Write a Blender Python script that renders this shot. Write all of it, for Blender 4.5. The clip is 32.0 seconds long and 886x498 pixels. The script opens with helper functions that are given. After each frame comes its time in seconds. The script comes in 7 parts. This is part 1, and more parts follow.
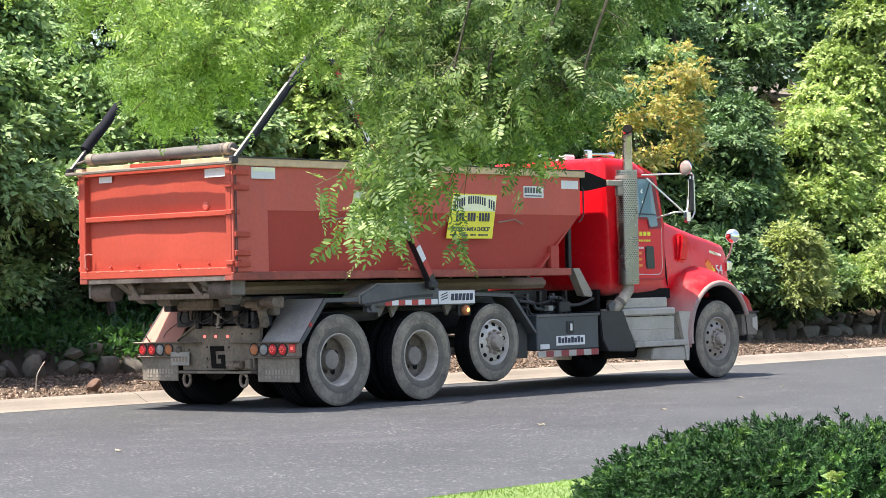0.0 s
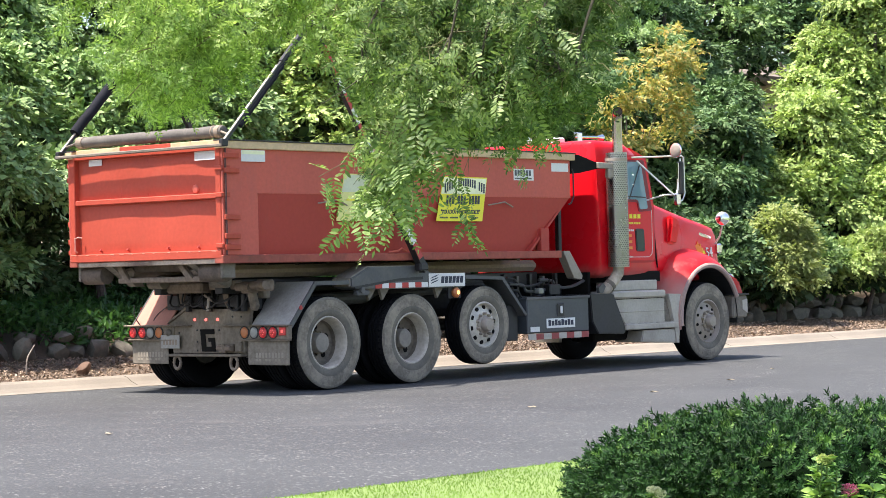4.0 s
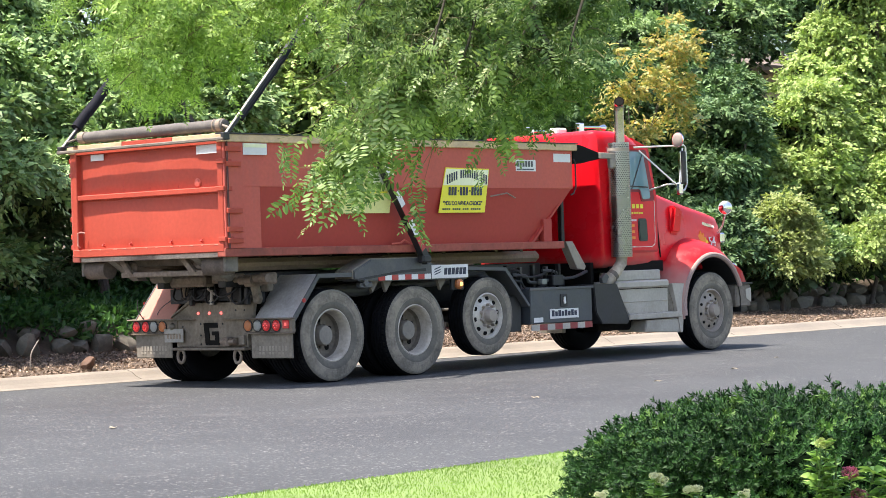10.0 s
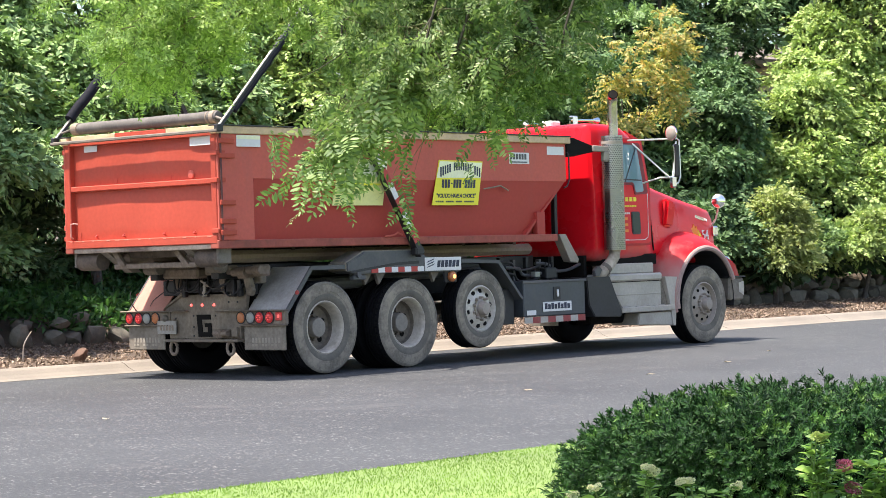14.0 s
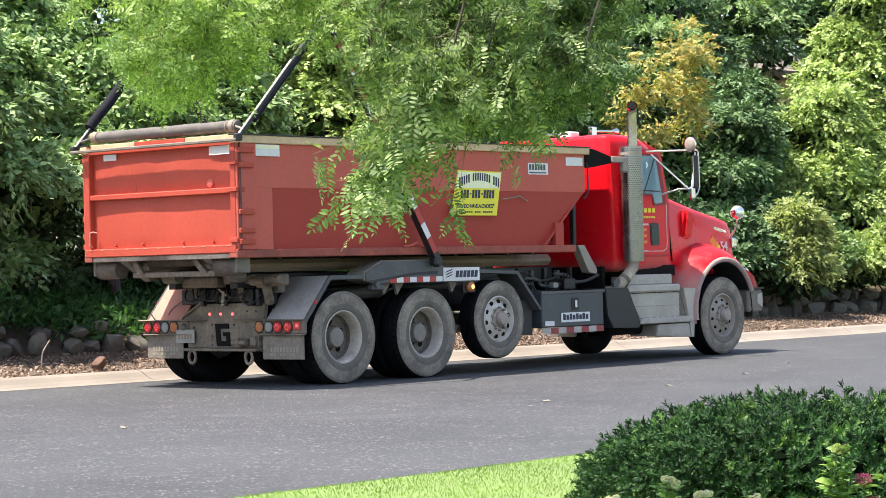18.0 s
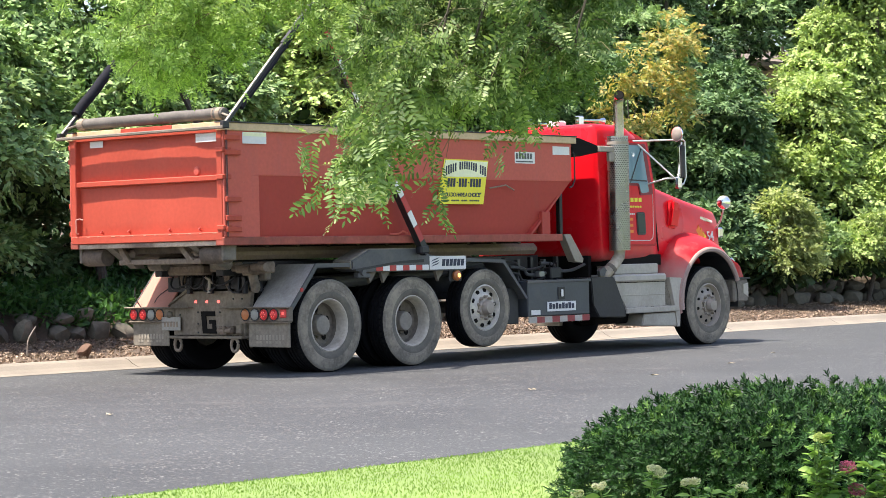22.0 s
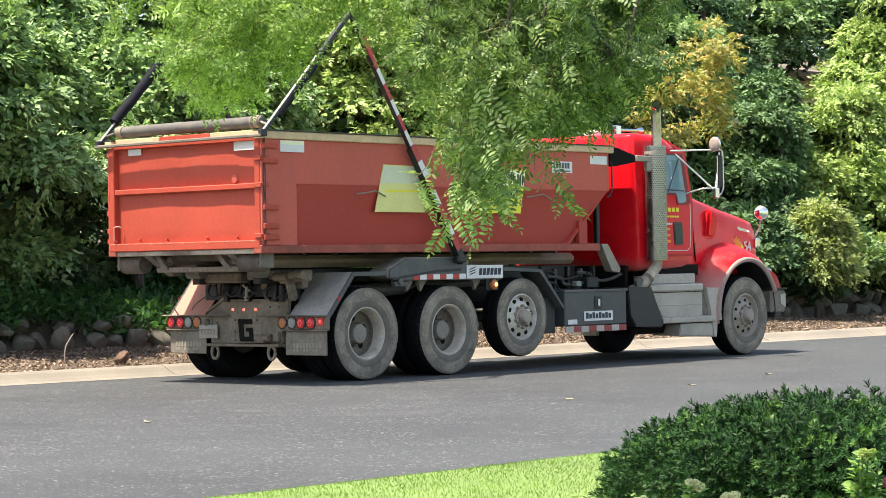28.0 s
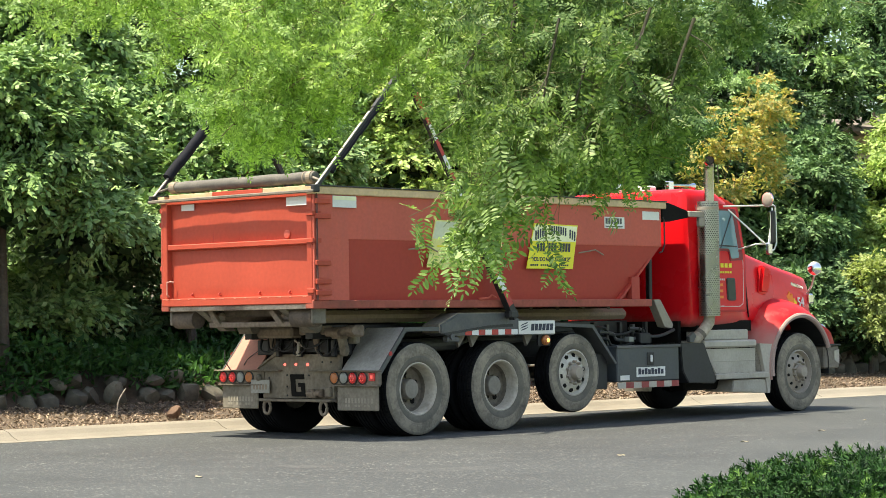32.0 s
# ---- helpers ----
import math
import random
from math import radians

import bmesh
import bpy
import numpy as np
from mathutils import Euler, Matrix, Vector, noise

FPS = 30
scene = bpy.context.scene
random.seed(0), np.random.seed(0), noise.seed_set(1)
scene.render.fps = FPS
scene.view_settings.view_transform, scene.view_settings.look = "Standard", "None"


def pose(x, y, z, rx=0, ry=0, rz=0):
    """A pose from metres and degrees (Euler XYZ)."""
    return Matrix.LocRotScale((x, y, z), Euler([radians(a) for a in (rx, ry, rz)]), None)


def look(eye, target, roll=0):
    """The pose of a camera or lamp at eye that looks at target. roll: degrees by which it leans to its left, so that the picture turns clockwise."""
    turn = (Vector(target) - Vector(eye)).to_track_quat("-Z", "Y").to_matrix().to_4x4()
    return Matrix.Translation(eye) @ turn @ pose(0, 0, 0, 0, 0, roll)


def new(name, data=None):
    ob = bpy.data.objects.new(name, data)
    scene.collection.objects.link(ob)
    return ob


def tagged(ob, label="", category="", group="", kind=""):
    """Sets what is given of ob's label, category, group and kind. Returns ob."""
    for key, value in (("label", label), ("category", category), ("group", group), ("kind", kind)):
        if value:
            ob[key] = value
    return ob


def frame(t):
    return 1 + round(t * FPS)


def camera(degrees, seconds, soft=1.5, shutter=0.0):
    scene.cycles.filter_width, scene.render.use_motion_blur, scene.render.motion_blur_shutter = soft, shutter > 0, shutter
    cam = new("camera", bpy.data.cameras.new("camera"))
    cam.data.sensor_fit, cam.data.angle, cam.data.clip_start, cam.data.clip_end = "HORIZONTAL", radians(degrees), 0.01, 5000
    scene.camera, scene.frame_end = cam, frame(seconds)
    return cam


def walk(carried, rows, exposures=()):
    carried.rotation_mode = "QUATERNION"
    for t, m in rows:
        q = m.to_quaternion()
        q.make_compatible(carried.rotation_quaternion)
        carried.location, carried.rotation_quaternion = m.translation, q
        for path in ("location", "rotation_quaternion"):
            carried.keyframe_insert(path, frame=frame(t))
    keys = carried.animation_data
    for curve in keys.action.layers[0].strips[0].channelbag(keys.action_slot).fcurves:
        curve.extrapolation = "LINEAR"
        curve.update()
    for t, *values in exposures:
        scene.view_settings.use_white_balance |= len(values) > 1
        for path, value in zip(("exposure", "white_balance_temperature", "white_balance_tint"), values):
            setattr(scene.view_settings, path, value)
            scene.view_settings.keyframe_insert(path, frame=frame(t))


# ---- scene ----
# ---- camera and its path ----
cam = camera(21.774, 32.0, soft=0.55)
# seconds, eye x, y, z, heading (from +Y towards +X), pitch, lean, in metres and degrees
PATH = [
    (0, -18.605, -19.035, 1.266, 48.849, 1.048, -1.289),
    (0.5, -18.606, -19.034, 1.266, 48.897, 1.049, -1.267),
    (1, -18.605, -19.035, 1.267, 48.937, 1.023, -1.253),
    (1.5, -18.603, -19.037, 1.267, 48.918, 0.955, -1.259),
    (2, -18.603, -19.037, 1.264, 48.904, 0.861, -1.235),
    (2.5, -18.604, -19.036, 1.261, 48.886, 0.775, -1.247),
    (3, -18.604, -19.035, 1.262, 48.888, 0.700, -1.178),
    (3.5, -18.605, -19.034, 1.263, 48.971, 0.649, -1.239),
    (5.5, -18.595, -19.046, 1.262, 49.359, 0.698, -1.778),
    (6, -18.593, -19.049, 1.260, 49.391, 0.834, -1.879),
    (6.5, -18.591, -19.051, 1.263, 49.385, 0.962, -1.940),
    (7, -18.588, -19.055, 1.260, 49.343, 1.049, -1.979),
    (7.5, -18.588, -19.054, 1.257, 49.258, 1.033, -1.967),
    (8, -18.591, -19.051, 1.254, 49.153, 0.950, -1.915),
    (8.5, -18.593, -19.049, 1.251, 49.046, 0.833, -1.799),
    (9, -18.596, -19.045, 1.258, 48.988, 0.694, -1.789),
    (9.5, -18.594, -19.048, 1.258, 48.965, 0.550, -1.860),
    (10, -18.592, -19.049, 1.252, 48.970, 0.435, -1.887),
    (10.5, -18.595, -19.046, 1.250, 48.976, 0.334, -1.963),
    (11, -18.593, -19.049, 1.251, 48.931, 0.271, -1.947),
    (11.5, -18.592, -19.049, 1.251, 48.918, 0.246, -1.896),
    (12, -18.593, -19.048, 1.248, 48.923, 0.241, -1.789),
    (12.5, -18.597, -19.044, 1.247, 48.997, 0.230, -1.736),
    (13, -18.598, -19.042, 1.251, 49.083, 0.208, -1.709),
    (13.5, -18.594, -19.047, 1.250, 49.163, 0.229, -1.722),
    (15.5, -18.595, -19.047, 1.251, 48.909, 0.404, -1.584),
    (16, -18.597, -19.044, 1.251, 48.860, 0.456, -1.492),
    (16.5, -18.596, -19.045, 1.249, 48.823, 0.491, -1.426),
    (17, -18.600, -19.041, 1.248, 48.807, 0.528, -1.350),
    (17.5, -18.601, -19.040, 1.248, 48.761, 0.527, -1.384),
    (18, -18.599, -19.041, 1.247, 48.701, 0.520, -1.446),
    (18.5, -18.601, -19.039, 1.249, 48.685, 0.498, -1.572),
    (19, -18.596, -19.045, 1.246, 48.687, 0.478, -1.648),
    (19.5, -18.596, -19.045, 1.245, 48.777, 0.445, -1.803),
    (20, -18.601, -19.040, 1.244, 48.622, 0.478, -2.011),
    (20.5, -18.602, -19.038, 1.242, 48.590, 0.425, -1.718),
    (21, -18.603, -19.037, 1.244, 48.774, 0.328, -1.496),
    (21.5, -18.603, -19.037, 1.240, 48.957, 0.255, -1.327),
    (22, -18.602, -19.038, 1.239, 49.042, 0.244, -1.201),
    (22.5, -18.604, -19.036, 1.238, 49.089, 0.266, -1.070),
    (23, -18.607, -19.032, 1.239, 49.078, 0.355, -0.973),
    (23.5, -18.614, -19.025, 1.238, 49.063, 0.418, -0.914),
    (24, -18.614, -19.024, 1.236, 49.041, 0.473, -0.880),
    (24.5, -18.609, -19.030, 1.237, 48.991, 0.514, -0.866),
    (25, -18.611, -19.027, 1.239, 48.921, 0.570, -0.925),
    (25.5, -18.610, -19.029, 1.239, 48.827, 0.614, -0.947),
    (27.5, -18.616, -19.021, 1.240, 48.292, 0.460, -0.938),
    (28, -18.617, -19.020, 1.237, 48.174, 0.488, -0.942),
    (28.5, -18.617, -19.021, 1.237, 48.110, 0.621, -0.963),
    (29, -18.614, -19.024, 1.242, 48.099, 0.827, -0.993),
    (29.5, -18.614, -19.024, 1.244, 48.116, 1.066, -0.956),
    (30, -18.616, -19.022, 1.242, 48.134, 1.255, -0.955),
    (30.5, -18.618, -19.019, 1.242, 48.034, 1.365, -0.962),
    (31, -18.615, -19.022, 1.242, 47.748, 1.488, -1.048),
    (31.5, -18.611, -19.027, 1.242, 47.301, 1.661, -0.981),
    (32, -18.610, -19.028, 1.246, 46.879, 1.867, -0.828),
]
EXPOSURE = 1.36
KELVIN, TINT = 6740, 16
walk(cam, [(t, pose(x, y, z, 90 + p, 0, -h) @ pose(0, 0, 0, 0, 0, r)) for t, x, y, z, h, p, r in PATH],
     exposures=[(0, EXPOSURE, KELVIN, TINT), (20, EXPOSURE, KELVIN, TINT), (25, EXPOSURE - 0.04, KELVIN + 330, TINT - 2), (28, EXPOSURE - 0.06, KELVIN + 360, TINT - 5), (32, EXPOSURE - 0.12, KELVIN + 780, TINT - 12)])

# ---- daylight ----
SUN = Vector((-0.32, 0.20, 1.0)).normalized()
world = bpy.data.worlds.new("sky")
scene.world = world
world.use_nodes = True
sky = world.node_tree.nodes.new("ShaderNodeTexSky")
sky.sky_type = "NISHITA"
sky.sun_disc = False
sky.sun_elevation = math.asin(SUN.z)
sky.sun_rotation = math.atan2(SUN.x, SUN.y)
sky.dust_density = 2.0
back = world.node_tree.nodes["Background"]
back.inputs["Strength"].default_value = 0.135
world.node_tree.links.new(sky.outputs["Color"], back.inputs["Color"])
lamp = bpy.data.lights.new("sun", "SUN")
lamp.energy, lamp.angle, lamp.color = 4.5, radians(0.9), (1.0, 0.95, 0.86)
sun = new("sun", lamp)
sun.matrix_world = look(SUN * 60, (0, 0, 0))

# ---- materials ----
def mat(name, c, rough=0.6, metal=0.0, var=0.18, scale=2.5, fine=35.0, bump=0.15, dirt=None, amount=0.0, dirt_scale=1.7, coat=0.0,
        island=False, streak=1.0, rand=0.0, glow=0.0, distance=0.004, spec=0.5):
    """A surface of base colour c with broad and fine variation, dirt in patches, relief and wear."""
    m = bpy.data.materials.new(name)
    m.use_nodes = True
    nt = m.node_tree
    b = nt.nodes["Principled BSDF"]
    add = nt.nodes.new
    link = nt.links.new
    co = add("ShaderNodeTexCoord")
    mp = add("ShaderNodeMapping")
    mp.inputs["Scale"].default_value = (1, 1, streak)
    link(co.outputs["Object"], mp.inputs["Vector"])
    n1 = add("ShaderNodeTexNoise")
    n1.inputs["Scale"].default_value = scale
    n1.inputs["Detail"].default_value = 6
    link(mp.outputs[0], n1.inputs["Vector"])
    n2 = add("ShaderNodeTexNoise")
    n2.inputs["Scale"].default_value = fine
    n2.inputs["Detail"].default_value = 4
    link(co.outputs["Object"], n2.inputs["Vector"])
    r1 = add("ShaderNodeMapRange")
    r1.inputs[1].default_value, r1.inputs[2].default_value = 0.3, 0.7
    r1.inputs[3].default_value, r1.inputs[4].default_value = 1 - var, 1 + var
    link(n1.outputs["Fac"], r1.inputs[0])
    r2 = add("ShaderNodeMapRange")
    r2.inputs[1].default_value, r2.inputs[2].default_value = 0.3, 0.7
    r2.inputs[3].default_value, r2.inputs[4].default_value = 1 - var * 0.6, 1 + var * 0.6
    link(n2.outputs["Fac"], r2.inputs[0])
    mul = add("ShaderNodeMath")
    mul.operation = "MULTIPLY"
    link(r1.outputs[0], mul.inputs[0])
    link(r2.outputs[0], mul.inputs[1])
    last = mul.outputs[0]
    if rand:
        info = add("ShaderNodeObjectInfo") if not island else add("ShaderNodeNewGeometry")
        r3 = add("ShaderNodeMapRange")
        r3.inputs[3].default_value, r3.inputs[4].default_value = 1 - rand, 1 + rand
        link(info.outputs["Random Per Island" if island else "Random"], r3.inputs[0])
        mm = add("ShaderNodeMath")
        mm.operation = "MULTIPLY"
        link(last, mm.inputs[0])
        link(r3.outputs[0], mm.inputs[1])
        last = mm.outputs[0]
    mix = add("ShaderNodeVectorMath")
    mix.operation = "SCALE"
    mix.inputs[0].default_value = c
    link(last, mix.inputs["Scale"])
    col = mix.outputs[0]
    if dirt:
        n3 = add("ShaderNodeTexNoise")
        n3.inputs["Scale"].default_value = dirt_scale
        n3.inputs["Detail"].default_value = 9
        n3.inputs["Roughness"].default_value = 0.7
        link(mp.outputs[0], n3.inputs["Vector"])
        r4 = add("ShaderNodeMapRange")
        r4.inputs[1].default_value, r4.inputs[2].default_value = 0.62 - amount * 0.4, 0.80 - amount * 0.4
        r4.inputs[4].default_value = min(1.0, 0.35 + amount)
        link(n3.outputs["Fac"], r4.inputs[0])
        mx = add("ShaderNodeMix")
        mx.data_type = "RGBA"
        link(r4.outputs[0], mx.inputs[0])
        link(col, mx.inputs[6])
        mx.inputs[7].default_value = (*dirt, 1)
        col = mx.outputs[2]
    link(col, b.inputs["Base Color"])
    rr = add("ShaderNodeMapRange")
    rr.inputs[3].default_value, rr.inputs[4].default_value = max(0.03, rough - 0.12), min(1, rough + 0.12)
    link(n1.outputs["Fac"], rr.inputs[0])
    link(rr.outputs[0], b.inputs["Roughness"])
    b.inputs["Metallic"].default_value = metal
    b.inputs["Specular IOR Level"].default_value = spec
    b.inputs["Coat Weight"].default_value = coat
    b.inputs["Coat Roughness"].default_value = 0.08
    if bump:
        bp = add("ShaderNodeBump")
        bp.inputs["Strength"].default_value = bump
        bp.inputs["Distance"].default_value = distance
        link(n2.outputs["Fac"], bp.inputs["Height"])
        link(bp.outputs[0], b.inputs["Normal"])
    if glow:
        b.inputs["Emission Color"].default_value = (*c, 1)
        b.inputs["Emission Strength"].default_value = glow
    return m


def leaf_mat(name, c1, c2, c3=None, rough=0.5, glow_through=0.35, spec=0.3):
    """Leaves: a colour of their own for each leaf, light passing through, a slight gloss."""
    m = bpy.data.materials.new(name)
    m.use_nodes = True
    nt = m.node_tree
    b = nt.nodes["Principled BSDF"]
    add, link = nt.nodes.new, nt.links.new
    geo = add("ShaderNodeNewGeometry")
    ramp = add("ShaderNodeValToRGB")
    ramp.color_ramp.elements[0].color = (*c1, 1)
    ramp.color_ramp.elements[1].color = (*c2, 1)
    if c3:
        e = ramp.color_ramp.elements.new(0.80 if c3[0] > 1.5 * c3[1] else 0.93)
        e.color = (*c2, 1)
        ramp.color_ramp.elements[-1].color = (*c3, 1)
    link(geo.outputs["Random Per Island"], ramp.inputs[0])
    co = add("ShaderNodeTexCoord")
    n = add("ShaderNodeTexNoise")
    n.inputs["Scale"].default_value = 0.9
    n.inputs["Detail"].default_value = 3
    link(co.outputs["Object"], n.inputs["Vector"])
    r = add("ShaderNodeMapRange")
    r.inputs[1].default_value, r.inputs[2].default_value = 0.3, 0.7
    r.inputs[3].default_value, r.inputs[4].default_value = 0.72, 1.28
    link(n.outputs["Fac"], r.inputs[0])
    s = add("ShaderNodeVectorMath")
    s.operation = "SCALE"
    link(ramp.outputs[0], s.inputs[0])
    link(r.outputs[0], s.inputs["Scale"])
    link(s.outputs[0], b.inputs["Base Color"])
    b.inputs["Roughness"].default_value = rough
    b.inputs["Specular IOR Level"].default_value = spec
    tr = add("ShaderNodeBsdfTranslucent")
    warm = add("ShaderNodeVectorMath")
    warm.operation = "MULTIPLY"
    warm.inputs[1].default_value = (1.3, 1.35, 0.9)
    link(s.outputs[0], warm.inputs[0])
    link(warm.outputs[0], tr.inputs["Color"])
    mx = add("ShaderNodeMixShader")
    mx.inputs[0].default_value = glow_through
    link(b.outputs[0], mx.inputs[1])
    link(tr.outputs[0], mx.inputs[2])
    link(mx.outputs[0], nt.nodes["Material Output"].inputs["Surface"])
    return m


DUST = (0.23, 0.20, 0.165)
ASPHALT = mat("asphalt", (0.0405, 0.0446, 0.0468), 0.8, var=0.24, scale=0.35, fine=55, bump=0.9, dirt=(0.14, 0.135, 0.13), amount=0.12, dirt_scale=0.6, distance=0.01)

def add_grit(m, scale, light, level, dark=None):
    """Small stones of another tone, worn bare on the surface."""
    nt = m.node_tree
    add, link = nt.nodes.new, nt.links.new
    b = nt.nodes["Principled BSDF"]
    src = b.inputs["Base Color"].links[0].from_socket
    co = add("ShaderNodeTexCoord")
    vo = add("ShaderNodeTexVoronoi")
    vo.inputs["Scale"].default_value = scale
    link(co.outputs["Object"], vo.inputs["Vector"])
    sep = add("ShaderNodeSeparateColor")
    link(vo.outputs["Color"], sep.inputs[0])
    r = add("ShaderNodeMapRange")
    r.inputs[1].default_value, r.inputs[2].default_value = level, 1.0
    link(sep.outputs[0], r.inputs[0])
    mx = add("ShaderNodeMix")
    mx.data_type = "RGBA"
    n = add("ShaderNodeTexNoise")
    n.inputs["Scale"].default_value = 1.4
    n.inputs["Detail"].default_value = 8
    n.inputs["Roughness"].default_value = 0.75
    link(co.outputs["Object"], n.inputs["Vector"])
    q = add("ShaderNodeMapRange")
    q.inputs[1].default_value, q.inputs[2].default_value = 0.36, 0.60
    link(n.outputs["Fac"], q.inputs[0])
    both = add("ShaderNodeMath")
    both.operation = "MULTIPLY"
    link(r.outputs[0], both.inputs[0])
    link(q.outputs[0], both.inputs[1])
    link(both.outputs[0], mx.inputs[0])
    link(src, mx.inputs[6])
    mx.inputs[7].default_value = (*light, 1)
    link(mx.outputs[2], b.inputs["Base Color"])


add_grit(ASPHALT, 64, (0.26, 0.254, 0.24), 0.89)
CONCRETE = mat("concrete", (0.212, 0.188, 0.150), 0.85, var=0.16, scale=1.1, fine=60, bump=0.3, dirt=(0.2, 0.17, 0.14), amount=0.1)
SOIL = mat("soil", (0.09, 0.065, 0.045), 0.95, var=0.3, scale=1.2, fine=25, bump=0.6)
MULCH = mat("wood_chips", (0.27, 0.205, 0.148), 0.9, var=0.25, scale=2, fine=40, bump=0.4, island=True, rand=0.65)
STONE = mat("fieldstone", (0.118, 0.108, 0.082), 0.85, var=0.25, scale=4, fine=28, bump=0.6, rand=0.3, dirt=(0.12, 0.12, 0.08), amount=0.15)
TURF = mat("turf", (0.15, 0.23, 0.052), 0.8, var=0.2, scale=0.7, fine=30, bump=0.5)
BIN_RED = mat("bin_paint", (0.445, 0.070, 0.040), 0.55, spec=0.3, var=0.10, scale=1.4, fine=22, bump=0.10, dirt=(0.38, 0.10, 0.06), amount=0.16, dirt_scale=1.1, streak=0.35)
# darker copy of the bin paint: puts the downward panel's shade into colour
BIN_DARKENED = mat("bin_paint_darkened", (0.405, 0.053, 0.038), 0.55, spec=0.3, var=0.08, scale=1.0, fine=22, bump=0.08, dirt=(0.30, 0.08, 0.06), amount=0.08, streak=0.4)
BIN_SIDE = mat("bin_paint_faded", (0.525, 0.110, 0.076), 0.6, spec=0.3, var=0.10, scale=1.2, fine=25, bump=0.08, dirt=(0.38, 0.12, 0.1), amount=0.12, streak=0.35)
RAIL_RED = mat("scuffed_rail_paint", (0.34, 0.088, 0.062), 0.65, spec=0.25, var=0.2, scale=3, fine=25, bump=0.15, dirt=(0.13, 0.065, 0.045), amount=0.30, dirt_scale=2.2)
CREAM = mat("chipped_cream_paint", (0.61, 0.43, 0.25), 0.6, var=0.14, scale=5, fine=30, bump=0.2, dirt=(0.22, 0.07, 0.05), amount=0.08, dirt_scale=4)
CAB_RED = mat("cab_paint", (0.72, 0.008, 0.016), 0.30, spec=0.22, var=0.05, scale=1, fine=15, bump=0.0, coat=0.12, dirt=(0.50, 0.022, 0.025), amount=0.05)
CAB_DUSTY = mat("cab_paint_dusty", (0.50, 0.014, 0.020), 0.42, spec=0.2, var=0.06, scale=1.5, fine=15, bump=0.0, coat=0.1, dirt=(0.42, 0.17, 0.15), amount=0.18, dirt_scale=1.6)
DUSTY_STEEL = mat("dusty_steel", (0.165, 0.142, 0.110), 0.75, var=0.35, scale=3, fine=25, bump=0.25, dirt=DUST, amount=0.3, dirt_scale=2.5)
GREY_STEEL = mat("grey_painted_steel", (0.074, 0.076, 0.077), 0.5, var=0.2, scale=2, fine=30, bump=0.1, dirt=(0.17, 0.152, 0.128), amount=0.24)
BLACK = mat("black_steel", (0.018, 0.018, 0.019), 0.5, var=0.3, scale=3, fine=30, bump=0.1, dirt=(0.10, 0.09, 0.08), amount=0.12)
TAN_STEEL = mat("weathered_steel", (0.26, 0.205, 0.15), 0.75, var=0.2, scale=2.5, fine=25, bump=0.2, dirt=(0.12, 0.07, 0.05), amount=0.2)
RUBBER = mat("tyre_rubber", (0.200, 0.173, 0.134), 0.9, var=0.38, scale=7, fine=40, bump=0.25, dirt=(0.35, 0.305, 0.225), amount=0.42, dirt_scale=6)
RUBBER_EDGE = mat("worn_tyre_shoulder", (0.20, 0.176, 0.138), 0.9, var=0.38, scale=7, fine=40, bump=0.3, dirt=(0.09, 0.08, 0.064), amount=0.30, dirt_scale=5)
RUBBER_BEAD = mat("dusty_tyre_bead", (0.150, 0.135, 0.108), 0.9, var=0.2, scale=6, fine=40, bump=0.2, dirt=(0.07, 0.062, 0.05), amount=0.2, dirt_scale=5)
TAIL = mat("grimy_tail_steel", (0.205, 0.172, 0.130), 0.8, var=0.3, scale=3, fine=25, bump=0.2, dirt=(0.065, 0.052, 0.040), amount=0.30, dirt_scale=3.5, spec=0.25)
BROWN = mat("greasy_brown_steel", (0.215, 0.166, 0.124), 0.8, var=0.35, scale=4, fine=25, bump=0.3, dirt=(0.035, 0.028, 0.022), amount=0.30, dirt_scale=4, spec=0.25)
FLAP = mat("dusty_flap_rubber", (0.245, 0.215, 0.170), 0.9, var=0.25, scale=3, fine=30, bump=0.2, dirt=(0.085, 0.075, 0.06), amount=0.3, dirt_scale=3, spec=0.2)
TREAD = mat("tyre_tread", (0.009, 0.009, 0.010), 0.95, var=0.25, scale=5, fine=60, bump=0.5, spec=0.12)
TOOLBOX = mat("toolbox_paint", (0.056, 0.063, 0.070), 0.42, var=0.15, scale=2, fine=30, bump=0.05, dirt=(0.10, 0.092, 0.08), amount=0.14)
# grimy, and darkened further for the shade deep inside the wheel
DISH = mat("grimy_shaded_dish", (0.155, 0.130, 0.102), 0.8, var=0.3, scale=5, fine=30, bump=0.1, dirt=(0.07, 0.055, 0.045), amount=0.3, dirt_scale=4)
RIM = mat("dusty_wheel_steel", (0.50, 0.45, 0.37), 0.65, metal=0.1, var=0.2, scale=4, fine=30, bump=0.1, dirt=(0.17, 0.14, 0.11), amount=0.25, dirt_scale=3)
ALLOY = mat("dull_aluminium", (0.33, 0.285, 0.235), 0.5, metal=0.15, var=0.12, scale=4, fine=30, bump=0.1, dirt=DUST, amount=0.22)
CHROME = mat("chrome", (0.75, 0.75, 0.76), 0.14, metal=1.0, var=0.05, bump=0.0)
GALV = mat("step_aluminium", (0.44, 0.405, 0.345), 0.55, metal=0.15, var=0.12, scale=2, fine=30, bump=0.1, dirt=(0.27, 0.235, 0.19), amount=0.35)
# near-black for black parts, and for shade put into gaps and holes
VOID = mat("black_paint_and_shade", (0.010, 0.009, 0.008), 0.9, bump=0.0, spec=0.15)
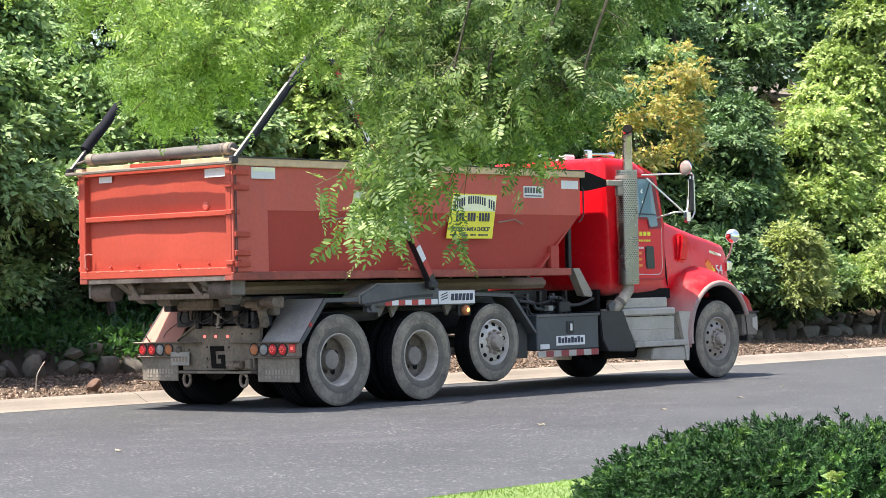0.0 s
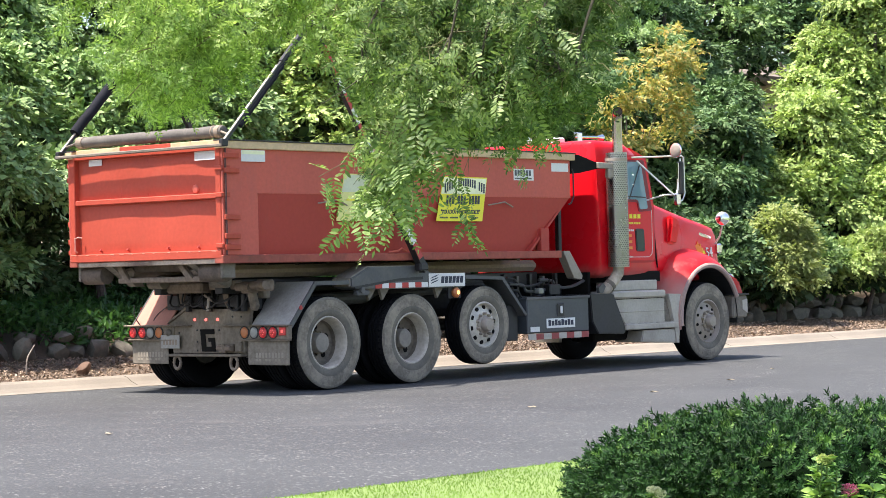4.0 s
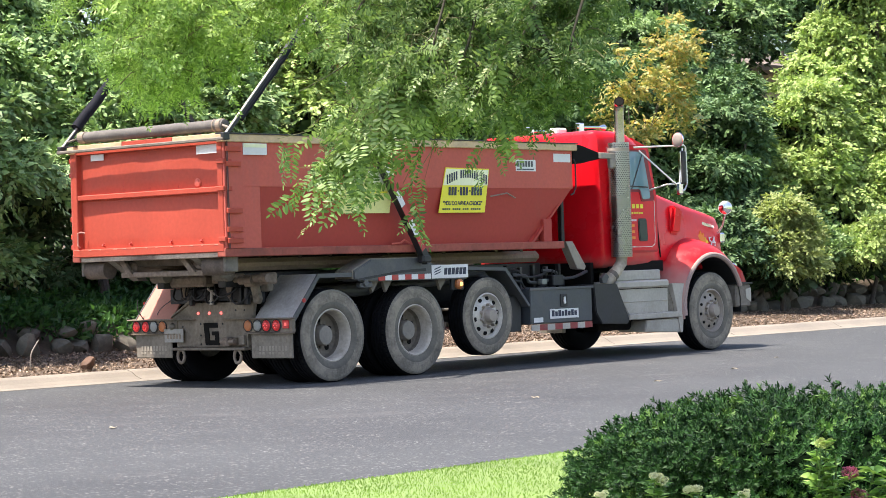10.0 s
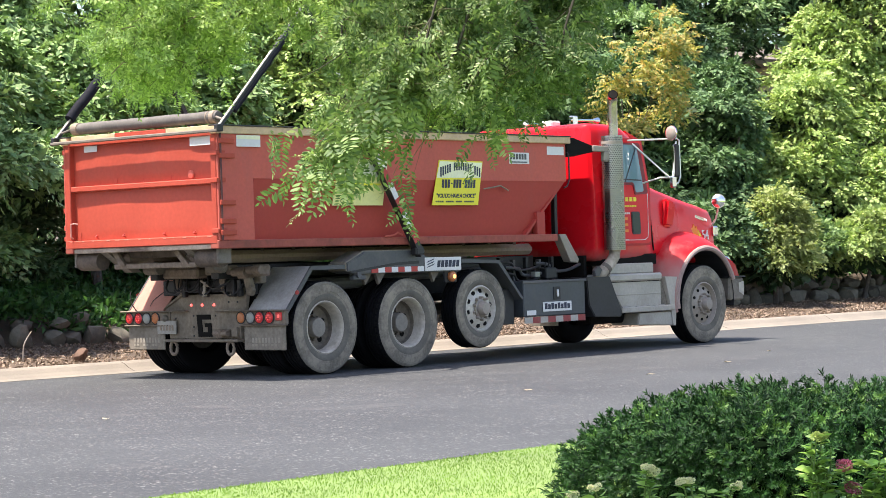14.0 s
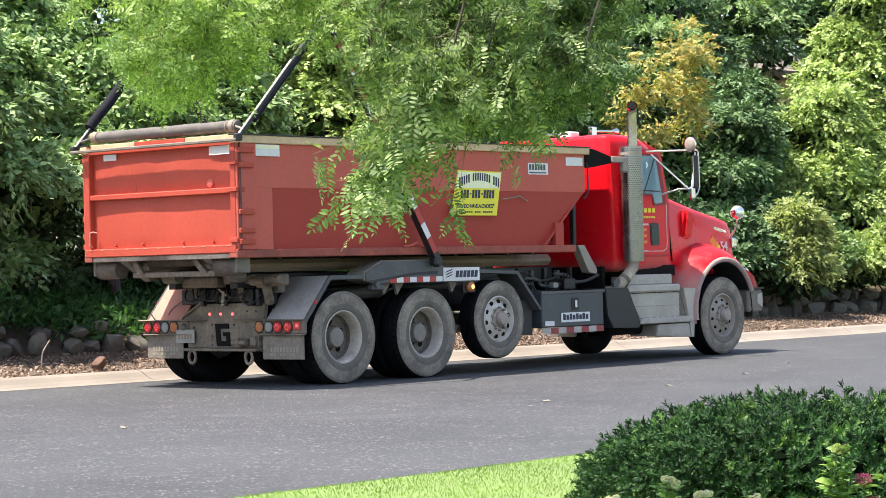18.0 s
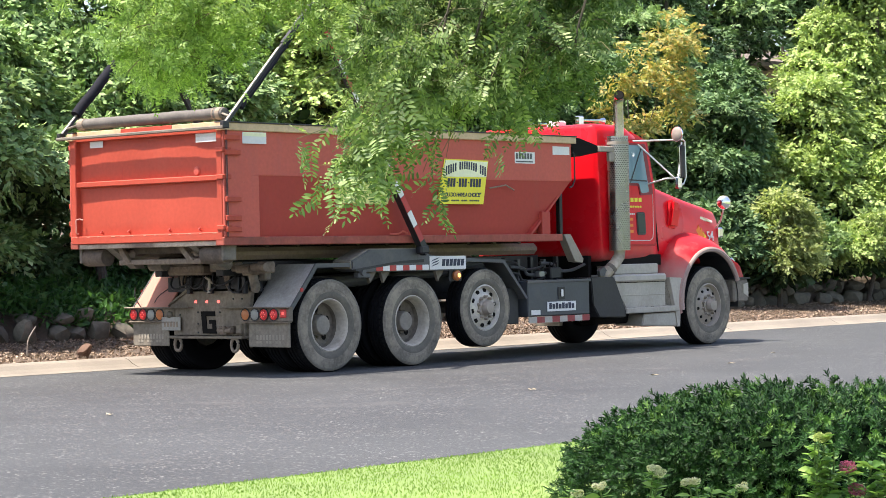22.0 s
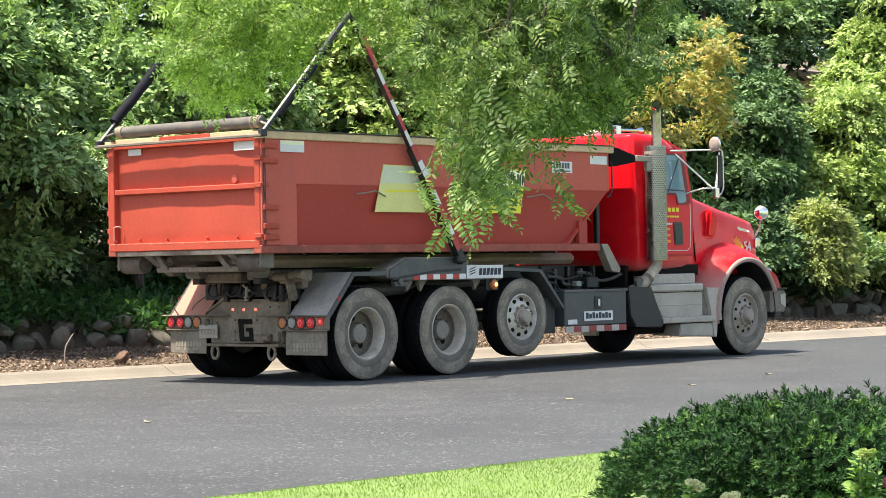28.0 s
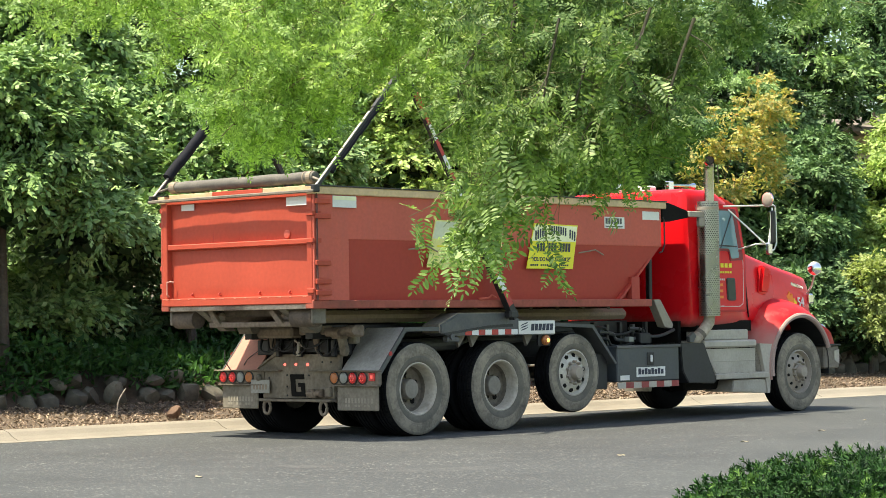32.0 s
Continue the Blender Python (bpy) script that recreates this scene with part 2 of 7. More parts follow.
PAD = mat("black_sleeve", (0.010, 0.011, 0.016), 0.8, var=0.3, scale=9, fine=40, bump=0.3, spec=0.15)
TARP = mat("tarp_cloth", (0.115, 0.105, 0.092), 0.8, var=0.2, scale=5, fine=50, bump=0.3, dirt=(0.19, 0.17, 0.14), amount=0.25, dirt_scale=5)
WHITE = mat("white_decal", (0.72, 0.71, 0.68), 0.5, var=0.06, bump=0.0, dirt=(0.4, 0.37, 0.33), amount=0.08)
YELLOW = mat("yellow_decal", (0.84, 0.74, 0.04), 0.45, var=0.04, bump=0.0)
PALE_YELLOW = mat("faded_yellow_decal", (0.86, 0.85, 0.55), 0.45, var=0.08, bump=0.0)
FADED_YELLOW = mat("sun_faded_yellow", (0.74, 0.70, 0.26), 0.5, var=0.08, bump=0.0)
FADED_HEAD = mat("sun_faded_header", (0.64, 0.66, 0.46), 0.5, var=0.08, bump=0.0)
INK = mat("dark_ink", (0.02, 0.025, 0.05), 0.5, var=0.1, bump=0.0)
RED_TAPE = mat("red_reflective_tape", (0.45, 0.03, 0.03), 0.35, var=0.1, bump=0.0, dirt=DUST, amount=0.15)
OLD_RED = mat("dusty_red_tape", (0.30, 0.045, 0.04), 0.55, var=0.15, bump=0.0, dirt=DUST, amount=0.25)
OLD_WHITE = mat("dusty_white_tape", (0.44, 0.40, 0.34), 0.55, var=0.15, bump=0.0, dirt=DUST, amount=0.25)
RED_LENS = mat("red_lens", (0.42, 0.018, 0.02), 0.3, var=0.25, scale=30, bump=0.0, glow=0.10, dirt=DUST, amount=0.14)
AMBER = mat("amber_lens", (0.45, 0.15, 0.05), 0.3, var=0.08, bump=0.0)
AMBER_LIT = mat("amber_lens_lit", (1.0, 0.55, 0.12), 0.2, var=0.05, bump=0.0, glow=1.2)
ORANGE = mat("orange_decal", (0.85, 0.25, 0.02), 0.4, var=0.05, bump=0.0)
CLEAR_LENS = mat("clear_lens", (0.27, 0.28, 0.26), 0.2, var=0.05, bump=0.0)
BARK = mat("bark", (0.085, 0.07, 0.055), 0.9, var=0.3, scale=6, fine=30, bump=0.8, distance=0.02)
TWIG = mat("twig_bark", (0.05, 0.042, 0.03), 0.8, var=0.3, scale=6, fine=60, bump=0.3)
GREEN_TWIG = mat("young_twig_bark", (0.135, 0.135, 0.055), 0.7, var=0.3, scale=6, fine=60, bump=0.2)
# teal base colour stands in for the sky reflected by the panes
GLASS = bpy.data.materials.new("sky_toned_glass")
GLASS.use_nodes = True
g = GLASS.node_tree.nodes["Principled BSDF"]
g.inputs["Base Color"].default_value = (0.25, 0.42, 0.47, 1)
g.inputs["Roughness"].default_value = 0.03
g.inputs["Transmission Weight"].default_value = 0.35
# dark green base stands in for foliage reflected in the lower pane
GLASS_DARK = mat("dark_door_glass", (0.012, 0.034, 0.024), 0.22, var=0.1, bump=0.0, spec=0.3)


def dust_low(name, source, z0, z1, dust, most):
    """The same paint with road dust that thickens downwards from z0 to z1."""
    m = source.copy()
    m.name = name
    nt = m.node_tree
    add, link = nt.nodes.new, nt.links.new
    b = nt.nodes["Principled BSDF"]
    src = b.inputs["Base Color"].links[0].from_socket
    co = add("ShaderNodeTexCoord")
    sep = add("ShaderNodeSeparateXYZ")
    link(co.outputs["Object"], sep.inputs[0])
    n = add("ShaderNodeTexNoise")
    n.inputs["Scale"].default_value = 5
    n.inputs["Detail"].default_value = 6
    link(co.outputs["Object"], n.inputs["Vector"])
    wob = add("ShaderNodeMath")
    wob.operation = "MULTIPLY_ADD"
    wob.inputs[1].default_value = 0.22
    link(n.outputs["Fac"], wob.inputs[0])
    link(sep.outputs["Z"], wob.inputs[2])
    r = add("ShaderNodeMapRange")
    r.inputs[1].default_value, r.inputs[2].default_value = z0 + 0.11, z1 + 0.11
    r.inputs[4].default_value = most
    link(wob.outputs[0], r.inputs[0])
    mx = add("ShaderNodeMix")
    mx.data_type = "RGBA"
    link(r.outputs[0], mx.inputs[0])
    link(src, mx.inputs[6])
    mx.inputs[7].default_value = (*dust, 1)
    link(mx.outputs[2], b.inputs["Base Color"])
    return m


FENDER_RED = dust_low("dusty_fender_red", CAB_DUSTY, 1.24, 0.88, (0.38, 0.28, 0.24), 0.85)
CAB_BODY = dust_low("cab_paint_dusty_foot", CAB_RED, 1.36, 1.16, (0.36, 0.20, 0.17), 0.55)
MIRROR = mat("mirror_glass", (0.85, 0.87, 0.88), 0.03, metal=1.0, var=0.0, bump=0.0)

LEAF_BROAD = leaf_mat("broad_leaf", (0.092, 0.175, 0.056), (0.297, 0.435, 0.161), (0.421, 0.530, 0.268), glow_through=0.16)
# darker leaf for some trees; on the shaded shrubs it paints their shade
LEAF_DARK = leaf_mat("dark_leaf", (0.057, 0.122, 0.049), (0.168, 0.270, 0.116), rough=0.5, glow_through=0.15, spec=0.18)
# near-black green that puts the shade inside the crowns into colour
LEAF_INNER = leaf_mat("shade_dark_inner_leaf", (0.016, 0.038, 0.015), (0.041, 0.075, 0.031), glow_through=0.05, spec=0.15)
LEAF_OLIVE = leaf_mat("olive_leaf", (0.20, 0.262, 0.082), (0.385, 0.44, 0.165))
LEAF_LIGHT = leaf_mat("light_leaf", (0.182, 0.278, 0.079), (0.392, 0.493, 0.163), (0.493, 0.567, 0.247), glow_through=0.24)
LEAF_YELLOW = leaf_mat("turning_leaf", (0.20, 0.26, 0.075), (0.50, 0.425, 0.140), (0.60, 0.37, 0.125))
# darker copy of the locust leaflet: shade on the right spray, in colour
LEAF_LOCUST_SHADED = leaf_mat("shaded_locust_leaflet", (0.041, 0.088, 0.030), (0.140, 0.215, 0.077), (0.313, 0.360, 0.198), rough=0.55, glow_through=0.26, spec=0.2)
LEAF_LOCUST = leaf_mat("locust_leaflet", (0.070, 0.128, 0.045), (0.261, 0.354, 0.135), (0.481, 0.510, 0.318), glow_through=0.3, spec=0.25)
LEAF_YEW = leaf_mat("yew_needle", (0.006, 0.026, 0.009), (0.046, 0.124, 0.032), rough=0.55, glow_through=0.05, spec=0.16)
LEAF_YEW_NEW = leaf_mat("new_yew_needle", (0.045, 0.13, 0.028), (0.14, 0.265, 0.06), rough=0.6, glow_through=0.15)
# lighter, yellower copy: sun on the left spray put into the colour
LEAF_LOCUST_SUNLIT = leaf_mat("sunlit_locust_leaflet", (0.119, 0.200, 0.056), (0.356, 0.480, 0.166), (0.497, 0.570, 0.268), glow_through=0.36)
TUBE = mat("polished_tube", (0.72, 0.72, 0.70), 0.38, metal=0.7, var=0.05, bump=0.0)
LEAF_COVER = leaf_mat("ground_cover_leaf", (0.020, 0.068, 0.022), (0.080, 0.190, 0.050))
LEAF_SPIREA = leaf_mat("spirea_leaf", (0.12, 0.250, 0.060), (0.33, 0.485, 0.140), glow_through=0.30)
GRASS = leaf_mat("grass_blade", (0.148, 0.262, 0.054), (0.192, 0.312, 0.070), rough=0.75, glow_through=0.30, spec=0.08)
PETAL_WHITE = leaf_mat("white_petal", (0.66, 0.63, 0.42), (0.88, 0.85, 0.64), glow_through=0.25)
PETAL_BUD = leaf_mat("flower_bud", (0.30, 0.40, 0.12), (0.52, 0.58, 0.24), glow_through=0.2)
PETAL_PINK = leaf_mat("pink_petal", (0.32, 0.06, 0.14), (0.50, 0.14, 0.23), glow_through=0.2)


# ---- mesh helpers ----
def bar(bm, a, b, w, h, side=(0, 1, 0)):
    """A square bar from a to b: w in the plane across it, h along side."""
    a, b, s = Vector(a), Vector(b), Vector(side).normalized()
    d = (b - a).normalized()
    n = d.cross(s).normalized()
    vs = []
    for p in (a, b):
        for u, v in ((-1, -1), (1, -1), (1, 1), (-1, 1)):
            vs.append(bm.verts.new(p + n * (u * w / 2) + s * (v * h / 2)))
    for f in ((0, 1, 2, 3), (7, 6, 5, 4), (0, 4, 5, 1), (1, 5, 6, 2), (2, 6, 7, 3), (3, 7, 4, 0)):
        bm.faces.new([vs[i] for i in f])
    return bm


def part(name, bm, material, parent=None, label="", smooth=False):
    """One mesh object, under a thing or under a part."""
    bmesh.ops.recalc_face_normals(bm, faces=bm.faces)
    me = bpy.data.meshes.new(name)
    bm.to_mesh(me)
    bm.free()
    if smooth:
        me.shade_smooth()
        me.set_sharp_from_angle(angle=radians(38))
    me.materials.append(material)
    ob = new(name, me)
    if parent:
        ob.parent = parent
    if label:
        tagged(ob, label)
    return ob


def joined(*makers):
    bm = bmesh.new()
    for make in makers:
        make(bm)
    return bm


def box(bm, x0, x1, y0, y1, z0, z1, bevel=0.008, m=None):
    r = bmesh.ops.create_cube(bm, size=1)
    vs = r["verts"]
    for v in vs:
        v.co = Vector((x0 + (v.co.x + 0.5) * (x1 - x0), y0 + (v.co.y + 0.5) * (y1 - y0), z0 + (v.co.z + 0.5) * (z1 - z0)))
    if m is not None:
        bmesh.ops.transform(bm, matrix=m, verts=vs)
    if bevel:
        es = list({e for v in vs for e in v.link_edges})
        bmesh.ops.bevel(bm, geom=es, offset=min(bevel, 0.45 * min(abs(x1 - x0), abs(y1 - y0), abs(z1 - z0))), segments=1, affect="EDGES")
    return bm


def B(*a, **k):
    return box(bmesh.new(), *a, **k)


def prism(bm, pts, axis, a, b, bevel=0.0):
    """A flat outline (two coordinates) drawn out along one axis from a to b."""
    def at(p, q):
        return {"y": (p[0], q, p[1]), "x": (q, p[0], p[1]), "z": (p[0], p[1], q)}[axis]
    n = len(pts)
    v0 = [bm.verts.new(at(p, a)) for p in pts]
    v1 = [bm.verts.new(at(p, b)) for p in pts]
    fs = [bm.faces.new(v0), bm.faces.new(v1[::-1])]
    for i in range(n):
        fs.append(bm.faces.new((v0[i], v1[i], v1[(i + 1) % n], v0[(i + 1) % n])))
    if bevel:
        es = list({e for f in fs for e in f.edges})
        bmesh.ops.bevel(bm, geom=es, offset=bevel, segments=2, affect="EDGES")
    return bm


def P(*a, **k):
    return prism(bmesh.new(), *a, **k)


def tube(bm, pts, r, n=10, r1=None, caps=True):
    """A round bar along points; r to r1."""
    pts = [Vector(p) for p in pts]
    rings = []
    up = Vector((0.13, 0.21, 0.97))
    for i, p in enumerate(pts):
        d = (pts[min(i + 1, len(pts) - 1)] - pts[max(i - 1, 0)]).normalized()
        a = d.cross(up)
        if a.length < 0.05:
            a = d.cross(Vector((1, 0, 0)))
        a.normalize()
        b = d.cross(a)
        rr = r if r1 is None else r + (r1 - r) * i / (len(pts) - 1)
        rings.append([bm.verts.new(p + rr * (math.cos(2 * math.pi * k / n) * a + math.sin(2 * math.pi * k / n) * b)) for k in range(n)])
    for u, v in zip(rings, rings[1:]):
        for k in range(n):
            bm.faces.new((u[k], u[(k + 1) % n], v[(k + 1) % n], v[k]))
    if caps:
        bm.faces.new(rings[0])
        bm.faces.new(rings[-1][::-1])
    return bm


def bent(pts, n=5):
    """A smooth line through the points."""
    p = [Vector(q) for q in pts]
    p = [p[0]] + p + [p[-1]]
    out = []
    for a, b, c, d in zip(p, p[1:], p[2:], p[3:]):
        for k in range(n):
            t = k / n
            out.append(0.5 * (2 * b + (c - a) * t + (2 * a - 5 * b + 4 * c - d) * t * t + (3 * b - a - 3 * c + d) * t * t * t))
    return out + [p[-1]]


def T(*a, **k):
    return tube(bmesh.new(), *a, **k)


def lathe(bm, prof, n=48, centre=(0, 0, 0), closed=False):
    """Spin (radius, y) about the y axis through centre."""
    cx, cy, cz = centre
    rings = []
    for r, y in prof:
        rings.append([bm.verts.new((cx + r * math.cos(2 * math.pi * k / n), cy + y, cz + r * math.sin(2 * math.pi * k / n))) for k in range(n)])
    pairs = list(zip(rings, rings[1:]))
    if closed:
        pairs.append((rings[-1], rings[0]))
    for u, v in pairs:
        for k in range(n):
            bm.faces.new((u[k], u[(k + 1) % n], v[(k + 1) % n], v[k]))
    if not closed:
        for ring, (r, y) in ((rings[0], prof[0]), (rings[-1], prof[-1])):
            if r < 0.13:
                bm.faces.new(ring)
    return bm


def empty(name, m=None):
    ob = new(name)
    ob.empty_display_size = 0.2
    if m is not None:
        ob.matrix_basis = m
    return ob


def mesh_arrays(name, verts, faces, material, parent=None, smooth=False):
    """A mesh from arrays: faces is an (n, k) array of vertex indices."""
    me = bpy.data.meshes.new(name)
    nv, nf, k = len(verts), len(faces), faces.shape[1]
    me.vertices.add(nv)
    me.vertices.foreach_set("co", np.ascontiguousarray(verts, np.float32).ravel())
    me.loops.add(nf * k)
    me.loops.foreach_set("vertex_index", np.ascontiguousarray(faces, np.int32).ravel())
    me.polygons.add(nf)
    me.polygons.foreach_set("loop_start", np.arange(0, nf * k, k, dtype=np.int32))
    me.polygons.foreach_set("loop_total", np.full(nf, k, np.int32))
    me.update(calc_edges=True)
    if smooth:
        me.shade_smooth()
    me.materials.append(material)
    ob = new(name, me)
    if parent:
        ob.parent = parent
    return ob


def leaf_arrays(rng, at, out, size, width=0.5, droop=0.35, spread=0.9):
    """A folded four-cornered leaf at every point of at, turned roughly along out."""
    n = len(at)
    d = out + rng.normal(0, spread, (n, 3)) + np.array([0, 0, -droop])
    d /= np.linalg.norm(d, axis=1)[:, None] + 1e-9
    s = np.cross(d, rng.normal(0, 1, (n, 3)) * 0.7 + np.array([0, 0, 1.0]))
    s /= np.linalg.norm(s, axis=1)[:, None] + 1e-9
    nrm = np.cross(s, d)
    L = (size * rng.uniform(0.65, 1.3, n))[:, None]
    w = L * width * 0.5
    mid = at + d * L * 0.42
    v = np.stack([at, mid + s * w + nrm * L * 0.09, at + d * L - nrm * L * 0.06, mid - s * w + nrm * L * 0.09], 1).reshape(-1, 3)
    i = np.arange(n)[:, None] * 4
    f = np.concatenate([i + np.array([[0, 1, 2]]), i + np.array([[0, 2, 3]])], 0)
    return v, f

# ---- ground, road, kerb ----
def kerb_y(x):
    """The road's far edge; it bends slightly towards the near side as it goes on."""
    x = min(max(x, -40), 60)
    return 2.12 - 0.045 * x


NEAR_EDGE = -9.92


def bank(x, y):
    """Height of the ground."""
    k = kerb_y(x)
    if y <= NEAR_EDGE - 0.05:
        return 0.035 + 0.02 * min(3, NEAR_EDGE - y)
    if y < k + 0.12:
        return -0.05
    d = y - k
    pts = ((0.12, -0.05), (0.30, 0.10), (2.35, 0.27), (2.7, 0.52), (8, 1.25), (40, 2.6), (400, 3.0))
    for (a, za), (b, zb) in zip(pts, pts[1:]):
        if d <= b:
            return za + (zb - za) * (d - a) / (b - a)
    return 3.0


def sheet(name, xs, rows_at, height, material):
    bm = bmesh.new()
    grid = [[bm.verts.new((x, y, height(x, y))) for y in rows_at(x)] for x in xs]
    for a, b in zip(grid, grid[1:]):
        for i in range(len(a) - 1):
            bm.faces.new((a[i], b[i], b[i + 1], a[i + 1]))
    return part(name, bm, material, smooth=True)


XS = [-600, -120, -60, -40] + list(range(-30, 46, 1)) + [60, 90, 200, 600]
ground = sheet("ground", XS, lambda x: [-600, -80, -40, -25, -18, -14, -12, -10.8, -10, NEAR_EDGE - 0.06, NEAR_EDGE + 0.02]
               + [kerb_y(x) + d for d in (0.05, 0.12, 0.30, 0.8, 1.4, 1.9, 2.35, 2.7, 4, 6, 8, 14, 40, 90, 600)], bank, SOIL)
tagged(ground, "brown soil rising gently to a planted bank", "ground", kind="structure")
lawn_bed = sheet("lawn", XS, lambda x: [-300, -80, -40, -25, -18, -14, -12, -10.8, -10, NEAR_EDGE - 0.055], lambda x, y: bank(x, y) + 0.012, TURF)
tagged(lawn_bed, "bright green mown lawn beside the road", "lawn", kind="structure")
road = sheet("road", XS, lambda x: [NEAR_EDGE - 0.05, -8, -6, -4, -2, 0, kerb_y(x) - 0.5, kerb_y(x) + 0.02],
             lambda x, y: 0.0 if y > NEAR_EDGE else -0.02, ASPHALT)
tagged(road, "dark grey asphalt road with fine pale grit", "road", kind="structure")

kerb = empty("kerb")
tagged(kerb, "pale rolled concrete kerb along the road", "kerb", kind="structure")
for i in range(-12, 22):
    x0, x1 = i * 3.0, i * 3.0 + 2.985
    bm = bmesh.new()
    prof = ((-0.34, 0.004), (-0.10, 0.012), (0.0, 0.05), (0.08, 0.10), (0.15, 0.118), (0.29, 0.12), (0.31, 0.10), (0.31, -0.1), (-0.34, -0.1))
    a = [bm.verts.new((x0, kerb_y(x0) + p, z)) for p, z in prof]
    b = [bm.verts.new((x1, kerb_y(x1) + p, z)) for p, z in prof]
    for k in range(len(prof)):
        bm.faces.new((a[k], b[k], b[(k + 1) % len(prof)], a[(k + 1) % len(prof)]))
    bm.faces.new(a)
    bm.faces.new(b[::-1])
    part("kerb_section", bm, CONCRETE, kerb)

# wood chips on the strip behind the kerb
def chips(n, x0, x1, seed):
    rng = np.random.default_rng(seed)
    x = rng.uniform(x0, x1, n)
    d = 0.30 + 2.1 * rng.uniform(0, 1, n) ** 1.0
    at = np.array([(u, kerb_y(u) + e, bank(u, kerb_y(u) + e) + 0.012) for u, e in zip(x, d)])
    L = rng.uniform(0.02, 0.065, n)[:, None]
    a = rng.uniform(0, 6.283, n)
    u = np.stack([np.cos(a), np.sin(a), rng.normal(0, 0.35, n)], 1)
    w = np.stack([-np.sin(a), np.cos(a), rng.normal(0, 0.4, n)], 1) * 0.4
    up = np.array([0, 0, 0.012])
    v = np.stack([at - u * L * 0.5, at + w * L * 0.5 + up, at + u * L * 0.5, at - w * L * 0.5 + up], 1).reshape(-1, 3)
    i = np.arange(n)[:, None] * 4
    return mesh_arrays("wood_chips", v, np.concatenate([i + [[0, 1, 2]], i + [[0, 2, 3]]], 0), MULCH)


tagged(chips(26000, -4, 26, 5), "shredded brown wood chips behind the kerb", "mulch", kind="stuff")


# ---- stones ----
def stone_mesh(seed, flat=1.0):
    rng = np.random.default_rng(seed)
    bm = bmesh.new()
    bmesh.ops.create_icosphere(bm, subdivisions=2, radius=0.5)
    off = rng.uniform(-20, 20, 3)
    planes = [Vector(rng.normal(0, 1, 3)).normalized() for _ in range(13)]
    for v in bm.verts:
        p = v.co.copy()
        q = Vector([math.copysign(abs(c * 2) ** 0.58, c) / 2 for c in p])
        for k, n in enumerate(planes):
            over = q.dot(n) - (0.35 + 0.03 * (k % 4))
            if over > 0:
                q -= n * over * 0.93
        q *= 1 + 0.12 * noise.noise(p * 3.2 + Vector(off)) + 0.06 * noise.noise(p * 8 + Vector(off))
        v.co = Vector((q.x, q.y, q.z * flat))
    me = bpy.data.meshes.new("stone")
    bm.to_mesh(me)
    bm.free()
    me.shade_smooth()
    me.set_sharp_from_angle(angle=radians(34))
    me.materials.append(STONE)
    return me


STONES = [stone_mesh(s) for s in range(9)]


def stone_wall():
    wall = empty("stone_wall")
    tagged(wall, "low dry-laid wall of rounded grey-brown fieldstones", "stone wall", kind="structure")
    rng = random.Random(11)
    for course in range(2):
        x = -3.0
        while x < 28:
            w = rng.choice((0.20, 0.25, 0.30, 0.36, 0.46)) * rng.uniform(0.9, 1.1) if course == 0 else rng.uniform(0.15, 0.30)
            w *= 1.12 if x > 13 else 1.0
            h = (rng.uniform(0.20, 0.34) if course == 0 else rng.uniform(0.13, 0.22)) * (1.2 if x > 13 else 1.0)
            if course == 1 and rng.random() < (0.08 if x > 13 else 0.45):
                x += w
                continue
            k = kerb_y(x) + 2.38 + course * 0.13 + rng.uniform(-0.07, 0.07)
            ob = new("stone", STONES[rng.randrange(9)])
            ob.parent = wall
            z = bank(x, k - 0.15) + h * 0.34 if course == 0 else bank(x, k - 0.25) + 0.25 + h * 0.3
            ob.matrix_basis = Matrix.LocRotScale((x + w / 2, k, z), Euler((rng.uniform(-0.25, 0.25), rng.uniform(-0.4, 0.4), rng.uniform(-0.5, 0.5))),
                                                 (w * rng.uniform(0.90, 1.06), 0.36, h * 1.15))
            x += w * 1.03 + (0.16 if rng.random() < 0.12 else 0.0)


stone_wall()
rock = new("rock", STONES[4].copy())
rock.data.materials[0] = mat("reddish_rock", (0.155, 0.092, 0.062), 0.85, var=0.3, scale=5, fine=30, bump=0.5)
rock.matrix_basis = Matrix.LocRotScale((-0.20, 2.78, bank(-0.20, 2.78) + 0.06), Euler((0.2, 0.5, 0.8)), (0.23, 0.18, 0.20))
tagged(rock, "single reddish-brown rock lying on the mulch", "rock")
stick = part("dry_stick", T(bent([(-0.80, 3.14, 0.14), (-0.79, 3.13, 0.34), (-0.74, 3.12, 0.44), (-0.68, 3.11, 0.52)]), 0.010, 6, 0.006),
             mat("dry_wood", (0.36, 0.31, 0.25), 0.8))
tagged(stick, "bent pale dry stick standing in the mulch", "stick")

# ---- the truck ----
truck = empty("roll_off_truck")
tagged(truck, "red roll-off truck, dusty, parked with its lift axle raised", "truck")


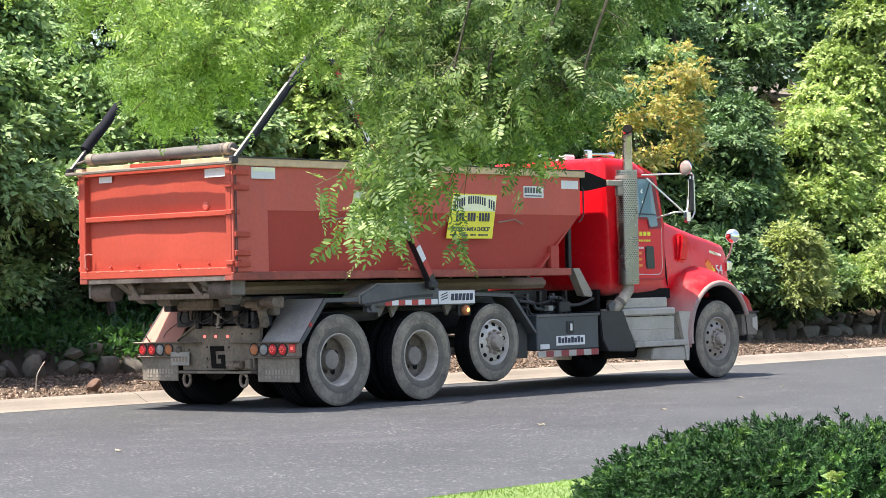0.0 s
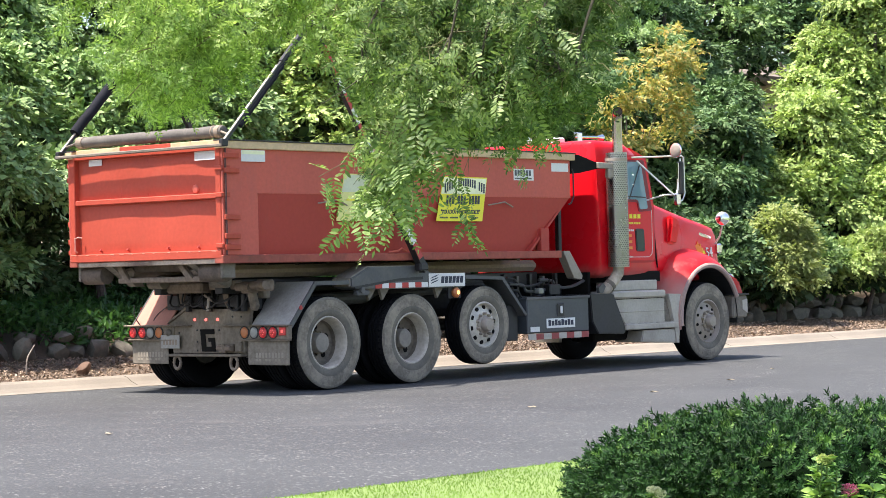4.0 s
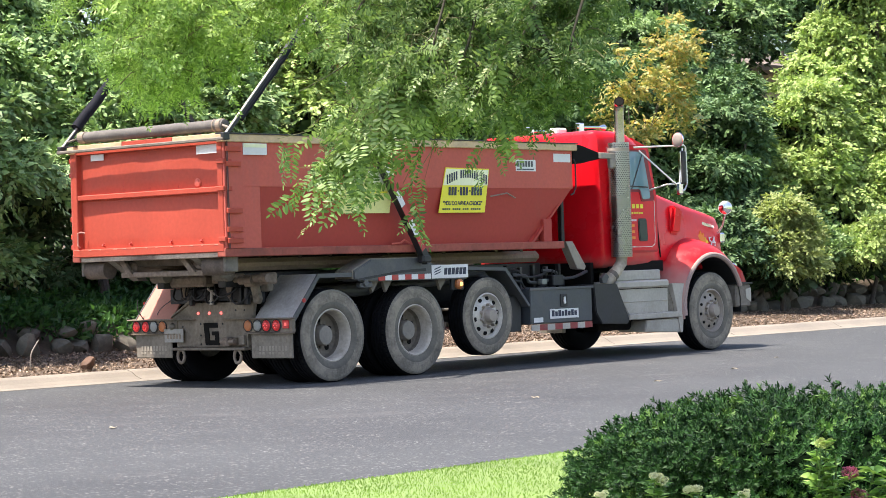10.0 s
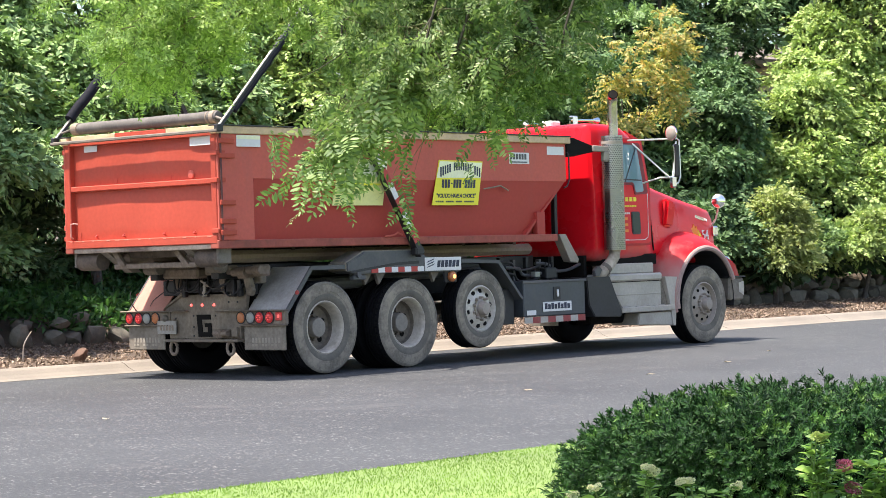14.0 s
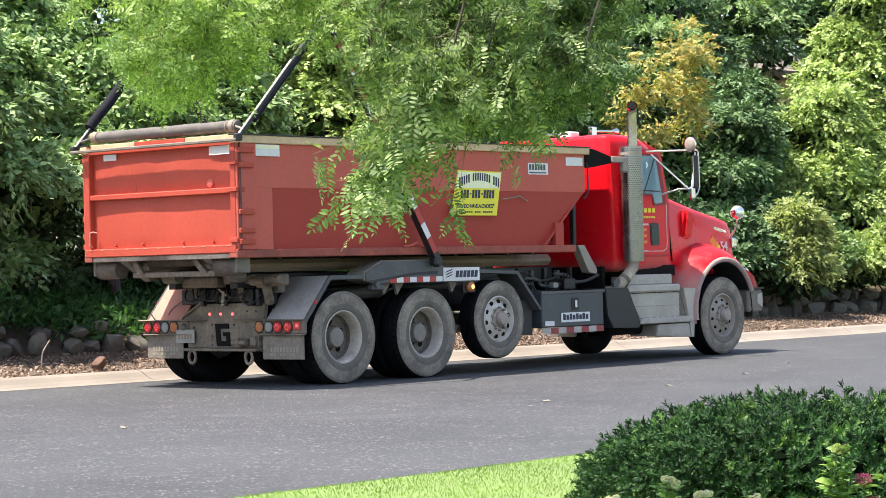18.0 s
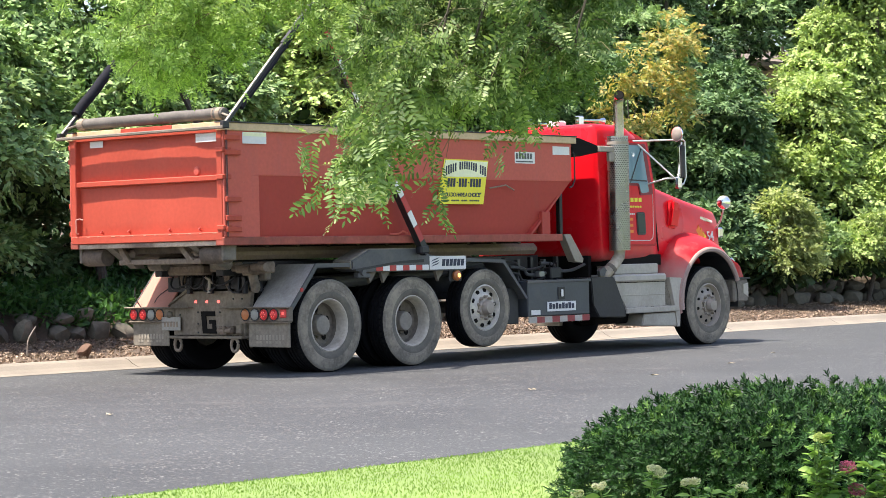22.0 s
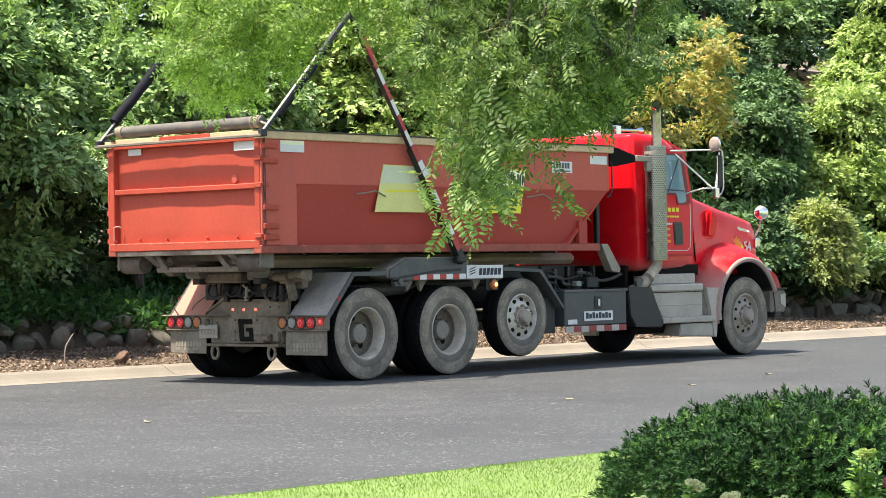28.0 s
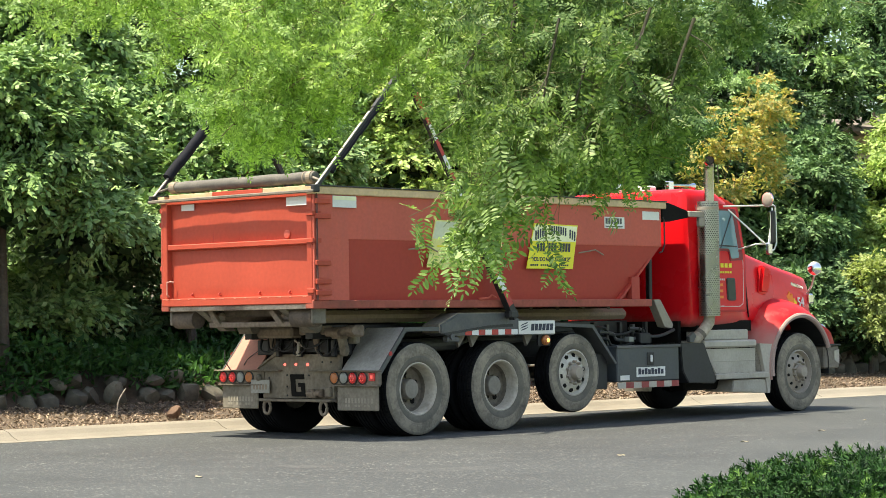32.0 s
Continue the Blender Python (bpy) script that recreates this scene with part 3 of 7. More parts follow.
def tyre(R, y0, y1, rim, side, centre, parent, name="tyre", plain=False, lugs=False):
    """A tyre: black tread with grooves, worn shoulders, dusty sidewall and bead; y0 is its outer side."""
    w = y1 - y0
    def ring(pts, mt, nm, up):
        return part(nm, lathe(bmesh.new(), mirrored([(r, y0 + f * w) for r, f in pts], side), 64, centre), mt, up, smooth=True)
    s = [(R * 0.978, 0.062), (R * 0.990, 0.085), (R * 0.997, 0.11)]
    for g in (0.22, 0.40, 0.58, 0.76):
        s += [(R, g - 0.035), (R - 0.018, g - 0.028), (R - 0.018, g + 0.028), (R, g + 0.035)]
    s += [(R * 0.995, 0.89), (R * 0.985, 0.915), (R * 0.955, 0.955), (R * 0.90, 0.99), (R * 0.80, 1.015), (rim + 0.10, 1.01), (rim, 0.90)]
    tread = ring(s, TREAD, name, parent)
    ring([(R * 0.978, 0.062), (R * 0.965, 0.030), (R * 0.93, 0.012), (R * 0.915, 0.006), (R * 0.912, 0.014)], TREAD if plain else RUBBER_EDGE, "shoulder", tread)
    ring([(R * 0.912, 0.014), (R * 0.85, -0.010), (R * 0.80, -0.015), (R * 0.775, -0.018), (R * 0.772, -0.010), (R * 0.74, -0.014), (rim + 0.085, -0.008)], TREAD if plain else RUBBER, "sidewall", tread)
    ring([(rim + 0.085, -0.008), (rim + 0.08, -0.016), (rim + 0.04, 0.012), (rim + 0.018, 0.045), (rim, 0.10)], TREAD if plain else RUBBER_BEAD, "bead", tread)
    if lugs:
        bm = bmesh.new()
        for row, f in enumerate((0.19, 0.33, 0.49, 0.67)):
            for k in range(46):
                a = 2 * math.pi * (k + 0.5 * (row % 2)) / 46
                m = Matrix.Translation((centre[0], centre[1], centre[2])) @ Matrix.Rotation(a, 4, "Y")
                ya, yb = sorted(((y0 + (f - 0.055) * w) * side, (y0 + (f + 0.055) * w) * side))
                box(bm, R - 0.016, R - 0.001, ya, yb, -0.024, 0.024, 0, m)
        part("tread_pattern", bm, mat("block_rubber", (0.017, 0.016, 0.015), 0.95, bump=0.2, spec=0.15), tread)
    return tread


def mirrored(prof, side):
    return [(r, y * side) for r, y in prof]


def holes(n, r, y, size, depth, centre, side, rim):
    """Dark vent holes in a wheel's disc."""
    for k in range(n):
        a = 2 * math.pi * (k + 0.3) / n
        c = Vector((centre[0] + r * math.cos(a), centre[1] + y * side, centre[2] + r * math.sin(a)))
        part("vent_hole", T([c, c + Vector((0, depth * side, 0))], size, 12), VOID, rim)


def nuts(r, y0, y1, r0, r1, centre, side, rim, material):
    for k in range(10):
        a = 2 * math.pi * (k + 0.5) / 10
        x, z = centre[0] + r * math.cos(a), centre[2] + r * math.sin(a)
        part("lug_nut", T([(x, centre[1] + side * y0, z), (x, centre[1] + side * y1, z)], r0, 7, r1), material, rim)


def wheel(x, z, side, R, kind):
    """kind: drive (deep dish), steer or lift (disc standing out)."""
    cx = (x, 0.10 if side < 0 else 0.0, z)
    if kind == "drive":
        prof = [(0.292, -1.165), (0.302, -1.19), (0.290, -1.198), (0.276, -1.185), (0.268, -1.15), (0.255, -1.05)]
        rim = part("wheel", lathe(bmesh.new(), mirrored(prof, side), 40, cx), RIM, truck, smooth=True)
        part("wheel_disc", lathe(bmesh.new(), mirrored([(0.255, -1.05), (0.243, -1.00), (0.215, -0.985), (0.13, -0.985), (0.125, -0.99), (0.10, -0.97)], side), 40, cx), DISH, rim, smooth=True)
        part("hub", lathe(bmesh.new(), mirrored([(0.112, -0.98), (0.112, -1.075), (0.104, -1.092), (0.06, -1.10), (0.005, -1.10)], side), 28, cx), mat("dusty_hub", (0.27, 0.24, 0.20), 0.7, dirt=DUST, amount=0.2), rim, smooth=True)
        holes(5, 0.175, -0.9885, 0.036, 0.02, cx, side, rim)
        nuts(0.137, -0.98, -1.012, 0.014, 0.014, cx, side, rim, DISH)
        tyre(R, -1.21, -0.93, 0.29, side, cx, truck, lugs=side > 0)
        tyre(R, -0.88, -0.60, 0.29, side, cx, truck, "inner_tyre", True)
        part("inner_rim", lathe(bmesh.new(), mirrored([(0.291, -0.86), (0.26, -0.82), (0.24, -0.7), (0.01, -0.7)], side), 32, cx), DUSTY_STEEL, rim, smooth=True)
    else:
        w = 0.30 if kind == "steer" else 0.27
        y1 = -1.20 + w
        rr = 0.29 if kind == "steer" else 0.27
        prof = [(rr, -1.15), (rr + 0.01, -1.185), (rr - 0.005, -1.19), (rr - 0.02, -1.165), (rr - 0.035, -1.135), (0.205, -1.155), (0.165, -1.175), (0.15, -1.18), (0.12, -1.17)]
        rim = part("wheel", lathe(bmesh.new(), mirrored(prof, side), 40, cx), ALLOY if kind == "steer" else mat("bright_wheel", (0.53, 0.49, 0.42), 0.42, metal=0.15, dirt=DUST, amount=0.15), truck, smooth=True)
        part("hub", lathe(bmesh.new(), mirrored([(0.115, -1.16), (0.115, -1.185), (0.088, -1.20), (0.084, -1.255), (0.07, -1.275), (0.005, -1.28)], side), 28, cx), ALLOY, rim, smooth=True)
        holes(10, 0.208, -1.163, 0.020 if kind == "steer" else 0.027, 0.02, cx, side, rim)
        nuts(0.135, -1.165, -1.225, 0.02, 0.015, cx, side, rim, ALLOY)
        tyre(R, -1.20, y1, rr, side, cx, truck)
    return rim


for side in (1, -1):
    wheel(0.0, 0.525, side, 0.525, "drive")
    wheel(1.39, 0.525, side, 0.525, "drive")
    wheel(2.72, 0.64, side, 0.475, "lift")
    wheel(7.46, 0.5325, side, 0.5325, "steer")
for ax, az in ((0, 0.525), (1.39, 0.525), (2.72, 0.64), (7.46, 0.5)):
    part("axle", joined(lambda bm: tube(bm, [(ax, -1.0, az), (ax, 1.0, az)], 0.07, 12),
                        lambda bm: bmesh.ops.create_icosphere(bm, subdivisions=2, radius=0.2, matrix=Matrix.Translation((ax, 0, az))) if ax < 2 else None), DUSTY_STEEL, truck)
    for s in (-1, 1):
        part("leaf_spring", B(ax - 0.45, ax + 0.45, s * 0.46 - 0.05, s * 0.46 + 0.05, az + 0.10, az + 0.20), BLACK, truck)

# chassis and hoist rails
for s in (-1, 1):
    part("chassis_rail", B(-0.55, 8.2, s * 0.43 - 0.045, s * 0.43 + 0.045, 0.80, 1.08), BLACK, truck)
    part("hoist_rail", B(-1.02, 4.55, s * 0.50 - 0.06, s * 0.50 + 0.06, 1.10, 1.26), BLACK, truck)
    part("hoist_cylinder", joined(lambda bm: tube(bm, [(-0.2, s * 0.72, 0.98), (2.0, s * 0.72, 1.05)], 0.08, 14),
                                  lambda bm: tube(bm, [(2.0, s * 0.72, 1.05), (3.4, s * 0.72, 1.10)], 0.045, 12)), GREY_STEEL, truck)
    part("rail_roller", T([(-1.0, s * 0.62, 1.24), (-1.0, s * 0.40, 1.24)], 0.075, 16), DUSTY_STEEL, truck)
for cx in (-0.62, 0.7, 2.05, 3.3, 4.3):
    part("cross_member", B(cx - 0.06, cx + 0.06, -0.72, 0.72, 0.92, 1.09), BLACK, truck)
part("rear_cross_beam", B(-0.93, -0.74, -0.13, 0.53, 1.112, 1.236, 0.025), BROWN, truck, "greasy brown beam between the hoist rails")
part("rear_cross_beam", B(-0.90, -0.74, -0.61, -0.20, 1.145, 1.248, 0.02), BROWN, truck)
part("beam_lip", B(-0.96, -0.80, -0.40, 0.60, 1.238, 1.262, 0.004), TAIL, truck)
for hy, hz in ((-0.74, 1.20), (-0.98, 1.22)):
    part("pivot_block", joined(lambda bm: box(bm, -0.86, -0.70, hy - 0.09, hy + 0.07, hz - 0.10, hz + 0.03, 0.02), lambda bm: tube(bm, [(-0.88, hy - 0.11, hz - 0.03), (-0.88, hy + 0.09, hz - 0.03)], 0.045, 14)), BROWN, truck)
part("stay_leg", P([(-0.70, 1.18), (-0.80, 1.18), (-0.865, 0.96), (-0.83, 0.905), (-0.77, 0.92)], "x", -0.80, -0.74, 0.006), TAIL, truck, "bare bent stay")
for k, (ya, yb) in enumerate(((0.30, 0.18), (0.18, -0.06), (-0.02, -0.24), (-0.16, -0.50), (0.40, 0.02))):
    sag = 1.05 - 0.035 * (k % 3)
    part("air_line", T(bent([(-0.80, ya, 1.13), (-0.85, ya * 0.8 + yb * 0.2, sag - 0.02), (-0.86, (ya + yb) / 2, sag - 0.05), (-0.82, yb * 0.9 + ya * 0.1, sag), (-0.76, yb, 1.12)]), 0.010 + 0.003 * (k % 2), 7), BLACK, truck, smooth=True)
part("air_coupling", joined(lambda bm: tube(bm, [(-0.84, -0.15, 1.07), (-0.84, -0.14, 0.96)], 0.018, 8), lambda bm: tube(bm, [(-0.84, -0.14, 0.965), (-0.84, -0.14, 0.91)], 0.028, 8), lambda bm: tube(bm, [(-0.84, -0.20, 1.02), (-0.84, -0.08, 1.09)], 0.012, 6)), ALLOY, truck, "pale air coupling")
for ya in (0.36, -0.36):
    part("chain_anchor", P([(ya - 0.05, 1.11), (ya + 0.05, 1.11), (ya + 0.02, 0.99), (ya - 0.02, 0.99)], "x", -0.78, -0.76), BROWN, truck)
rh = random.Random(9)
for k, hy in enumerate((0.52, 0.20, -0.44)):
    dip = rh.uniform(0.10, 0.20)
    part("hose", T(bent([(-0.78, hy, 1.10), (-0.84, hy - 0.03, 1.10 - dip * 0.7), (-0.83, hy - 0.10, 1.10 - dip), (-0.78, hy - 0.18, 1.08 - dip * 0.6), (-0.70, hy - 0.22, 1.09)]), rh.choice((0.011, 0.014, 0.018)), 8), BLACK, truck, smooth=True)
for by in (0.30, -0.05, -0.50, -0.60):
    part("bracket", B(-0.76, -0.70, by - 0.03, by + 0.025, 0.90, 1.09), BLACK, truck)
for k in range(8):
    hy = -0.60 + k * 0.165
    part("hanging_link", T([(-0.66, hy, 1.10), (-0.68, hy + rh.uniform(-0.05, 0.05), 1.0), (-0.67, hy + rh.uniform(-0.04, 0.04), 0.95 - rh.uniform(0, 0.04))], 0.012, 6), BLACK if k % 2 else DUSTY_STEEL, truck)
part("valve_block", B(-0.72, -0.60, -0.72, -0.56, 1.0, 1.20, 0.015), BLACK, truck)
part("valve_block", B(-0.70, -0.60, -0.90, -0.78, 1.04, 1.20, 0.015), DUSTY_STEEL, truck)
part("wire", T(bent([(-0.66, 1.20, 0.74), (-0.70, 1.26, 0.86), (-0.69, 1.27, 0.98)]), 0.007, 6), BLACK, truck)
part("wire", T(bent([(-0.62, 1.02, 0.80), (-0.58, 0.98, 0.88), (-0.50, 0.84, 0.99)]), 0.005, 6), BLACK, truck)
# added near-black sheet that stands for the shade behind the tail plate
part("shade_sheet", B(-0.56, -0.50, -0.66, 0.66, 0.50, 1.10, 0), VOID, truck)

# rear end: plate, light bars, flaps
RX = -0.68
tail = part("tail_plate", joined(lambda bm: prism(bm, [(-0.54, 0.43), (0.63, 0.43), (0.63, 0.60), (0.70, 0.77), (0.42, 0.955), (-0.66, 0.955), (-0.62, 0.72), (-0.54, 0.60)], "x", RX, RX + 0.05, 0.005),
                                 lambda bm: box(bm, RX - 0.07, RX + 0.06, -0.55, 0.64, 0.392, 0.424)), TAIL, truck, "dusty steel tail plate")
part("plate_brace", P([(0.70, 0.76), (0.66, 0.80), (0.32, 0.99), (0.36, 0.93)], "x", RX - 0.03, RX, 0.004), TAIL, tail)
DIODE = mat("dim_diode", (0.75, 0.10, 0.09), 0.3, bump=0.0, glow=0.45)
MARKER = mat("lit_marker", (0.9, 0.12, 0.10), 0.3, bump=0.0, glow=1.1)
bm = bmesh.new()
for y0, y1, z0, z1 in ((0.15, -0.075, 0.645, 0.702), (0.15, 0.075, 0.45, 0.645), (0.075, -0.075, 0.45, 0.505), (-0.015, -0.075, 0.505, 0.605), (0.03, -0.015, 0.56, 0.605)):
    prism(bm, [(y0 + 0.10 * (z0 - 0.57), z0), (y1 + 0.10 * (z0 - 0.57), z0), (y1 - 0.10 * (z1 - 0.57) * -1, z1), (y0 + 0.10 * (z1 - 0.57), z1)], "x", RX - 0.012, RX - 0.003)
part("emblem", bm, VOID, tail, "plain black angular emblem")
for by, bz in ((0.22, 0.69), (0.22, 0.56), (0.22, 0.46), (-0.14, 0.69), (-0.14, 0.50), (-0.36, 0.84), (0.52, 0.66), (-0.50, 0.84)):
    part("bolt", lathe(bmesh.new(), [(0.012, 0), (0.011, 0.006), (0.002, 0.008)], 8), BLACK, tail).matrix_basis = pose(RX, by, bz, 0, 0, 90)
for ly in (0.253, 0.07, -0.122):
    part("marker_light", lathe(bmesh.new(), [(0.017, 0), (0.015, 0.012), (0.003, 0.016)], 10), MARKER, tail).matrix_basis = pose(RX, ly, 0.811, 0, 0, 90)
part("pintle", joined(lambda bm: box(bm, RX - 0.06, RX, -0.40, -0.17, 0.45, 0.535), lambda bm: box(bm, RX - 0.11, RX - 0.05, -0.34, -0.24, 0.44, 0.50),
                      lambda bm: tube(bm, [(RX - 0.09, -0.42, 0.49), (RX - 0.09, -0.20, 0.49)], 0.028, 10), lambda bm: tube(bm, [(RX - 0.10, -0.31, 0.46), (RX - 0.11, -0.31, 0.54)], 0.022, 10)), BROWN, tail, "greasy pintle hitch")
part("socket_box", B(RX - 0.05, RX, -0.52, -0.43, 0.45, 0.56, 0.01), TAIL, tail)
for ry in (0.53, -0.40):
    ring = [(RX - 0.03, ry + 0.055 * math.sin(a), 0.325 + 0.075 * math.cos(a)) for a in [k * math.pi / 8 for k in range(17)]]
    part("tow_ring", T(ring, 0.019, 8, caps=False), TAN_STEEL, tail, smooth=True)
for s in (-1, 1):
    # the left bar reaches further out; the right one carries a square marker at its end
    c0, c1 = (0.30, 1.36) if s > 0 else (-1.257, -0.20)
    lbar = part("light_bar", joined(lambda bm: box(bm, RX - 0.02, RX + 0.04, c0 + (0.3 if s > 0 else 0), c1 - (0 if s > 0 else 0.33), 0.585, 0.735), lambda bm: box(bm, RX - 0.07, RX + 0.05, c0, c1 + (0.05 if s > 0 else 0), 0.735, 0.750),
                                    lambda bm: box(bm, RX - 0.05, RX + 0.03, c0 + (0.3 if s > 0 else 0), c1 - (0 if s > 0 else 0.33), 0.572, 0.586)), TAIL, truck, "grimy light bar")
    order = ((0.837, AMBER, "amber_light"), (0.987, CLEAR_LENS, "reverse_light"), (1.124, RED_LENS, "tail_light"), (1.284, RED_LENS, "tail_light")) if s > 0 else \
        ((-0.574, AMBER, "amber_light"), (-0.723, CLEAR_LENS, "reverse_light"), (-0.865, RED_LENS, "tail_light"), (-1.021, RED_LENS, "tail_light"))
    for ly, mt, nm in order:
        lens = part(nm, lathe(bmesh.new(), [(0.062, 0), (0.060, 0.012), (0.046, 0.022), (0.004, 0.026)], 18), mt, lbar)
        lens.matrix_basis = pose(RX - 0.021, ly, 0.664, 0, 0, 90)
        part("light_ring", lathe(bmesh.new(), [(0.072, 0), (0.072, 0.012), (0.062, 0.014), (0.062, 0)], 18, closed=True), BLACK, lbar).matrix_basis = pose(RX - 0.0205, ly, 0.664, 0, 0, 90)
        if mt is RED_LENS:
            bm = bmesh.new()
            for k in range(6):
                a = k * math.pi / 3
                tube(bm, [(RX - 0.040, ly + 0.026 * math.cos(a), 0.664 + 0.026 * math.sin(a)), (RX - 0.046, ly + 0.026 * math.cos(a), 0.664 + 0.026 * math.sin(a))], 0.006, 6)
            part("lit_diodes", bm, DIODE, lbar, "glowing diodes")
    if s < 0:
        part("side_marker", B(RX - 0.035, RX - 0.021, -1.215, -1.12, 0.632, 0.72, 0.004), RED_LENS, lbar)
        part("marker_core", B(RX - 0.0375, RX - 0.0352, -1.185, -1.15, 0.66, 0.695, 0), DIODE, lbar)
    f0, f1 = (0.719, 1.334) if s > 0 else (-1.236, -0.589)
    flap = part("mud_flap", B(RX + 0.0, RX + 0.02, f0, f1, 0.302, 0.575), FLAP, truck, "dusty rubber mud flap")
    bm = bmesh.new()
    for k in range(9):
        box(bm, RX - 0.004, RX - 0.001, f0 + 0.085 + k * 0.05, f0 + 0.115 + k * 0.05, 0.385, 0.44, 0)
        if k % 3:
            box(bm, RX - 0.004, RX - 0.001, f0 + 0.085 + k * 0.05, f0 + 0.12 + k * 0.05, 0.345, 0.37, 0)
    part("flap_lettering", bm, mat("worn_letters", (0.30, 0.265, 0.21), 0.9), flap, "worn pale bars of lettering")
    off = 0.10 if s > 0 else 0.0
    # quarter fender: slope behind the rear wheel, flat top over the pair
    outline = [(-0.66, 0.745), (-0.645, 0.735), (-0.25, 1.195), (0.62, 1.195), (0.62, 1.215), (-0.26, 1.215)]
    fen = part("fender", P(outline, "y", *sorted((s * 0.64 + off, s * 1.245 + off)), bevel=0.004), GREY_STEEL, truck)
    fen.data.materials.clear()
    fen.data.materials.append(mat("dusty_fender_paint", (0.38, 0.362, 0.335), 0.6, var=0.2, scale=2, bump=0.1, dirt=(0.20, 0.185, 0.165), amount=0.28, dirt_scale=2.4) if s < 0
                              else mat("red_dusty_fender", (0.46, 0.205, 0.15), 0.7, var=0.1, scale=2, bump=0.1, dirt=(0.42, 0.2, 0.15), amount=0.2))
    part("fender_edge", P([(-0.665, 0.70), (-0.645, 0.70), (-0.24, 1.17), (0.62, 1.17), (0.62, 1.217), (-0.262, 1.217), (-0.668, 0.747)], "y", *sorted((s * 1.232 + off, s * 1.252 + off))), GREY_STEEL, fen)
    part("reflector", lathe(bmesh.new(), [(0.026, 0), (0.024, 0.008), (0.003, 0.01)], 14), RED_TAPE, fen).matrix_basis = pose(-0.50, s * 1.253 + off, 0.93, 0, 0, 180 if s < 0 else 0)
plate = part("licence_plate", B(RX - 0.045, RX - 0.03, 0.475, 0.79, 0.483, 0.637, 0.003), mat("dusty_plate", (0.31, 0.30, 0.26), 0.6, dirt=DUST, amount=0.25), tail, "dusty number plate, unreadable")
for k in range(5):
    part("plate_bar", B(RX - 0.048, RX - 0.0452, 0.515 + k * 0.05, 0.545 + k * 0.05, 0.525, 0.585, 0), TAN_STEEL, plate)
part("plate_lamp", lathe(bmesh.new(), [(0.042, 0), (0.04, 0.02), (0.022, 0.04), (0.003, 0.045)], 14), DUSTY_STEEL, tail, smooth=True).matrix_basis = pose(RX - 0.03, 0.66, 0.665, 0, 0, 90)

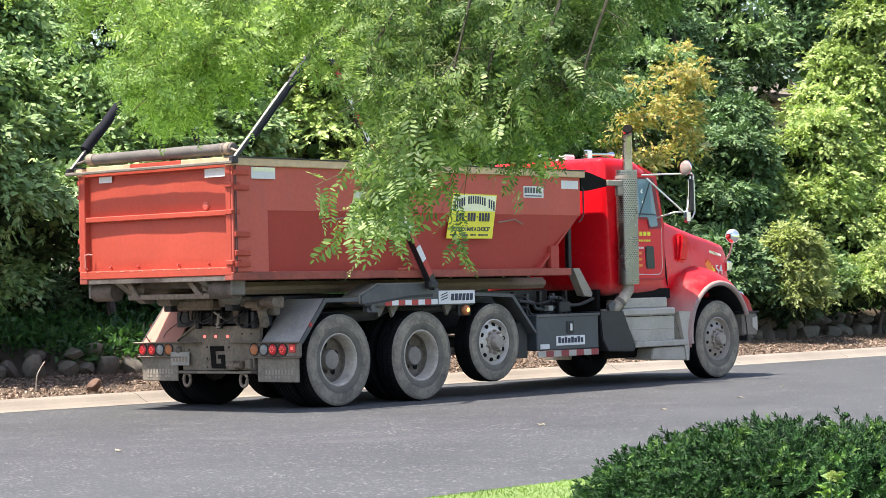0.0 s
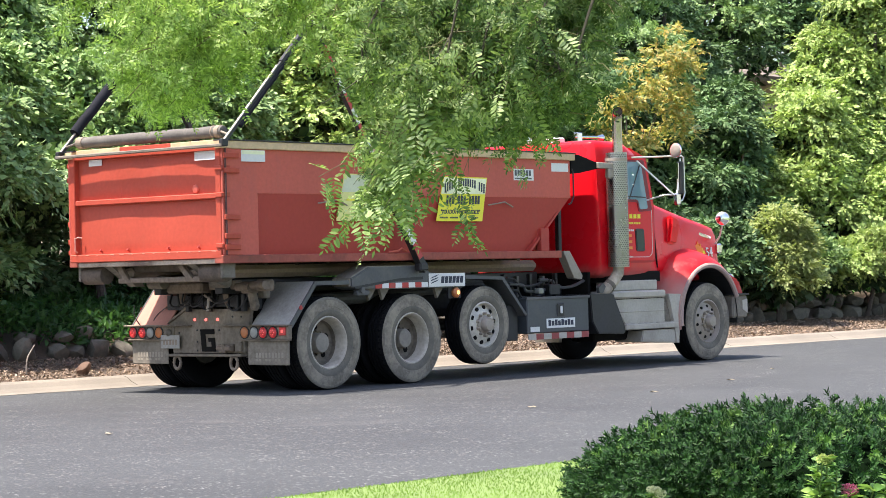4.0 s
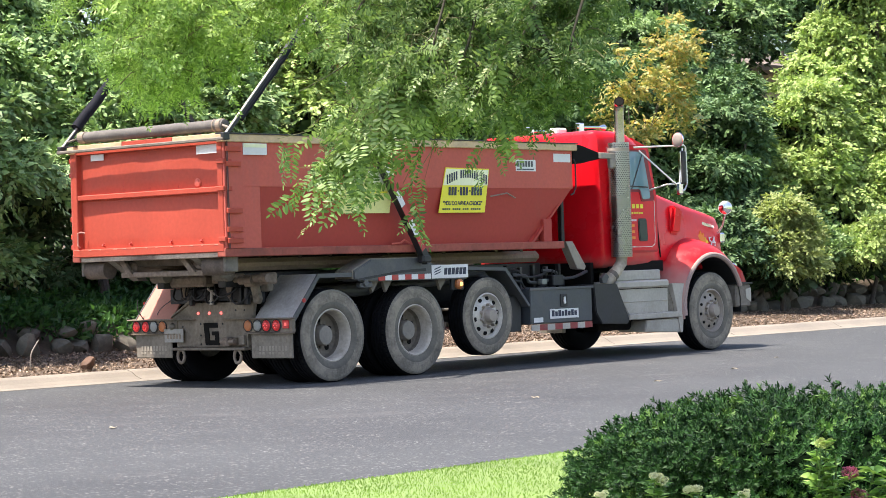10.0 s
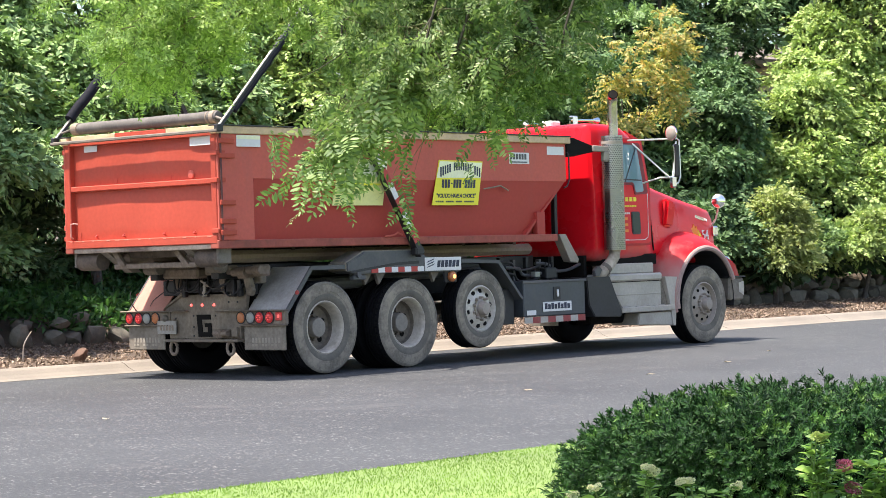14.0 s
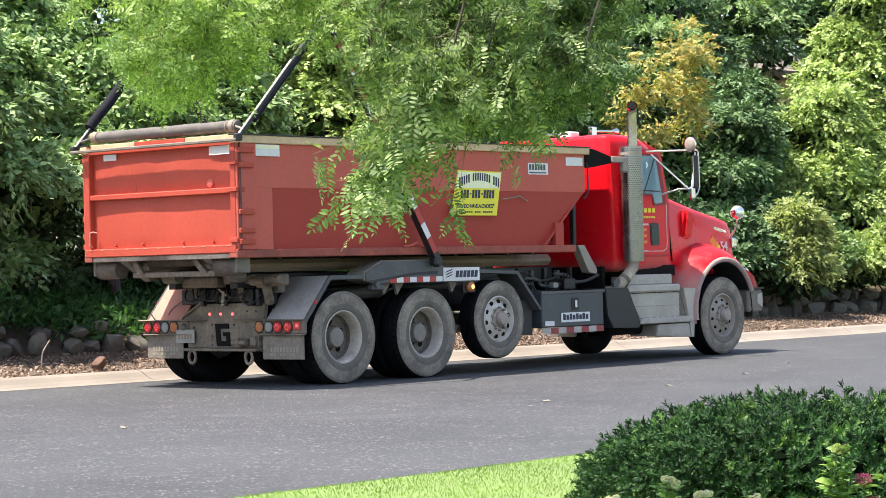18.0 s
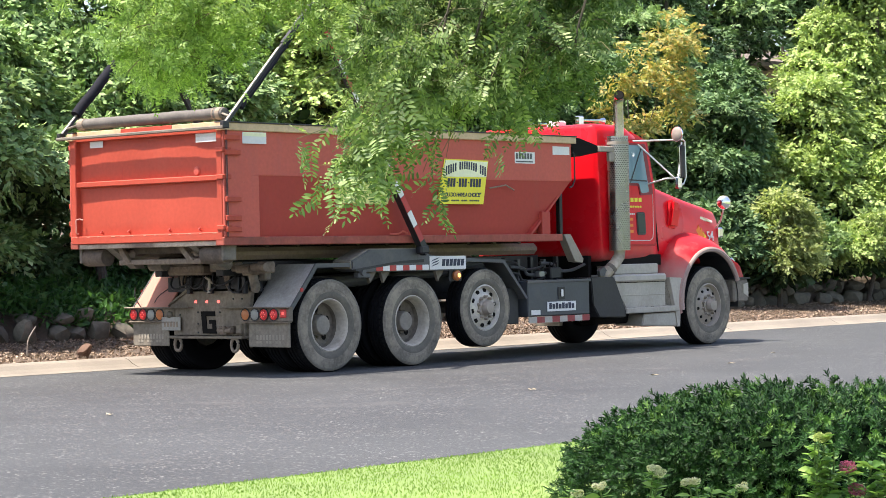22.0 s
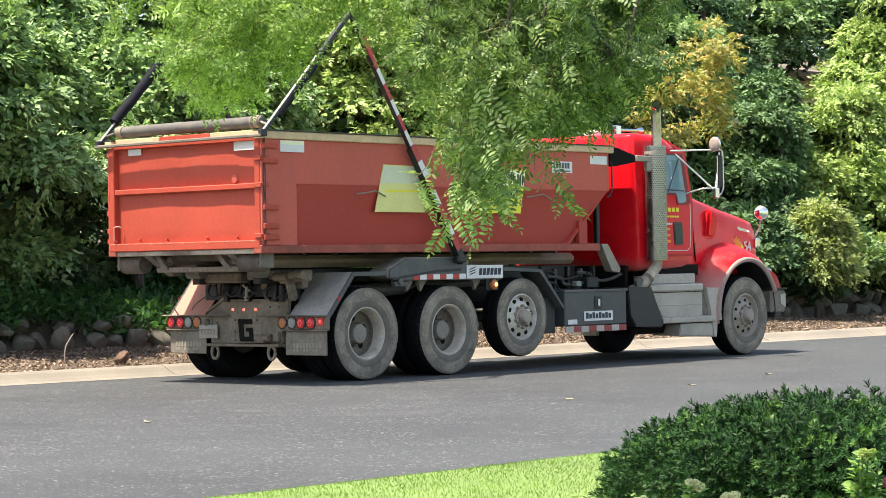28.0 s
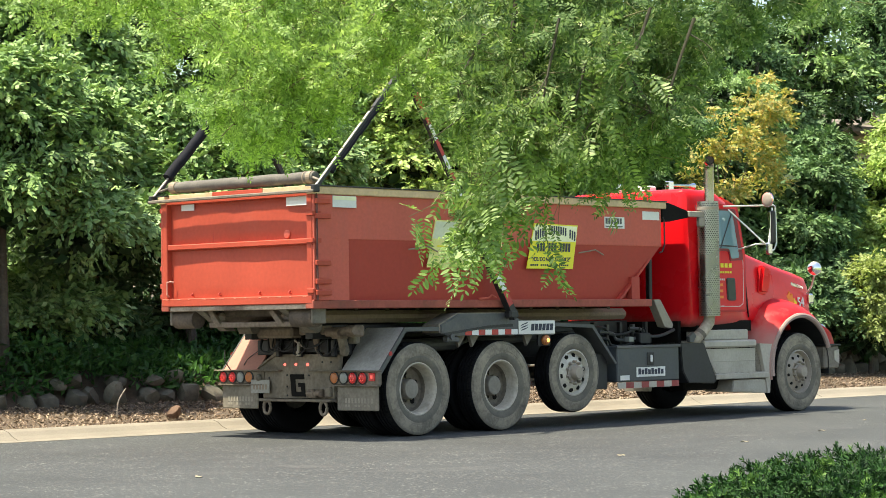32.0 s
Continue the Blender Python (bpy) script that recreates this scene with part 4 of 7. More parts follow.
# pivot housings of the tarp gear, beside the middle wheel
for s in (-1, 1):
    y0, y1 = sorted((s * 0.98, s * 1.27))
    hs = part("tarp_pivot_housing", P([(0.30, 1.14), (0.30, 1.235), (0.60, 1.36), (1.50, 1.36), (1.66, 1.27), (2.28, 1.25), (2.28, 1.10), (0.45, 1.11)], "y", y0, y1, 0.012), GREY_STEEL, truck)
    for k in range(8):
        part("reflective_strip", B(0.70 + k * 0.113, 0.70 + (k + 1) * 0.113, *sorted((s * 1.2705, s * 1.275)), 1.115, 1.175, 0), WHITE if k % 2 else RED_TAPE, hs)
    part("name_plate", B(1.62, 2.27, *sorted((s * 1.271, s * 1.278)), 1.115, 1.272, 0.002), WHITE, hs, "white name plate with dark bars")
    for k in range(6):
        u = 1.83 + k * 0.068
        part("letter_bar", P([(u, 1.155), (u + 0.054, 1.155), (u + 0.068, 1.235), (u + 0.014, 1.235)], "y", *sorted((s * 1.279, s * 1.281))), INK, hs)
    for k in range(3):
        part("emblem_stripe", P([(1.645, 1.15 + k * 0.03), (1.76, 1.18 + k * 0.03), (1.79, 1.20 + k * 0.03), (1.675, 1.17 + k * 0.03)], "y", *sorted((s * 1.279, s * 1.281))), INK, hs)
    tl = part("turn_lamp", lathe(bmesh.new(), [(0.062, 0), (0.062, 0.03), (0.045, 0.05), (0.004, 0.055)], 18), AMBER, hs, "amber side lamp")
    tl.matrix_basis = pose(2.13, s * 1.235, 1.04, 0, 0, 180 if s < 0 else 0)
    if s < 0:
        part("lamp_core", lathe(bmesh.new(), [(0.026, 0.045), (0.024, 0.058), (0.004, 0.06)], 12), AMBER_LIT, tl, "glowing core")
    part("lamp_bracket", B(2.02, 2.24, *sorted((s * 1.20, s * 1.235)), 0.97, 1.11), BLACK, hs)
    # thin lighter sheets laid over the housing's top and end
    top = [(0.30, 1.235), (0.60, 1.36), (1.50, 1.36), (1.66, 1.27), (2.28, 1.25)]
    part("top_plate", P(top + [(x, z + 0.012) for x, z in top[::-1]], "y", y0 + 0.02, y1 - 0.02), FLAP, hs, "thin lighter plate on the top")
    part("end_plate", B(0.285, 0.30, y0 + 0.01, y1 - 0.01, 1.145, 1.235, 0.002), FLAP, hs)
    part("seam_plate", P([(0.34, 1.145), (1.10, 1.225), (1.52, 1.24), (1.52, 1.205), (1.10, 1.195), (0.36, 1.12)], "y", *sorted((s * 1.271, s * 1.277))), BLACK, hs)
    part("hinge_lug", joined(lambda bm: tube(bm, [(0.48, s * 1.16, 1.10), (0.48, s * 1.29, 1.10)], 0.035, 12), lambda bm: box(bm, 0.42, 0.62, *sorted((s * 1.18, s * 1.26)), 1.04, 1.10, 0.01)), GREY_STEEL, hs)
    for bx in (0.62, 0.85, 1.8):
        part("gusset", P([(bx, 1.11), (bx + 0.16, 1.11), (bx + 0.05, 0.98)], "y", *sorted((s * 1.16, s * 1.20))), DUSTY_STEEL, hs)
    # fender over the lift axle
    lf = part("lift_axle_fender", P([(2.29, 1.20), (2.29, 1.245), (3.06, 1.215), (3.50, 0.74), (3.47, 0.72), (3.03, 1.18)], "y", *sorted((s * 0.90, s * 1.225)), bevel=0.004), GREY_STEEL, truck)
    part("fender_bracket", T([(3.20, s * 1.05, 1.0), (3.42, s * 0.8, 0.9)], 0.02, 8), BLACK, lf)

# tarp arms: from the pivots up to the bend and back to the roller
PIV, BEND, END = (1.434, 1.36), (-0.333, 4.085), (-1.70, 2.70)
for s in (-1, 1):
    y = s * 1.34
    def on(f, y=y):
        return Vector((PIV[0] + (BEND[0] - PIV[0]) * f, y, PIV[1] + (BEND[1] - PIV[1]) * f))
    def back_on(f, y=y, up=0.0):
        return Vector((END[0] + (BEND[0] - END[0]) * f - 0.7 * up, y, END[1] + (BEND[1] - END[1]) * f + 0.7 * up))
    arm = part("tarp_arm", joined(lambda bm: bar(bm, on(-0.02), on(0.46), 0.085, 0.085), lambda bm: bar(bm, on(0.44), on(1.0), 0.055, 0.055)), BLACK, truck, "hinged arm with red and white stripes")
    for k in range(13):
        f0 = 0.035 + k * 0.062
        w = 0.075 if f0 < 0.42 else 0.048
        yy = y + s * (0.045 if f0 < 0.42 else 0.03)
        part("stripe", bar(bmesh.new(), on(f0, yy), on(f0 + 0.060, yy), w, 0.004), WHITE if k % 2 else RED_TAPE, arm)
    part("arm_cap", bar(bmesh.new(), on(0.83, y + s * 0.03), on(0.90, y + s * 0.03), 0.06, 0.02), RED_TAPE, arm)
    part("arm_foot", B(PIV[0] - 0.08, PIV[0] + 0.07, *sorted((s * 1.28, s * 1.39)), 1.30, 1.40, 0.02), BLACK, arm)
    bow = part("tarp_bow", bar(bmesh.new(), back_on(0), back_on(1), 0.030, 0.035), BLACK, truck, "thin dark upper arm of the tarp gear")
    part("arm_edge", bar(bmesh.new(), back_on(0, up=0.021), back_on(0.62, up=0.021), 0.010, 0.03), GALV, bow, "pale worn edge")
    f0, f1, r, up = (0.16, 0.72, 0.032, -0.036) if s < 0 else (0.18, 0.80, 0.060, 0.03)
    rp = random.Random(12 + s)
    bm = tube(bmesh.new(), [back_on(f0 + (f1 - f0) * k / 17, up=up + rp.uniform(-0.006, 0.006)) for k in range(18)], r, 12)
    part("bow_pad", bm, PAD, bow, "black lumpy sleeve", smooth=True)
    part("spring_cover", bar(bmesh.new(), back_on(0.66, up=0.0), back_on(0.98, up=0.0), 0.048, 0.05), BLACK, bow)
    part("roller_bearing", B(-1.74, -1.65, *sorted((s * 1.31, s * 1.37)), 2.67, 2.75), BLACK, bow)
    part("roller_shaft", T([(-1.575, s * 1.16, 2.845), (-1.62, s * 1.33, 2.80)], 0.014, 8), DUSTY_STEEL, bow)
prof = [(0.03, -1.20), (0.060, -1.19)]
rngr = random.Random(3)
for k in range(41):
    yy = -1.17 + 2.34 * k / 40
    prof.append((0.064 + rngr.uniform(-0.0015, 0.002) + 0.002 * math.sin(k * 0.6), yy))
prof += [(0.058, 1.19), (0.03, 1.20)]
roll = part("tarp_roller", lathe(bmesh.new(), prof, 20, (-1.545, 0, 2.842)), TARP, truck, "rolled grey-brown tarp", smooth=True)
for yy, wd in ((-1.13, 0.035), (-1.05, 0.012), (1.12, 0.05)):
    part("roller_band", lathe(bmesh.new(), [(0.060, -wd), (0.071, -wd + 0.004), (0.071, wd - 0.004), (0.060, wd)], 20, (-1.545, yy, 2.842)), TAN_STEEL, roll)
part("roller_bar", B(-1.745, -1.69, -1.36, 1.38, 2.665, 2.700), DUSTY_STEEL, truck, "thin bare bar across the gate")

# toolbox and black plates between the axles
tb = part("toolbox", B(3.53, 4.78, -1.20, -0.62, 0.50, 0.94, 0.012), TOOLBOX, truck, "dark grey steel toolbox")
part("toolbox_lid_edge", B(3.51, 4.80, -1.215, -1.195, 0.915, 0.95, 0.004), GREY_STEEL, tb)
part("latch", joined(lambda bm: box(bm, 4.12, 4.26, -1.212, -1.2, 0.70, 0.86, 0.01)), BLACK, tb)
part("latch_handle", B(4.168, 4.212, -1.228, -1.212, 0.735, 0.825, 0.012), WHITE, tb)
part("maker_plate", B(3.90, 4.48, -1.209, -1.203, 0.555, 0.675, 0.002), WHITE, tb)
for k in range(8):
    part("letter_bar", B(3.935 + k * 0.065, 3.985 + k * 0.065, -1.212, -1.2092, 0.585, 0.645 if k % 2 else 0.66, 0), INK, tb)
part("small_plate", B(3.58, 3.76, -1.209, -1.203, 0.52, 0.58, 0.001), WHITE, tb)
for k in range(8):
    part("reflective_strip", B(3.54 + k * 0.153, 3.54 + (k + 1) * 0.153, -1.205, -1.19, 0.42, 0.495, 0), OLD_RED if k % 2 else OLD_WHITE, truck)
part("relay_box", B(4.05, 4.15, -0.98, -0.90, 0.985, 1.055, 0.008), CLEAR_LENS, truck, "small white box")
for k in range(5):
    xk = 3.55 + k * 0.26
    part("frame_post", B(xk, xk + 0.05, -0.82, -0.76, 0.93, 1.24 - 0.03 * (k % 2), 0.006), GREY_STEEL if k % 2 else BLACK, truck)
for k, (xa, za) in enumerate(((3.45, 1.19), (3.60, 1.12), (3.50, 1.05), (4.20, 1.16))):
    part("pipe", T(bent([(xa, -0.86, za), (xa + 0.25, -0.87, za - 0.02), (xa + 0.34, -0.87, za - 0.10), (xa + 0.62, -0.88, za - 0.10), (xa + 0.95, -0.84, za - 0.03)]), 0.016 + 0.005 * (k % 2), 8), GREY_STEEL if k % 2 else BLACK, truck, smooth=True)
part("valve_bank", joined(lambda bm: box(bm, 4.30, 4.52, -0.96, -0.84, 0.96, 1.10, 0.012), lambda bm: [tube(bm, [(4.34 + 0.07 * q, -0.90, 1.09), (4.34 + 0.07 * q, -0.92, 1.17)], 0.010, 6) for q in range(3)]), BLACK, truck)
part("guard_lug", P([(5.02, 0.97), (5.10, 0.97), (5.16, 1.05), (5.10, 1.10), (5.00, 1.04)], "y", -1.20, -1.15, 0.004), GREY_STEEL, truck)
part("air_tank", T([(3.3, -0.75, 0.60), (3.48, -0.75, 0.60)], 0.16, 18), BLACK, truck)
part("battery_box", B(3.22, 3.44, -1.12, -0.7, 0.42, 0.86), BLACK, truck)
part("side_guard", P([(4.80, 0.96), (5.30, 0.96), (5.56, 0.48), (5.52, 0.43), (4.96, 0.45), (4.84, 0.60)], "y", -1.215, -0.75, 0.012), BLACK, truck, "black steel side guard")
# near-black for the underbody shade; the screen behind the cab is added
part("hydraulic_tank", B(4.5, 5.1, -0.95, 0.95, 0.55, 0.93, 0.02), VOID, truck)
part("shade_screen", B(5.16, 5.22, -0.90, 0.90, 0.95, 1.24, 0), VOID, truck)
part("engine_block", B(5.6, 8.0, -0.40, 0.40, 0.75, 1.4, 0.05), BLACK, truck)
part("gearbox", B(4.9, 5.6, -0.3, 0.3, 0.7, 1.1, 0.05), BLACK, truck)
part("stop_bracket", P([(4.56, 1.52), (4.70, 1.52), (4.96, 1.20), (4.94, 1.15), (4.78, 1.17)], "y", -0.98, -0.86, 0.004), ALLOY, truck, "bare bent bracket")
part("stop_bracket", P([(4.56, 1.52), (4.70, 1.52), (4.96, 1.20), (4.94, 1.15), (4.78, 1.17)], "y", 0.86, 0.98, 0.004), ALLOY, truck)
part("headache_post", B(4.56, 4.62, -0.92, -0.85, 1.52, 2.25), BLACK, truck)
part("headache_post", B(4.56, 4.62, 0.85, 0.92, 1.52, 2.25), BLACK, truck)

# steps and tank side
sb = part("step_box", joined(lambda bm: prism(bm, [(5.34, 0.875), (6.48, 0.875), (6.48, 0.54), (5.60, 0.54)], "y", -1.17, -0.70, 0.008)), GALV, truck, "dusty aluminium step box")
part("upper_step", B(5.30, 6.47, -1.21, -0.70, 0.885, 0.985, 0.022), GALV, sb)
# dark strip that paints the shadow under the upper ledge
part("step_shade_strip", B(5.36, 6.46, -1.160, -0.9, 0.870, 0.886, 0), VOID, sb)
part("panel_rib", B(5.47, 6.46, -1.178, -1.16, 0.705, 0.72, 0.004), GALV, sb)
part("lower_step", B(5.53, 6.70, -1.235, -0.85, 0.475, 0.55, 0.010), GALV, sb)
for k in range(8):
    part("tread_bar", B(5.60 + k * 0.135, 5.68 + k * 0.135, -1.22, -0.9, 0.549, 0.558, 0.003), GALV, sb)
part("step_gusset", P([(6.45, 0.88), (6.49, 0.88), (6.66, 0.56), (6.45, 0.56)], "y", -1.165, -1.13, 0), DUSTY_STEEL, sb)
part("recessed_panel", B(5.46, 6.44, -1.09, -0.80, 0.985, 1.12, 0.012), GALV, sb)
# near-black block in place of the shade between cab and steps
part("cab_mount_shade", B(5.40, 6.60, -1.02, -0.70, 1.10, 1.24, 0), VOID, sb)
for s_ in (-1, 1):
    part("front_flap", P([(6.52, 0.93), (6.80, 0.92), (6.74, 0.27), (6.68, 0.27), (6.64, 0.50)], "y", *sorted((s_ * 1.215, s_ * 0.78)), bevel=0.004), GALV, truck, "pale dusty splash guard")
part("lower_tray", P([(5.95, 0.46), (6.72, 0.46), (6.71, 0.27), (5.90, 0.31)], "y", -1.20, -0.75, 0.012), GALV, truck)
# near-black box added; its colour is the shade beneath the steps
part("under_step_shade", B(5.2, 6.0, -0.95, -0.70, 0.34, 0.50, 0.02), VOID, truck)
part("fuel_tank", T([(5.2, 0.92, 0.72), (6.5, 0.92, 0.72)], 0.28, 24), GALV, truck)

# exhaust stack
STACK = mat("stained_chrome", (0.40, 0.365, 0.32), 0.26, metal=1.0, var=0.15, scale=5, bump=0.0, dirt=(0.16, 0.11, 0.07), amount=0.2)
EX, EY = 5.445, -1.20
ELBOW = mat("heat_stained_pipe", (0.40, 0.345, 0.265), 0.65, var=0.25, scale=6, fine=30, bump=0.15, dirt=(0.16, 0.12, 0.09), amount=0.25, dirt_scale=4)
part("exhaust_elbow", T([(EX, EY, 1.32), (EX - 0.02, EY, 1.22), (EX - 0.10, EY + 0.02, 1.12), (EX - 0.22, EY + 0.05, 1.02), (EX - 0.26, EY + 0.1, 0.93)], 0.075, 16), ELBOW, truck, "heat-stained exhaust elbow", smooth=True)
part("elbow_clamp", T([(EX - 0.14, EY + 0.03, 1.085), (EX - 0.18, EY + 0.04, 1.05)], 0.079, 16), DUSTY_STEEL, truck)
muf = part("muffler", T([(EX, EY, 1.30), (EX, EY, 2.78)], 0.115, 20), ALLOY, truck)
bm = bmesh.new()
for i in range(60):
    z = 1.32 + i * 0.0242
    for k in range(30):
        a = 2 * math.pi * (k + 0.5 * (i % 2)) / 30
        if math.sin(a) > 0.35:
            continue
        c = Vector((EX + 0.141 * math.cos(a), EY + 0.141 * math.sin(a), z))
        t = Vector((-math.sin(a), math.cos(a), 0)) * 0.0075
        u = Vector((0, 0, 0.0055))
        bm.faces.new([bm.verts.new(c + p) for p in (-t - u, t - u, t + u, -t + u)])
GUARD = mat("perforated_guard", (0.34, 0.335, 0.32), 0.28, metal=0.9, var=0.1, bump=0.1, dirt=DUST, amount=0.15)
gd = part("heat_guard", T([(EX, EY, 1.30), (EX, EY, 2.78)], 0.138, 28), GUARD, muf, "perforated bright heat guard", smooth=True)
part("perforation", bm, BLACK, gd)
part("stack_pipe", T([(EX + 0.03, EY, 2.78), (EX + 0.03, EY, 3.17), (EX + 0.025, EY - 0.008, 3.24), (EX + 0.008, EY - 0.026, 3.288), (EX - 0.03, EY - 0.062, 3.312)], 0.066, 20, caps=False), STACK, truck, "bright stack pipe with a cut top", smooth=True)
part("stack_mouth", T([(EX - 0.010, EY - 0.043, 3.300), (EX - 0.034, EY - 0.066, 3.314)], 0.057, 20), VOID, truck)
part("stack_clamp", B(EX - 0.02, EX + 0.03, EY, EY + 0.30, 2.64, 2.74, 0.01), CHROME, truck)
part("stack_bracket", joined(lambda bm: box(bm, 5.00, 5.40, -1.24, -1.16, 2.57, 2.645, 0.008), lambda bm: box(bm, 5.22, 5.34, -1.25, -1.17, 2.44, 2.58, 0.02)), ALLOY, truck, "grey bracket that holds the stack")
part("clamp_band", T([(EX, EY, 2.67), (EX, EY, 2.71)], 0.143, 24), ALLOY, truck)

# cab
def rounded(pts, r, n=4):
    """Round the corners of an outline."""
    out = []
    m = len(pts)
    for i in range(m):
        a, b, c = Vector(pts[i - 1]), Vector(pts[i]), Vector(pts[(i + 1) % m])
        rr = min(r, (a - b).length * 0.45, (c - b).length * 0.45)
        p, q = b + (a - b).normalized() * rr, b + (c - b).normalized() * rr
        for k in range(n + 1):
            t = k / n
            out.append(tuple((1 - t) ** 2 * p + 2 * t * (1 - t) * b + t * t * q))
    return out


def loft(sections, material, name, parent, label="", caps=True):
    """A skin over closed sections of equal length."""
    bm = bmesh.new()
    rings = [[bm.verts.new(p) for p in s] for s in sections]
    n = len(rings[0])
    for u, v in zip(rings, rings[1:]):
        for k in range(n):
            bm.faces.new((u[k], u[(k + 1) % n], v[(k + 1) % n], v[k]))
    if caps:
        bm.faces.new(rings[0])
        bm.faces.new(rings[-1][::-1])
    return part(name, bm, material, parent, label, smooth=True)


def cab_ring(x, z0, z1, w0, w1, r):
    o = rounded([(-w0, z0), (w0, z0), (w1, z1), (-w1, z1)], r, 5)
    return [(x, a, b) for a, b in o]


loft([cab_ring(5.25, 1.22, 2.90, 1.00, 0.93, 0.12), cab_ring(5.28, 1.18, 2.94, 1.055, 0.98, 0.13), cab_ring(5.34, 1.16, 2.96, 1.075, 1.0, 0.14),
            cab_ring(5.9, 1.16, 2.955, 1.075, 1.0, 0.16), cab_ring(6.16, 1.16, 2.86, 1.06, 0.97, 0.16), cab_ring(6.36, 1.16, 2.62, 1.04, 0.93, 0.16),
            cab_ring(6.50, 1.16, 2.22, 1.02, 0.90, 0.10), cab_ring(6.66, 1.16, 2.12, 0.95, 0.80, 0.10)], CAB_BODY, "cab", truck, "glossy red cab")


def side_y(z, s):
    return s * (1.075 - 0.075 * (z - 1.22) / 1.74 + 0.003)


def side_panel(name, pts, s, thick, material, parent, label="", proud=0.0, bevel=0.004):
    """A flat panel lying on the cab's side; pts in x, z."""
    bm = bmesh.new()
    va = [bm.verts.new((x, side_y(z, s) + s * proud, z)) for x, z in pts]
    vb = [bm.verts.new((x, side_y(z, s) + s * (proud + thick), z)) for x, z in pts]
    n = len(pts)
    bm.faces.new(va)
    bm.faces.new(vb[::-1])
    for i in range(n):
        bm.faces.new((va[i], vb[i], vb[(i + 1) % n], va[(i + 1) % n]))
    return part(name, bm, material, parent, label)


for s in (-1, 1):
    door = side_panel("cab_door", rounded([(5.52, 1.38), (6.40, 1.38), (6.44, 2.1), (6.32, 2.74), (5.52, 2.74)], 0.06), s, 0.012, CAB_RED, truck, "red cab door")
    side_panel("door_seam", rounded([(5.49, 1.35), (6.43, 1.35), (6.47, 2.1), (6.345, 2.77), (5.49, 2.77)], 0.06), s, 0.004, CAB_DUSTY, door)
    side_panel("window_frame", rounded([(5.56, 2.15), (6.08, 2.15), (6.10, 2.02), (6.40, 2.04), (6.275, 2.71), (5.56, 2.71)], 0.04), s, 0.01, mat("dark_red_trim", (0.20, 0.006, 0.012), 0.45, bump=0.0), door, proud=0.011)
    side_panel("window_pane", rounded([(5.59, 2.185), (6.09, 2.185), (6.125, 2.05), (6.305, 2.066), (6.195, 2.685), (5.59, 2.685)], 0.04), s, 0.004, GLASS, door, "side window with the sky's reflection in its colour", proud=0.0215)
    side_panel("pane_divider", [(5.885, 2.19), (5.905, 2.19), (6.19, 2.66), (6.17, 2.66)], s, 0.004, BLACK, door, proud=0.026)
    side_panel("window_rail", [(5.60, 2.225), (6.26, 2.205), (6.26, 2.222), (5.60, 2.243)], s, 0.004, BLACK, door, proud=0.0262)
    side_panel("lower_window_frame", rounded([(6.0, 1.50), (6.19, 1.50), (6.19, 1.80), (6.0, 1.80)], 0.04), s, 0.008, BLACK, door, proud=0.012)
    side_panel("lower_window", rounded([(6.02, 1.52), (6.17, 1.52), (6.17, 1.78), (6.02, 1.78)], 0.03), s, 0.003, GLASS_DARK, door, proud=0.0205)
    bar_spec = [(5.62, 6.16, 1.935, 1.99), (5.66, 6.14, 1.86, 1.885), (5.66, 5.98, 1.765, 1.79), (5.70, 5.93, 1.42, 1.435)]
    for x0, x1, z0, z1 in bar_spec[:2]:
        bm = bmesh.new()
        n = 6 if z0 > 1.9 else 9
        for k in range(n):
            u = x0 + (x1 - x0) * k / n
            w = (x1 - x0) / n * 0.72
            ya = side_y(z0, s) + s * 0.0125
            box(bm, u, u + w, *sorted((ya, ya + s * 0.002)), z0, z1, 0)
        part("door_lettering", bm, YELLOW, door, "yellow bars of lettering")
    for k, z in enumerate((1.69, 1.61, 1.53)):
        ya = side_y(z, s) + s * 0.0125
        part("door_lettering", B(5.78, 5.92, *sorted((ya, ya + s * 0.002)), z, z + 0.035, 0), ORANGE, door, "orange bar of lettering")
    for x0, x1, z0, z1 in bar_spec[2:]:
        bm = bmesh.new()
        for k in range(8):
            u = x0 + (x1 - x0) * k / 8
            ya = side_y(z0, s) + s * 0.0125
            box(bm, u, u + (x1 - x0) * 0.09, *sorted((ya, ya + s * 0.002)), z0, z1, 0)
        part("door_lettering", bm, WHITE, door, "white bars of lettering")
    stripe = [(5.60, 1.425), (6.28, 1.425), (6.345, 1.46), (6.365, 1.54), (6.395, 2.0), (6.385, 2.08)]
    part("pinstripe", T([(x, side_y(z, s) + s * 0.0125, z) for x, z in stripe], 0.0045, 6), WHITE, door, "thin pale line round the door")
    part("door_handle", B(5.54, 5.66, *sorted((side_y(2.0, s) + s * 0.012, side_y(2.0, s) + s * 0.035)), 1.96, 2.0, 0.008), CHROME, door)
for s in (-1, 1):
    part("cowl_gap", bar(bmesh.new(), (6.66, s * 0.932, 1.28), (6.66, s * 0.858, 2.10), 0.016, 0.03), VOID, truck)
part("windshield", P([(6.215, 2.80), (6.235, 2.80), (6.50, 2.24), (6.48, 2.24)], "y", -0.84, 0.84), GLASS, truck)
part("rear_window", B(5.235, 5.25, -0.45, 0.45, 2.2, 2.65, 0.005), GLASS, truck)


def hood_ring(x, z0, z1, w0, w1, r):
    return [(x, a, b) for a, b in rounded([(-w0, z0), (w0, z0), (w1, z1), (-w1, z1)], r, 5)]


